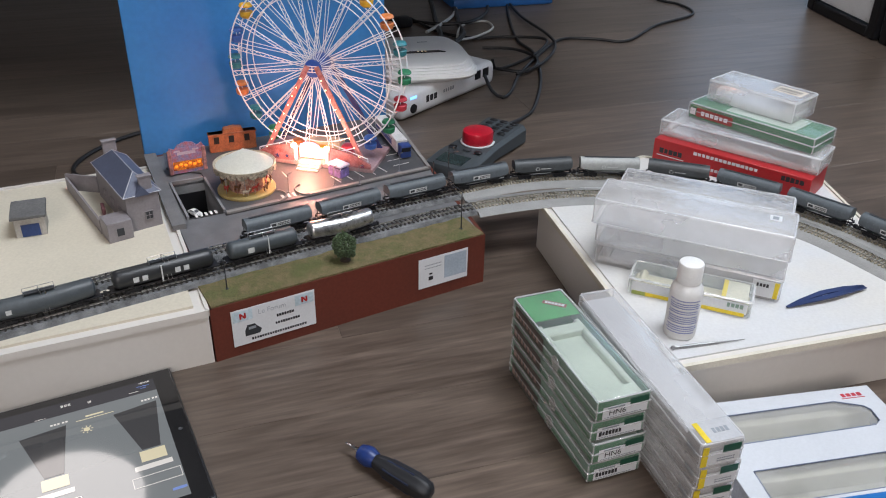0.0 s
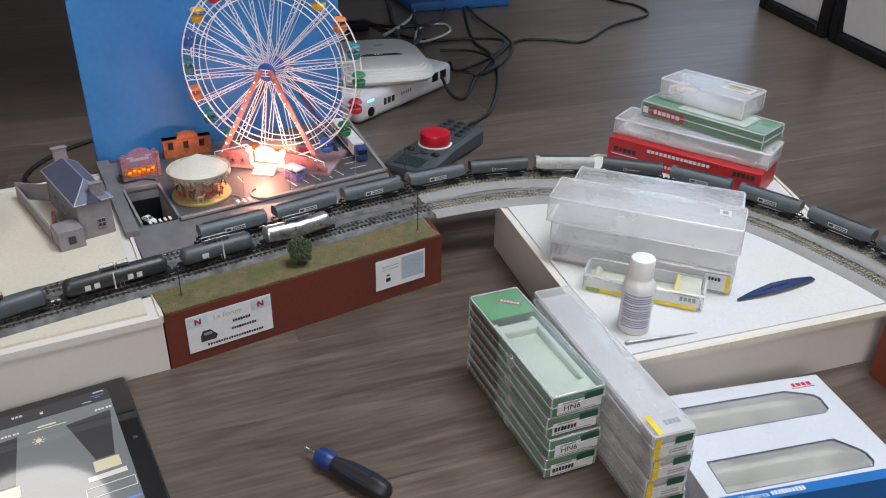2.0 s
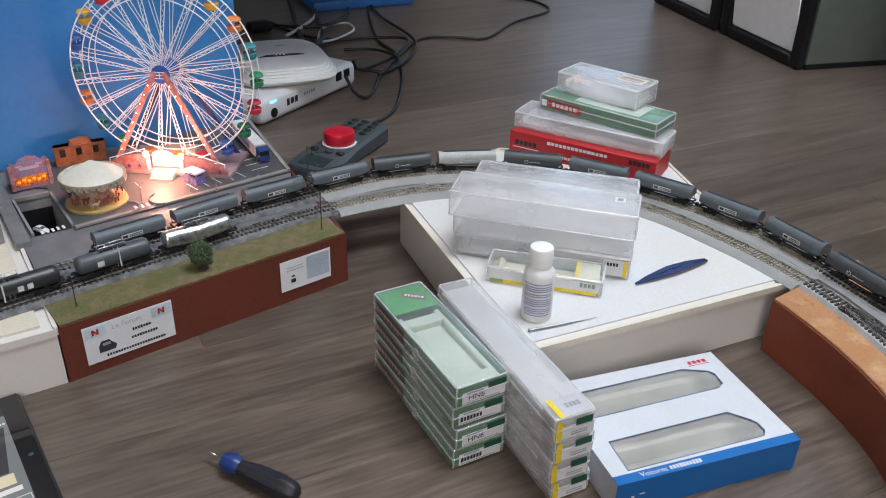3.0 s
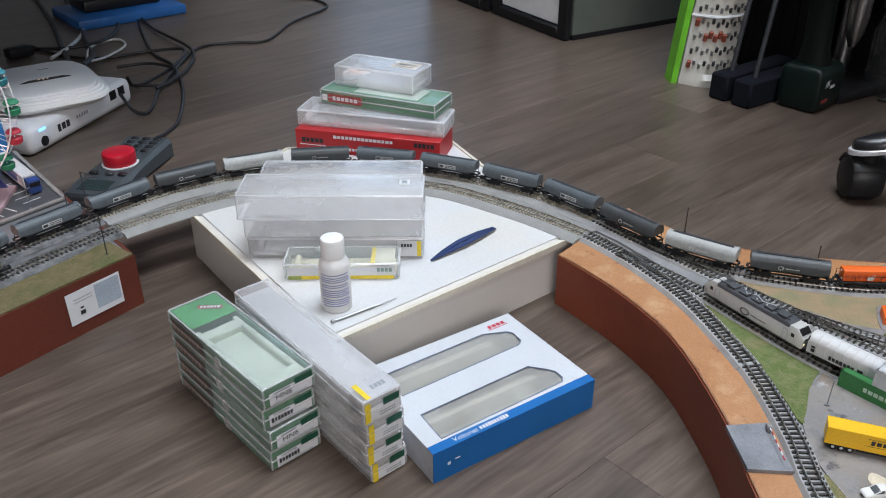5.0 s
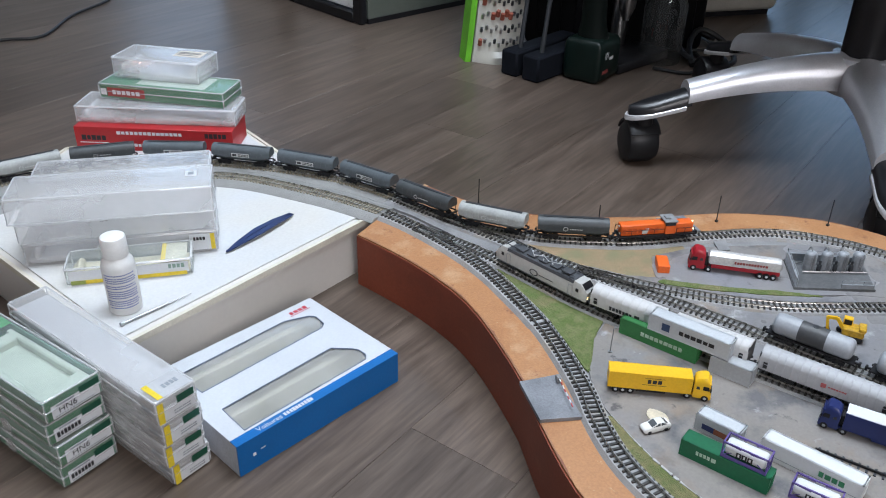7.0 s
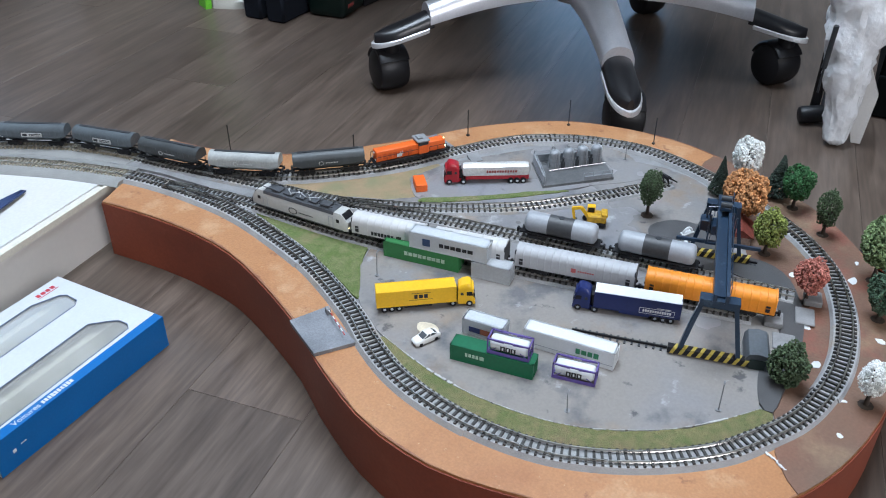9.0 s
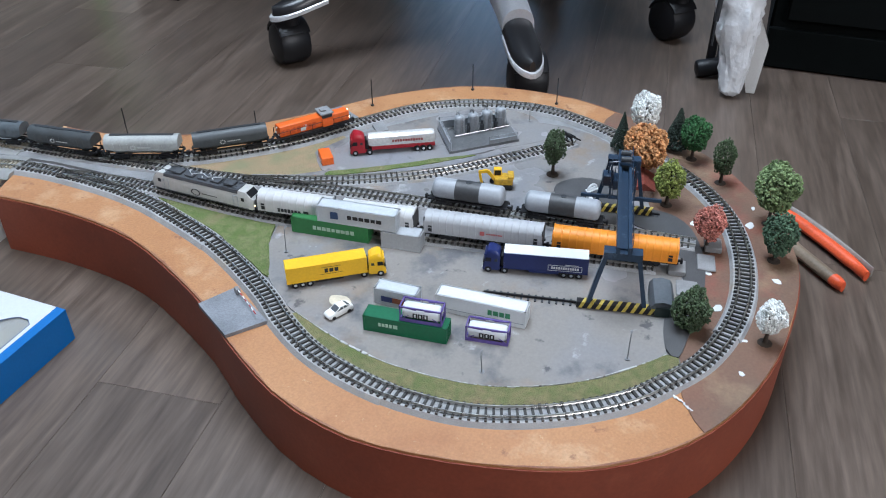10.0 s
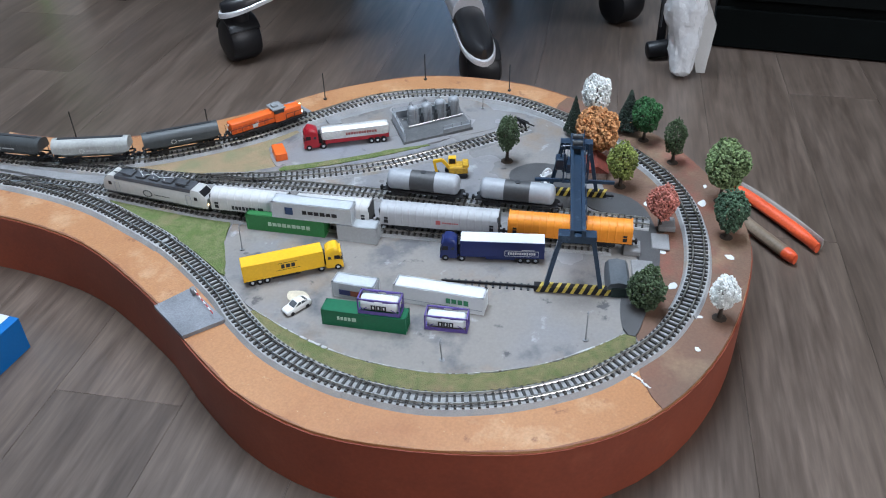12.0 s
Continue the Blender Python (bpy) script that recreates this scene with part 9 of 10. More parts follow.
M_OGRIP = mat("orange_rubber_grip", (0.72, 0.10, 0.03), 0.45)
M_GGRIP = mat("grey_rubber_grip", (0.28, 0.26, 0.24), 0.6)
grip([(0.078, 0.078), (0.063, 0.045), (0.034, 0.001), (0.012, -0.028), (-0.001, -0.042)], [0.0050, 0.0068, 0.0074, 0.0072, 0.0070, 0.0030], M_OGRIP, "orange_handle")
grip([(0.084, 0.074), (0.069, 0.041), (0.040, -0.003), (0.018, -0.032), (0.007, -0.045)], [0.0030, 0.0040, 0.0042, 0.0040, 0.0026, 0.0012], M_GGRIP, "grip_inlay", 0.0095, 0.0055)
grip([(0.064, 0.080), (0.034, 0.056), (0.011, 0.033), (-0.010, 0.004), (-0.025, -0.018)], [0.0050, 0.0062, 0.0068, 0.0070, 0.0066], mat("brown_grey_grip", (0.19, 0.145, 0.10), 0.6), "grey_handle")
grip([(-0.0235, -0.0160), (-0.0275, -0.0215), (-0.0315, -0.0275)], [0.0068, 0.0064, 0.0028], M_OGRIP, "handle_tip", 0.008, 0.0062)
bm = bm_new()
cyl(bm, 0.012, 0.009, pose(0.071, 0.088, 0.004), 20, bev=0.001)
box(bm, 0.016, 0.040, 0.008, pose(0.078, 0.108, 0.004, 0, 0, -18), 0.003)
part("jaw", bm, M_STEEL, pl)

# screwdriver
sd_ = thing("screwdriver", pose(-0.077, 0.5345, 0.0108, 0, 0, -35.3), "black and blue screwdriver lying on the floor", "screwdriver")
bm = bm_new()
lathe(bm, [(0.0004, 0), (0.0016, 0.003), (0.0017, 0.014), (0.0029, 0.015), (0.0031, 0.021)], pose(0, 0, 0, 0, 90, 0), 12)
part("blade", bm, M_CHROME, sd_)
bm = bm_new()
lathe(bm, [(0.0046, 0.0185), (0.0074, 0.0200), (0.0090, 0.0250), (0.0094, 0.0300), (0.0080, 0.0345), (0.0068, 0.0380)], pose(0, 0, 0, 0, 90, 0), 24)
part("collar", bm, mat("blue_handle_collar", (0.012, 0.036, 0.16), 0.35), sd_)
bm = bm_new()
seg = 36
rings = []
for x, r in ((0.036, 0.0066), (0.041, 0.0072), (0.050, 0.0088), (0.062, 0.0098), (0.076, 0.0104), (0.088, 0.0102), (0.096, 0.0088), (0.0995, 0.0060), (0.1005, 0.0025)):
    rings.append([(x, r * (1 - 0.09 * (math.cos(6 * a) > 0.2)) * math.cos(a), r * (1 - 0.09 * (math.cos(6 * a) > 0.2)) * math.sin(a)) for a in (2 * math.pi * k / seg for k in range(seg))])
loft(bm, rings)
hd_ = part("handle", bm, mat("black_rubber_handle", (0.014, 0.015, 0.018), 0.5), sd_)
bm = bm_new()
for k in range(6):
    a = math.pi / 3 * k + math.pi / 6
    rod(bm, (0.052, 0.0087 * math.cos(a), 0.0087 * math.sin(a)), (0.082, 0.0100 * math.cos(a), 0.0100 * math.sin(a)), 0.0011, 8)
part("grip_rib", bm, mat("blue_black_rib", (0.010, 0.018, 0.045), 0.4), hd_)

# tablet
tb = thing("tablet", pose(-0.271, 0.634, 0.0, 0, 0, 29.8), "black tablet computer showing a dark throttle app", "tablet")
TW, TH = 0.275, 0.196
bm = bm_new()
box(bm, TW, TH, 0.0085, Matrix.Translation((-TW / 2, -TH / 2, 0.0005)), 0.003, 2)
part("case", bm, mat("black_tablet_case", (0.02, 0.02, 0.021), 0.4), tb)
bm = bm_new()
box(bm, TW - 0.004, TH - 0.004, 0.0008, Matrix.Translation((-TW / 2, -TH / 2, 0.0088)), 0.0003)
part("glass", bm, mat("dark_glass", (0.012, 0.012, 0.013), 0.04, var=0.02, bump=0.0, coat=0.5), tb)


def lit(name, col, e):
    """Screen element under glass: weak light of its own and a mirror-like top."""
    m = bpy.data.materials.new(name)
    m.use_nodes = True
    p = m.node_tree.nodes["Principled BSDF"]
    p.inputs["Base Color"].default_value, p.inputs["Roughness"].default_value = (0.02, 0.02, 0.02, 1), 0.04
    p.inputs["Emission Color"].default_value, p.inputs["Emission Strength"].default_value = (*col, 1), e
    return m


# S_BG glows more than the app would: it includes the mirrored bright ceiling
S_BG, S_BAR, S_PANEL = lit("screen_and_ceiling_glare", (0.10, 0.115, 0.12), 1.9), lit("screen_bar", (0.035, 0.035, 0.045), 0.8), lit("screen_panel", (0.05, 0.052, 0.056), 0.8)
S_WHITE, S_YEL, S_BLUE = lit("screen_white", (0.9, 0.9, 0.86), 0.9), lit("screen_cream", (0.85, 0.80, 0.55), 0.9), lit("screen_blue", (0.25, 0.4, 0.9), 0.8)
scr = part("screen", (lambda b: (box(b, TW - 0.038, TH - 0.026, 0.0003, Matrix.Translation((-TW / 2, -TH / 2, 0.0095))), b)[-1])(bm_new()), S_BG, tb)
zz = 0.0099


def ui(spec, m_, nm):
    bm = bm_new()
    for x, y, w_, h_ in spec:
        box(bm, w_, h_, 0.0002, Matrix.Translation((x, y, zz)))
    ob = part(nm, bm, m_, scr)
    if len(spec) > 1:
        tagged(ob, kind="stuff")


ui([(-TW / 2, -0.022, TW - 0.038, 0.018)], S_BAR, "top_bar")
for x0 in (-0.0425, -0.1235, -0.2045):
    bm = bm_new()
    prism(bm, [(x0 - 0.020, -0.052), (x0 + 0.020, -0.048), (x0 + 0.012, -0.112), (x0 - 0.004, -0.112)][::-1], zz, zz + 0.0002)
    part("speed_scale", bm, S_PANEL, scr)
    ui([(x0 + 0.004, -0.121, 0.022, 0.014)], S_YEL, "speed_button")
    ui([(x0 + 0.002, -0.135, 0.032, 0.006)], S_WHITE, "value_bar")
    ui([(x0 + 0.002, -0.158 + k * 0.012, 0.040, 0.0006) for k in (0, 1)] + [(x0 + 0.002 + s_ * 0.020, -0.152, 0.0006, 0.012) for s_ in (-1, 1)] + [(x0 + 0.014 + s_, -0.043, 0.002, 0.0022) for s_ in (-0.006, -0.003, 0, 0.004, 0.007)], S_WHITE, "button_outline")
ui([(-0.101 + x, -0.019, a, b) for x, _, a, b in bar_row(3, 0.010, 0.004)] + [(-0.080, -0.023, 0.003, 0.004), (-0.124, -0.030, 0.009, 0.0012), (-0.040, -0.027, 0.009, 0.0012), (-0.028, -0.0155, 0.010, 0.002)], S_WHITE, "icons")
ui([(-0.078, -0.047, 0.033, 0.0008), (-0.078, -0.043, 0.016, 0.002)], S_YEL, "title_line")
bm = bm_new()
cyl(bm, 0.0028, 0.0002, pose(-0.087, -0.062, zz), 14)
for k in range(8):
    a = k * math.pi / 4
    bar(bm, (-0.087 + 0.0036 * math.cos(a), -0.062 + 0.0036 * math.sin(a), zz), (-0.087 + 0.0055 * math.cos(a), -0.062 + 0.0055 * math.sin(a), zz), 0.0008, 0.0003)
part("sun_icon", bm, S_YEL, scr)
ui([(-0.030, -0.0205, 0.012, 0.0012), (-0.030, -0.0235, 0.006, 0.0012), (-0.026, -0.172, 0.012, 0.003)], S_BLUE, "blue_marks")
bm = bm_new()
cyl(bm, 0.0022, 0.0004, pose(-0.010, -TH / 2, 0.0095), 14)
part("camera_dot", bm, M_DARK, tb)

# command station and router
zs = thing("command_station", pose(-0.100, 1.350, 0, 0, 0, 54.5), "white digital command station with blue light and black knob", "command station")
ZL, ZD, ZH = 0.285, 0.165, 0.047
bm = bm_new()
box(bm, ZL, ZD, ZH, Matrix.Translation((ZL / 2, ZD / 2, 0.001)), 0.012, 3)
part("housing", bm, mat("pale_grey_housing", (0.74, 0.74, 0.75), 0.4, var=0.04), zs)
frz = pose(0, -0.0003, 0, 90, 0, 0)
bars([(0.085 + x, 0.026, a, b) for x, _, a, b in bar_row(3, 0.034, 0.013, 0.15)], M_INK, zs, frz, "brand_block")
bars([(0.135 + x, 0.028, a, b) for x, _, a, b in bar_row(5, 0.034, 0.007, 0.35, seed=4)], M_GREYINK, zs, frz, "brand_block")
bm = bm_new()
cyl(bm, 0.0085, 0.003, pose(0.034, 0.001, 0.018, 90, 0, 0), 24, bev=0.0008)
part("knob", bm, M_BLACK, zs)
bm = bm_new()
box(bm, 0.016, 0.0012, 0.004, Matrix.Translation((0.034, 0, 0.036)))
part("status_light", bm, glow("blue_status_light", (0.15, 0.45, 1.0), 3.0), zs)
for k in range(2):
    bm = bm_new()
    box(bm, 0.018, 0.0014, 0.016, Matrix.Translation((0.226 + 0.026 * k, 0, 0.024)))
    part("socket", bm, M_BLACK, zs)
ro = thing("wifi_router", pose(-0.076, 1.532, 0.0482, 0, 0, 15), "white wireless router with ribbed top and status window", "router")
RWd, RDd = 0.185, 0.240
bm = bm_new()
rings = []
steps = [(0.0, 0.84), (0.006, 0.95), (0.012, 1.0), (0.016, 0.99)]
for i in range(4):
    steps += [(0.0165 + 0.0033 * i, 0.975 - 0.055 * i), (0.0192 + 0.0033 * i, 0.965 - 0.055 * i), (0.0195 + 0.0033 * i, 0.950 - 0.055 * i)]
steps += [(0.0300, 0.76), (0.0305, 0.70)]
for z, k in steps:
    ring_ = []
    for j in range(32):
        a = 2 * math.pi * (j + 0.5) / 32
        c, s_ = math.cos(a), math.sin(a)
        e = 0.45
        ring_.append((RWd / 2 * k * math.copysign(abs(c) ** e, c), RDd / 2 * k * math.copysign(abs(s_) ** e, s_), z))
    rings.append(ring_)
loft(bm, rings)
part("housing", bm, mat("white_router_shell", (0.84, 0.84, 0.83), 0.35, var=0.02, bump=0.02), ro)
bm = bm_new()
prism(bm, [(-0.042, 0), (0.042, 0), (0.030, 0.010), (-0.026, 0.010)], 0, 0.0016, pose(0.0, -0.020, 0.0300))
sw = part("status_window", bm, M_BLACK, ro)
bm = bm_new()
for x in (-0.010, -0.003, 0.004):
    box(bm, 0.0025, 0.002, 0.0004, pose(x, -0.0145, 0.0317))
part("status_dots", bm, glow("amber_dots", (1.0, 0.75, 0.4), 2.0), sw)
bars([(0.01 + x, 0.05, a, b) for x, _, a, b in bar_row(5, 0.020, 0.005)], M_GREYINK, ro, pose(0, 0, 0.0306), "brand_block")

# handheld controller
hc = thing("hand_controller", pose(0.035, 1.216, 0.0, 0, 0, 60), "dark grey handheld train controller with a red dial", "hand controller")
bm = bm_new()
rings = []
for x, hw_, z in ((-0.102, 0.030, 0.016), (-0.098, 0.038, 0.020), (-0.05, 0.041, 0.024), (0.0, 0.036, 0.026), (0.05, 0.038, 0.030), (0.092, 0.039, 0.032), (0.102, 0.030, 0.028)):
    rings.append([(x, -hw_, 0.004), (x, -hw_, z * 0.8), (x, -hw_ * 0.85, z), (x, hw_ * 0.85, z), (x, hw_, z * 0.8), (x, hw_, 0.004), (x, hw_ * 0.8, 0.0), (x, -hw_ * 0.8, 0.0)])
loft(bm, rings)
part("housing", bm, mat("anthracite_housing", (0.05, 0.06, 0.066), 0.5), hc)
bm = bm_new()
cyl(bm, 0.0245, 0.021, pose(0.0, 0, 0.0255), 32, bev=0.003)
part("dial", bm, mat("red_dial", (0.55, 0.012, 0.03), 0.35), hc)
bm = bm_new()
cyl(bm, 0.0275, 0.0015, pose(0.0, 0, 0.0257), 32)
part("dial_ring", bm, M_PAPER, hc)
bm = bm_new()
box(bm, 0.030, 0.046, 0.0008, pose(-0.073, 0, 0.0222, 0, -4, 0), 0.0003)
part("display", bm, mat("dull_display", (0.03, 0.045, 0.045), 0.2), hc)
for i in range(4):
    for j in range(3):
        bm = bm_new()
        box(bm, 0.0085, 0.013, 0.0035, pose(0.042 + 0.0145 * i, -0.019 + 0.019 * j, 0.0285 + 0.0006 * i, 0, -2, 0), 0.0015)
        part("key", bm, M_BLACK, hc)
for j, y in enumerate((-0.024, -0.004, 0.022)):
    bm = bm_new()
    box(bm, 0.009, 0.013, 0.004, pose(-0.039, y, 0.0245), 0.0018)
    part("key", bm, M_BLACK if j != 1 else M_DARK, hc)


# cables
def cable(pts, label, material=None, r=0.0033, name="cable"):
    bm = bm_new()
    tube(bm, spline([(x, y, z) for x, y, z in pts], 0.012), r, 8)
    return single(name, bm, material or M_CABLE, None, label, "cable", "cables on the floor")


M_CABLE = mat("black_cable_rubber", (0.012, 0.012, 0.013), 0.5)
Z = 0.004
cable([(0.086, 1.318, 0.018), (0.115, 1.388, Z), (0.137, 1.442, Z), (0.158, 1.607, Z), (0.153, 1.780, Z), (0.119, 1.887, Z), (0.104, 2.088, Z), (0.095, 2.40, Z), (0.04, 2.80, Z)], "black spiral cable from the hand controller")
cable([(0.045, 1.545, 0.028), (0.060, 1.508, 0.010), (0.081, 1.492, Z), (0.098, 1.533, Z), (0.118, 1.639, Z), (0.187, 1.826, 0.008), (0.231, 1.908, Z), (0.300, 1.912, Z), (0.373, 1.904, Z), (0.462, 2.047, Z), (0.577, 2.169, Z), (0.565, 2.269, Z), (0.508, 2.330, Z), (0.40, 2.55, Z), (0.30, 2.9, Z)], "long black cable running across the floor")
cable([(0.060, 1.640, 0.030), (0.075, 1.665, Z), (0.152, 1.759, 0.008), (0.183, 1.871, 0.011), (0.100, 1.908, Z), (0.020, 1.890, Z), (-0.06, 1.93, Z), (-0.14, 2.05, Z)], "black cable looping behind the router")
cable([(0.040, 1.812, Z), (0.110, 1.797, 0.008), (0.156, 1.719, 0.011), (0.130, 1.640, 0.008), (0.062, 1.660, 0.008)], "short black cable loop")
cable([(0.090, 2.35, Z), (0.130, 2.10, 0.008), (0.200, 1.86, 0.012), (0.170, 1.70, 0.012), (0.110, 1.62, 0.008)], "black power cable behind the router")
cable([(-0.05, 1.70, 0.045), (-0.055, 1.85, 0.02), (-0.075, 2.02, Z), (-0.11, 2.30, Z), (-0.18, 2.7, Z)], "thick black cable behind the router", r=0.006)
cable([(-0.02, 1.72, 0.04), (-0.005, 1.86, 0.02), (-0.02, 2.02, Z), (-0.05, 2.30, Z), (-0.10, 2.7, Z)], "black cable behind the router", r=0.006)
cable([(-0.13, 2.02, Z), (-0.05, 1.98, 0.010), (0.02, 2.02, 0.012), (0.05, 2.20, Z), (-0.02, 2.45, Z)], "black cable crossing others", r=0.004)
M_WCAB = mat("white_cable_rubber", (0.62, 0.62, 0.60), 0.5)
cable([(-0.018, 1.86, 0.012), (-0.015, 1.94, 0.012), (0.006, 2.023, Z), (0.048, 2.039, Z), (0.062, 1.952, 0.010), (0.022, 1.870, 0.012), (-0.010, 1.78, 0.030)], "thin white cable loop", M_WCAB, 0.0028)
cable([(-0.09, 1.90, 0.012), (-0.06, 1.98, 0.010), (-0.035, 2.10, Z), (-0.03, 2.22, Z)], "white cable behind the router", M_WCAB, 0.004)
cable([(-0.45, 1.05, 0.010), (-0.50, 1.062, Z), (-0.572, 1.096, Z), (-0.577, 1.171, Z), (-0.529, 1.262, Z), (-0.42, 1.34, Z), (-0.30, 1.40, Z)], "black cable beside the cream board")
ad = thing("power_adapter", pose(-0.16, 1.98, 0, 0, 0, 30), "black power adapter lying among cables", "power adapter")
bm = bm_new()
box(bm, 0.055, 0.034, 0.024, None, 0.006, 2)
part("housing", bm, M_BLACK, ad)
bt = thing("blue_tray", pose(0.06, 2.30, 0, 0, 0, 20), "blue plastic tray among the cables", "tray")
bm = bm_new()
box(bm, 0.28, 0.20, 0.025, None, 0.006, 2)
part("tray_body", bm, mat("blue_tray_plastic", (0.02, 0.12, 0.36), 0.4), bt)
bm = bm_new()
box(bm, 0.20, 0.12, 0.03, Matrix.Translation((0, 0.02, 0.025)), 0.008, 2)
part("black_cover", bm, M_BLACK, bt)

# office chair base
ch = thing("office_chair", pose(1.308, 0.604, 0), "office chair with a silver five-star base on black casters", "office chair")
M_ALU = mat("satin_aluminium", (0.62, 0.63, 0.67), 0.36, 0.6, var=0.05)
base_a = math.degrees(math.atan2(-0.636, -0.773)) + 4.0


def arch(x, w, z, t, low=0.45, n=13):
    """A rounded cross-section of a chair leg, open to the floor side."""
    return [(x, w * math.cos(math.pi * k / (n - 1)), z - t * low + t * (1 + low - 0.45) * math.sin(math.pi * k / (n - 1)) ** 0.7) for k in range(n)]


def mix_at(table, x):
    for a, b in zip(table, table[1:]):
        if x <= b[0]:
            f = (x - a[0]) / (b[0] - a[0])
            return [u + (v - u) * f for u, v in zip(a[1:], b[1:])]
    return list(table[-1][1:])


LEG = [(0.02, 0.036, 0.146, 0.050), (0.06, 0.0325, 0.1460, 0.0465), (0.10, 0.0290, 0.1440, 0.0428), (0.14, 0.0262, 0.1400, 0.0390), (0.18, 0.0240, 0.1340, 0.0353), (0.22, 0.0226, 0.1260, 0.0316), (0.262, 0.0220, 0.1160, 0.028)]
for k in range(5):
    a = radians(base_a + 72 * k)
    m = pose(0, 0, 0, 0, 0, math.degrees(a)) @ Matrix.Diagonal((1.0 if k else 1.06, 1, 1, 1))
    bm = bm_new()
    loft(bm, [arch(x, *mix_at(LEG, x)) for x in (0.02 + 0.242 * i / 14 for i in range(15))])
    leg = part("base_leg", bm, M_ALU, ch, m=m)
    bm = bm_new()
    loft(bm, [arch(x, 0.0212 * math.sqrt(max(0.03, 1 - max(0.0, (x - 0.302) / 0.042) ** 2)), 0.109 - (x - 0.256) * 0.27, 0.022 - 0.006 * (x - 0.256) / 0.088) for x in (0.256 + 0.088 * i / 14 for i in range(15))])
    part("end_cap", bm, mat("glossy_black_cap", (0.012, 0.012, 0.014), 0.3), leg)
    bm = bm_new()
    rings = []
    for i in range(17):
        x = 0.264 + 0.084 * i / 16
        w_ = 0.0226 * math.sqrt(max(0.02, 1 - max(0.0, (x - 0.302) / 0.0465) ** 2))
        z_ = 0.0995 - (x - 0.264) * 0.24
        rings.append([(x, -w_, z_ - 0.007), (x, w_, z_ - 0.007), (x, w_, z_ - 0.002), (x, w_ * 0.9, z_), (x, -w_ * 0.9, z_), (x, -w_, z_ - 0.002)])
    loft(bm, rings)
    part("tip_rim", bm, mat("pale_alu_rim", (0.66, 0.66, 0.68), 0.35, 0.3), leg)
    q = Matrix.Translation((0.318 if k else 0.272, 0 if k else 0.016, 0)) @ pose(0, 0, 0, 0, 0, 66.0 - math.degrees(a) if k else 176.0)
    bm = bm_new()
    cyl(bm, 0.0330, 0.0520, q @ pose(0.012, 0.026, 0.0330, 90, 0, 0), 40, bev=0.0125)
    part("caster_wheel", bm, M_BLACK, leg)
    bm = bm_new()
    loft(bm, [[(0.012 + r_ * math.cos(t_), y_, 0.035 + r_ * math.sin(t_)) for t_ in (radians(20 + 8 * j) for j in range(17))] + [(0.012 + (r_ - 0.004) * math.cos(t_), y_, 0.035 + (r_ - 0.004) * math.sin(t_)) for t_ in (radians(148 - 8 * j) for j in range(17))] for y_, r_ in ((-0.0235, 0.0325), (-0.020, 0.0350), (0.020, 0.0350), (0.0235, 0.0325))])
    put(bm, bm.verts[:], q)
    cyl(bm, 0.013, 0.022, q @ Matrix.Translation((0.0, 0, 0.064)), 16)
    part("caster_hood", bm, M_BLACK, leg)
bm = bm_new()
cyl(bm, 0.046, 0.058, pose(0, 0, 0.112), 28, bev=0.004)
part("base_hub", bm, M_ALU, ch)
bm = bm_new()
cyl(bm, 0.034, 0.24, pose(0, 0, 0.150), 28, bev=0.002)
cyl(bm, 0.022, 0.10, pose(0, 0, 0.385), 24)
part("gas_column", bm, M_BLACK, ch)
bm = bm_new()
box(bm, 0.46, 0.46, 0.07, Matrix.Translation((0, 0, 0.470)), 0.03, 3)
part("seat", bm, mat("beige_leather_seat", (0.48, 0.44, 0.37), 0.5, var=0.06), ch)


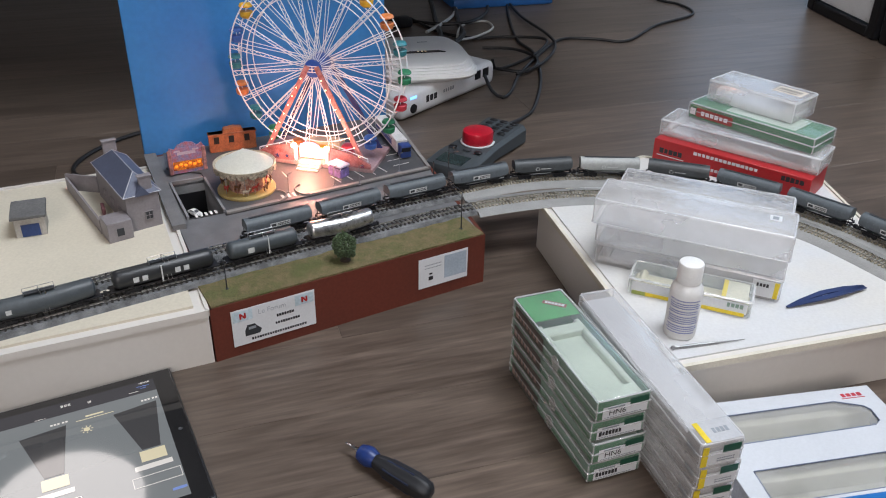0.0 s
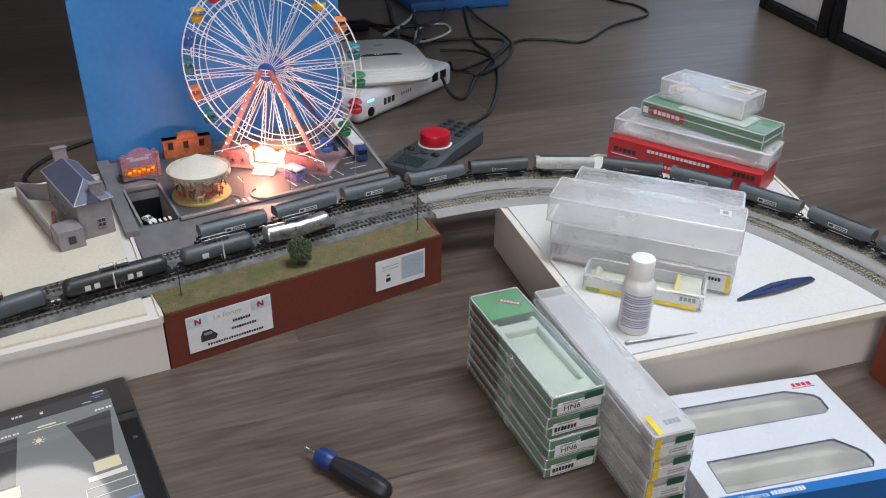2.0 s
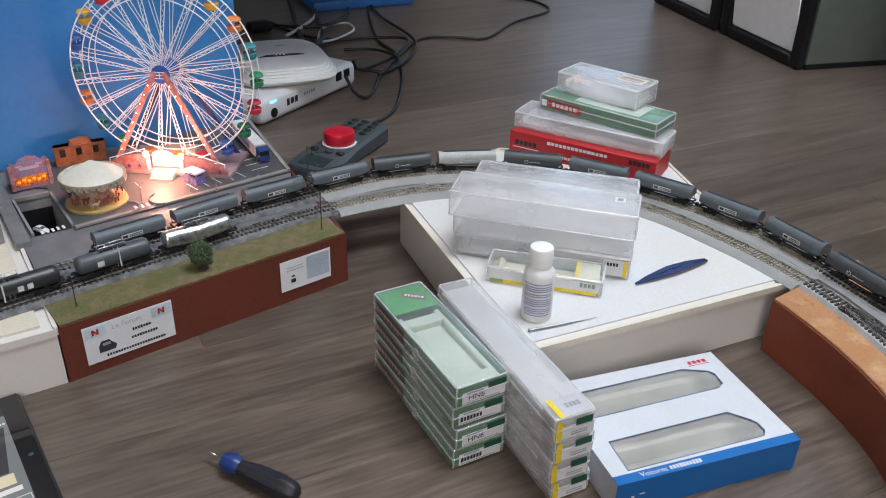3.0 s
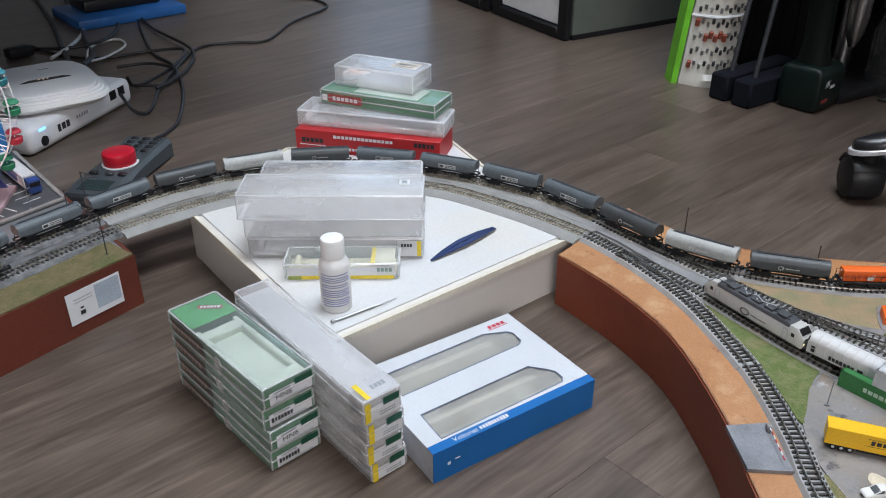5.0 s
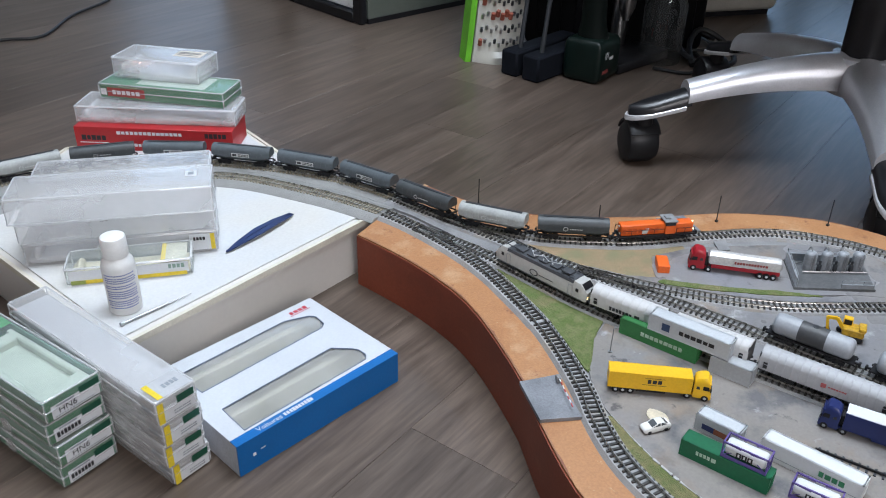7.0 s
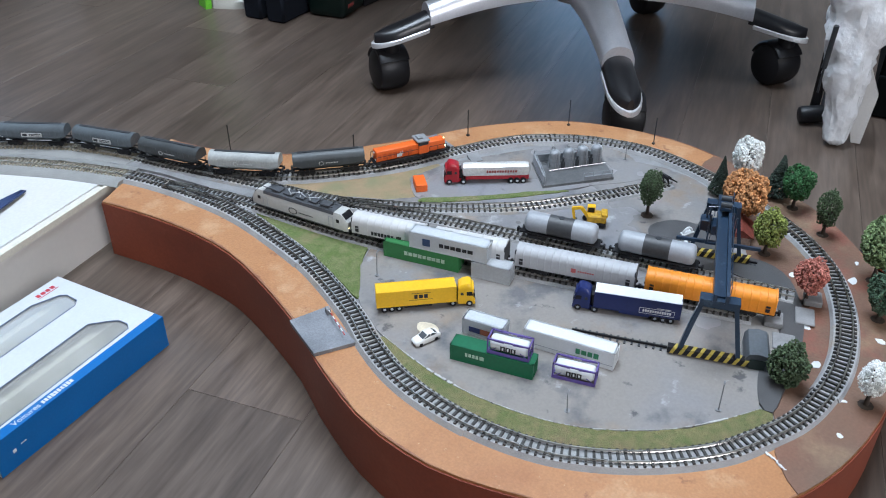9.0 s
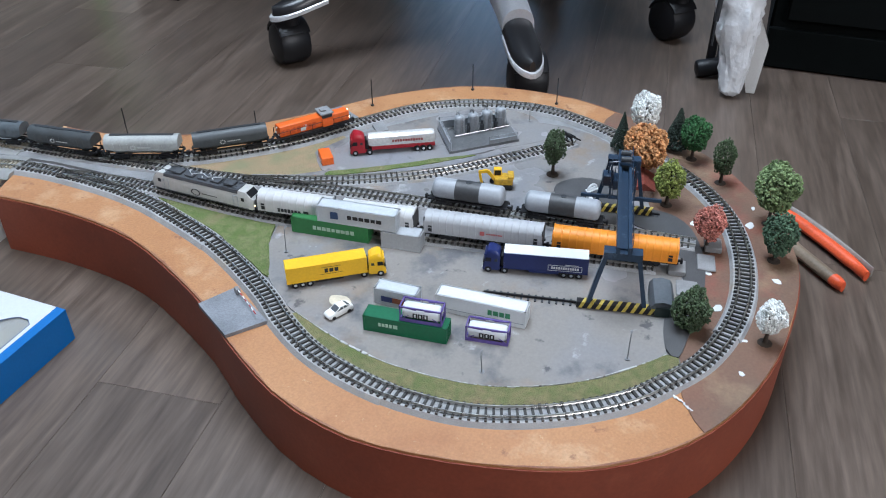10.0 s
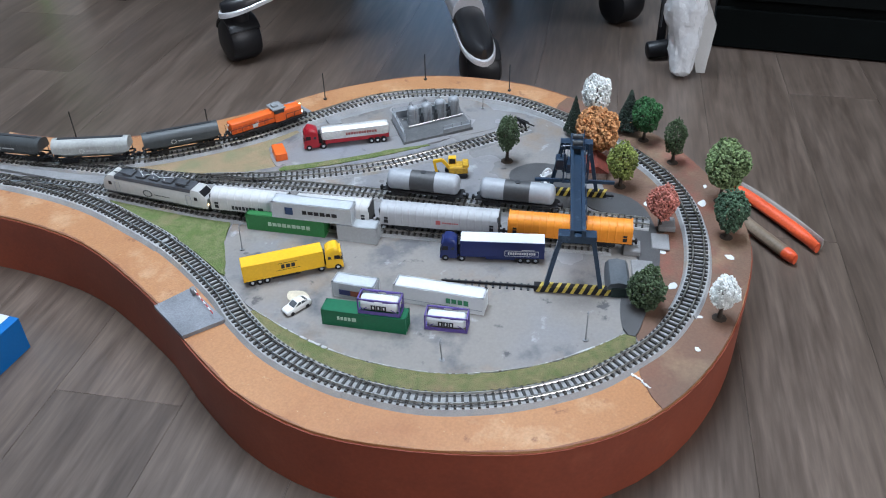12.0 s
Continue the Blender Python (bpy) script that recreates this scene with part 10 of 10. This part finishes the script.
# drawer towers
def drawer_tower(x, y, rz, label):
    """Front along +x of the pose, depth behind it."""
    t = thing("drawer_tower", pose(x, y, 0, 0, 0, rz), label, "drawer tower", "drawer towers")
    w_, d_, h_ = 0.315, 0.40, 0.62
    bm = bm_new()
    for sx in (0.016, w_ - 0.016):
        box(bm, 0.032, 0.020, h_, Matrix.Translation((sx, 0.010, 0)), 0.004)
    for z in (0.0, 0.205, 0.41, h_ - 0.03):
        box(bm, w_ - 0.064, 0.020, 0.026, Matrix.Translation((w_ / 2, 0.010, z)), 0.003)
    part("front_frame", bm, M_BLACK, t)
    for sx in (0.004, w_ - 0.004):
        bm = bm_new()
        box(bm, 0.006, d_ - 0.022, h_ - 0.02, Matrix.Translation((sx, d_ / 2 + 0.012, 0.010)))
        part("side_panel", bm, mat("grey_green_side", (0.105, 0.118, 0.100), 0.5, var=0.06), t)
        bm = bm_new()
        box(bm, 0.010, d_ - 0.02, 0.012, Matrix.Translation((sx, d_ / 2 + 0.012, 0.0)))
        part("side_rail", bm, M_BLACK, t)
    bm = bm_new()
    box(bm, w_, d_, 0.012, Matrix.Translation((w_ / 2, d_ / 2, h_)), 0.003)
    part("top", bm, M_BLACK, t)
    for z in (0.026, 0.231, 0.436):
        bm = bm_new()
        box(bm, w_ - 0.070, 0.004, 0.150, pose(w_ / 2, 0.013, z + 0.003, 6, 0, 0), 0.002)
        dr = part("drawer", bm, mat("milky_drawer_front", (0.88, 0.90, 0.92), 0.3, var=0.03), t)
        bm = bm_new()
        for k in range(3):
            for xx in (-0.05, 0.05):
                box(bm, 0.055, 0.0012, 0.011, pose(w_ / 2 + xx, 0.0075 - 0.0, z + 0.085 + 0.021 * k, 6, 0, 0))
        part("printed_lines", bm, M_GREYINK, dr)
        bm = bm_new()
        box(bm, 0.16, 0.016, 0.020, Matrix.Translation((w_ / 2, 0.004, z + 0.150)), 0.004)
        part("handle", bm, M_BLACK, dr)
    return t


drawer_tower(0.965, 1.965, -80.5, "black drawer tower with milky drawers and printed sheets")
drawer_tower(0.905, 2.290, -80.5, "black drawer tower with milky drawers beside another")

# bit case, stand, drill and jar
bc = thing("bit_case", pose(1.068, 1.291, 0, 0, 0, -16), "upright clear bit case with a bright green frame", "tool case")
bm = bm_new()
prism(bm, [(0.003, 0.0), (0.015, 0.0), (0.051, 0.40), (0.039, 0.40)], 0, 0.040, pose(0, 0.060, 0, 90, 0, 0))
part("green_frame", bm, mat("lime_green_plastic", (0.16, 0.55, 0.03), 0.4), bc)
bm = bm_new()
rings = []
for z, o, r in ((0.0, 0.018, 0.070), (0.014, 0.019, 0.072), (0.024, 0.021, 0.052), (0.10, 0.027, 0.053), (0.25, 0.041, 0.055), (0.40, 0.054, 0.056)):
    rings.append([(o + 0.105 * f, 0.02 + r * 0.5 * math.sin(math.pi * f) * -1, z) for f in (k / 10 for k in range(11))] + [(o + 0.105, 0.10, z), (o, 0.10, z)])
loft(bm, rings)
part("white_body", bm, mat("off_white_case", (0.52, 0.51, 0.46), 0.4, var=0.05), bc)
rnd = random.Random(9)
M_BITR = mat("red_brown_bits", (0.30, 0.08, 0.05), 0.5)
for row in range(13):
    z = 0.036 + 0.027 * row
    for k in range(11):
        f = 0.09 + 0.082 * k
        o = 0.018 + z * 0.09
        red = row == 2 and 2 <= k <= 6 or row in (0, 3) and k == 0
        bm = bm_new()
        cyl(bm, 0.0046 if red else 0.0029, 0.013 if red else 0.009, pose(o + 0.105 * f, 0.02 - 0.0265 * math.sin(math.pi * f), z + (0.006 if k % 2 else 0.0)) @ pose(0, 0, 0, 18, 0, 0), 8)
        part("bit", bm, M_BITR if red else (M_DARK if rnd.random() < 0.3 else M_STEEL), bc)
    if row % 4 == 3:
        bm = bm_new()
        tube(bm, [(0.018 + z * 0.09 + 0.105 * f, 0.019 - 0.028 * math.sin(math.pi * f), z + 0.019) for f in (j / 10 for j in range(11))], 0.0032, 6)
        part("shelf_rim", bm, M_PAPER, bc)
# foam and drill colours are near black: the corner's shade is put into them
stn = thing("tool_stand", pose(1.122, 1.178, 0, 0, 0, 15), "two dark foam blocks carrying thin black rods", "tool stand")
for y in (-0.030, 0.022):
    bm = bm_new()
    box(bm, 0.20, 0.040, 0.050, Matrix.Translation((0.085, y, 0)), 0.004)
    part("foam_block", bm, mat("shaded_navy_foam", (0.007, 0.009, 0.014), 0.9, spec=0.15), stn)
    bm = bm_new()
    rod(bm, (0.020, y, 0.049), (0.075, y, 0.42), 0.0045, 10)
    part("rod", bm, M_DARK, stn)
dl = thing("cordless_drill", pose(1.240, 1.112, 0, 0, 0, 21) @ Matrix.Diagonal((0.62, 0.95, 1.1, 1)), "dark green cordless drill standing on its battery", "cordless drill")
bm = bm_new()
box(bm, 0.145, 0.085, 0.075, None, 0.014, 3)
part("battery", bm, mat("shaded_green_housing", (0.003, 0.010, 0.008), 0.4, spec=0.3), dl)
words("18V", 0.017, M_PAPER, dl, pose(-0.028, -0.0427, 0.047, 90, 0, 0), "lettering")
bars([(0.004 + x, 0.041, a, b) for x, _, a, b in bar_row(5, 0.026, 0.006)], M_PAPER, dl, pose(0, -0.0426, 0, 90, 0, 0), "print_mark")
bars([(-0.03 + x, 0.020, a, b) for x, _, a, b in bar_row(5, 0.04, 0.007)], M_BRED, dl, pose(0, -0.0426, 0, 90, 0, 0), "brand_block")
bm = bm_new()
box(bm, 0.010, 0.030, 0.030, Matrix.Translation((0.070, -0.012, 0.035)), 0.004)
part("red_button", bm, M_RED, dl)
bm = bm_new()
rings = [[(x + r * math.cos(a) * 1.3, r * math.sin(a), z) for a in (2 * math.pi * k / 16 for k in range(16))] for x, r, z in ((-0.005, 0.034, 0.070), (-0.010, 0.026, 0.10), (-0.018, 0.024, 0.17), (-0.025, 0.026, 0.22), (-0.030, 0.030, 0.25))]
loft(bm, rings)
part("handle", bm, mat("shaded_green_grip", (0.003, 0.006, 0.005), 0.55, spec=0.15), dl)
bm = bm_new()
cyl(bm, 0.034, 0.19, pose(-0.10, 0, 0.275, 0, 90, 0), 24, bev=0.006)
cyl(bm, 0.018, 0.05, pose(0.09, 0, 0.275, 0, 90, 0), 20, r2=0.010)
part("motor_body", bm, mat("green_motor_housing", (0.012, 0.04, 0.03), 0.45), dl)
jr = thing("drill_stand", pose(1.365, 1.165, 0, 0, 0, 10), "dark bench drill stand with metal spindle", "drill stand")
bm = bm_new()
box(bm, 0.17, 0.13, 0.022, None, 0.006, 2)
part("foot", bm, M_BLACK, jr)
bm = bm_new()
cyl(bm, 0.016, 0.45, pose(0.03, 0.03, 0.022), 20)
part("column", bm, M_STEEL, jr)
bm = bm_new()
lathe(bm, [(0.006, 0.09), (0.010, 0.10), (0.016, 0.115), (0.020, 0.15), (0.020, 0.19), (0.030, 0.20), (0.032, 0.28), (0.028, 0.30)], pose(-0.02, -0.02, 0), 24)
part("spindle", bm, M_STEEL, jr)
bm = bm_new()
box(bm, 0.11, 0.09, 0.10, Matrix.Translation((0.0, 0.0, 0.30)), 0.012, 2)
part("head", bm, M_BLACK, jr)
gj = thing("glass_jar", pose(1.430, 1.115, 0, 0, 0, 0), "clear glass jar standing beside the drill stand", "jar")
bm = bm_new()
lathe(bm, [(0.030, 0.0), (0.042, 0.003), (0.044, 0.02), (0.044, 0.12), (0.036, 0.14), (0.034, 0.16)], None, 28)
part("glass", bm, clear("jar_glass", (0.80, 0.84, 0.85), 0.015), gj)
bm = bm_new()
cyl(bm, 0.037, 0.02, pose(0, 0, 0.158), 28, bev=0.003)
part("lid", bm, M_STEEL, gj)
# ribbed black block, added to darken the background and cover bright floor
tc = thing("dark_backing", pose(1.405, 1.245, 0, 0, 0, -38), "upright black block added to darken the background behind the drill", "tool case")
bm = bm_new()
box(bm, 0.38, 0.11, 0.44, Matrix.Translation((0.01, 0.05, 0)), 0.016, 3)
M_CASE = mat("dull_black_backing", (0.004, 0.004, 0.005), 0.6, spec=0.12)
part("backing_shell", bm, M_CASE, tc)
for x in (-0.13, -0.05, 0.05, 0.15):
    bm = bm_new()
    box(bm, 0.050, 0.008, 0.36, Matrix.Translation((x, -0.008, 0.03)), 0.004, 2)
    part("backing_rib", bm, M_CASE, tc)
bm = bm_new()
box(bm, 0.030, 0.012, 0.040, Matrix.Translation((0.0, -0.012, 0.22)), 0.004, 2)
part("latch", bm, M_DARK, tc)
cable([(1.46, 1.05, 0.006), (1.50, 1.10, 0.030), (1.55, 1.12, 0.050), (1.58, 1.08, 0.030), (1.55, 1.02, 0.008), (1.49, 1.03, 0.006), (1.47, 1.09, 0.020), (1.53, 1.15, 0.045), (1.61, 1.13, 0.02)], "coiled black cable beside the dark backing block", r=0.006)
cable([(1.38, 1.08, Z), (1.42, 1.02, Z), (1.50, 1.06, Z), (1.55, 1.16, Z), (1.50, 1.26, Z), (1.60, 1.40, Z)], "black tangled cable behind the chair")
cable([(1.40, 1.22, 0.008), (1.46, 1.16, 0.011), (1.56, 1.10, 0.011), (1.64, 1.20, Z), (1.62, 1.36, Z)], "black cable under the desk")

# wrapped parcel leaning on the dark cabinet
wp = thing("wrapped_panel", pose(1.292, 0.170, 0, 0, 0, -74), "white panel in bubble wrap standing near the dark cabinet", "wrapped parcel")
M_BUB = mat("bubble_wrap_film", (0.84, 0.87, 0.91), 0.13, var=0.05, scale=22, fine=130, bump=1.0, depth=0.0022)
bm = bm_new()
rings = []
for i in range(60):
    z = 0.003 + i * 0.0075
    ring_ = []
    for k in range(48):
        a = 2 * math.pi * k / 48
        p = Vector((math.cos(a) * 1.4, math.sin(a) * 1.4, z * 26))
        f = 1 + 0.20 * noise.noise(p) + 0.16 * noise.noise(p * 2.7) + 0.10 * noise.noise(p * 6.1) - (0.45 if i == 0 else 0.0)
        ring_.append((-0.09 * z + (0.0145 + 0.130 * min(z, 0.17)) * f * math.cos(a), (0.015 + 0.07 * min(z, 0.17)) * f * math.sin(a), z + 0.003 * noise.noise(p * 3)))
    rings.append(ring_)
loft(bm, rings)
part("bubble_wrap", bm, M_BUB, wp)
bm = bm_new()
prism(bm, [(0.019, 0.0), (0.031, 0.0), (0.036, 0.070), (0.018, 0.108), (0.006, 0.150), (-0.020, 0.42), (-0.040, 0.42), (-0.010, 0.12)], -0.006, 0.006, pose(0, 0.022, 0.001, 90, 0, 0))
part("white_panel", bm, M_WHITE, wp)
bm = bm_new()
rod(bm, (-0.038, -0.026, 0.080), (-0.038, -0.030, 0.115), 0.0015, 10)
rod(bm, (-0.038, -0.030, 0.115), (-0.036, -0.036, 0.172), 0.0034, 10)
part("strap_rod", bm, M_DARK, wp, "dark rod strapped to the wrap")
ps = thing("black_post", pose(1.340, 0.216, 0, 0, 0, -74), "black upright post on a rounded foot beside the wrapped panel", "post")
bm = bm_new()
box(bm, 0.013, 0.016, 0.50, Matrix.Translation((-0.006, 0.02, 0.006)), 0.002)
part("upright", bm, M_BLACK, ps)
bm = bm_new()
box(bm, 0.012, 0.010, 0.48, Matrix.Translation((0.0075, 0.024, 0.006)), 0.001)
part("grey_strip", bm, mat("blue_grey_strip", (0.16, 0.18, 0.22), 0.4), ps)
bm = bm_new()
cyl(bm, 0.0125, 0.040, pose(-0.024, -0.006, 0.0125, 0, 84, 20), 24, bev=0.004)
part("foot", bm, M_BLACK, ps)
cb = thing("dark_cabinet", pose(1.425, 0.170, 0, 0, 0, -75.5), "large matt black cabinet standing on the floor", "cabinet")
bm = bm_new()
box(bm, 0.70, 0.45, 0.60, Matrix.Translation((0.35, 0.225, 0)), 0.004)
part("body", bm, mat("matt_black_cabinet", (0.003, 0.004, 0.004), 0.75, spec=0.06), cb)
bm = bm_new()
box(bm, 0.66, 0.012, 0.50, Matrix.Translation((0.35, -0.006, 0.075)), 0.003)
part("door", bm, mat("satin_black_door", (0.003, 0.004, 0.004), 0.7, spec=0.08), cb)
bm = bm_new()
box(bm, 0.70, 0.010, 0.060, Matrix.Translation((0.35, -0.004, 0.002)), 0.002)
part("plinth", bm, mat("black_plinth", (0.003, 0.004, 0.004), 0.75, spec=0.06), cb)

# round ceiling lamp that the tablet mirrors
cl = thing("ceiling_lamp", pose(-1.80, 2.68, CEIL), "round white glass ceiling lamp, lit", "ceiling lamp")
bm = bm_new()
lathe(bm, [(0.34, -0.002), (0.35, -0.02), (0.31, -0.07), (0.20, -0.105), (0.06, -0.115), (0.01, -0.116)], None, 48)
part("shade", bm, glow("lit_opal_glass", (1.0, 0.97, 0.93), 10.0), cl)

# unseen desk, added to keep light off the far floor
dk = thing("desk", pose(-1.0, 2.20, 0), "dark wooden desk, unseen, added to shade the far floor", "desk")
M_DESK = mat("dark_desk_wood", (0.10, 0.07, 0.05), 0.5, var=0.15, scale=12, stretch=(0.3, 4, 1))
bm = bm_new()
box(bm, 2.6, 1.90, 0.03, Matrix.Translation((0, 0, 0.57)), 0.004)
part("desktop", bm, M_DESK, dk)
for x in (-1.25, 1.25):
    for y in (0.45, 0.62):
        bm = bm_new()
        box(bm, 0.05, 0.05, 0.57, Matrix.Translation((x, y, 0)), 0.004)
        part("leg", bm, M_DESK, dk)

# second unseen desk, added to shade the drill and the tools around it
d2 = thing("desk", pose(1.98, 1.34, 0), "dark wooden desk, unseen, added to shade the tools", "desk")
bm = bm_new()
box(bm, 1.70, 0.96, 0.03, Matrix.Translation((0, 0, 0.66)), 0.004)
part("desktop", bm, M_DESK, d2)
for y in (-0.40, 0.40):
    for x in (0.74, 0.80):
        bm = bm_new()
        box(bm, 0.04, 0.05, 0.66, Matrix.Translation((x, y, 0)), 0.004)
        part("leg", bm, M_DESK, d2)

# pale cabinet behind the chair
pc = thing("pale_cabinet", pose(1.738, 1.316, 0, 0, 0, -18.0), "pale beige cabinet standing behind the office chair", "cabinet")
bm = bm_new()
box(bm, 0.24, 0.30, 0.55, Matrix.Translation((0.12, 0.15, 0.012)), 0.02, 3)
part("body", bm, mat("pale_beige_laminate", (0.55, 0.52, 0.46), 0.5, var=0.05), pc)
bm = bm_new()
box(bm, 0.21, 0.26, 0.012, Matrix.Translation((0.12, 0.15, 0)))
part("plinth", bm, M_BLACK, pc)


lay_planks()
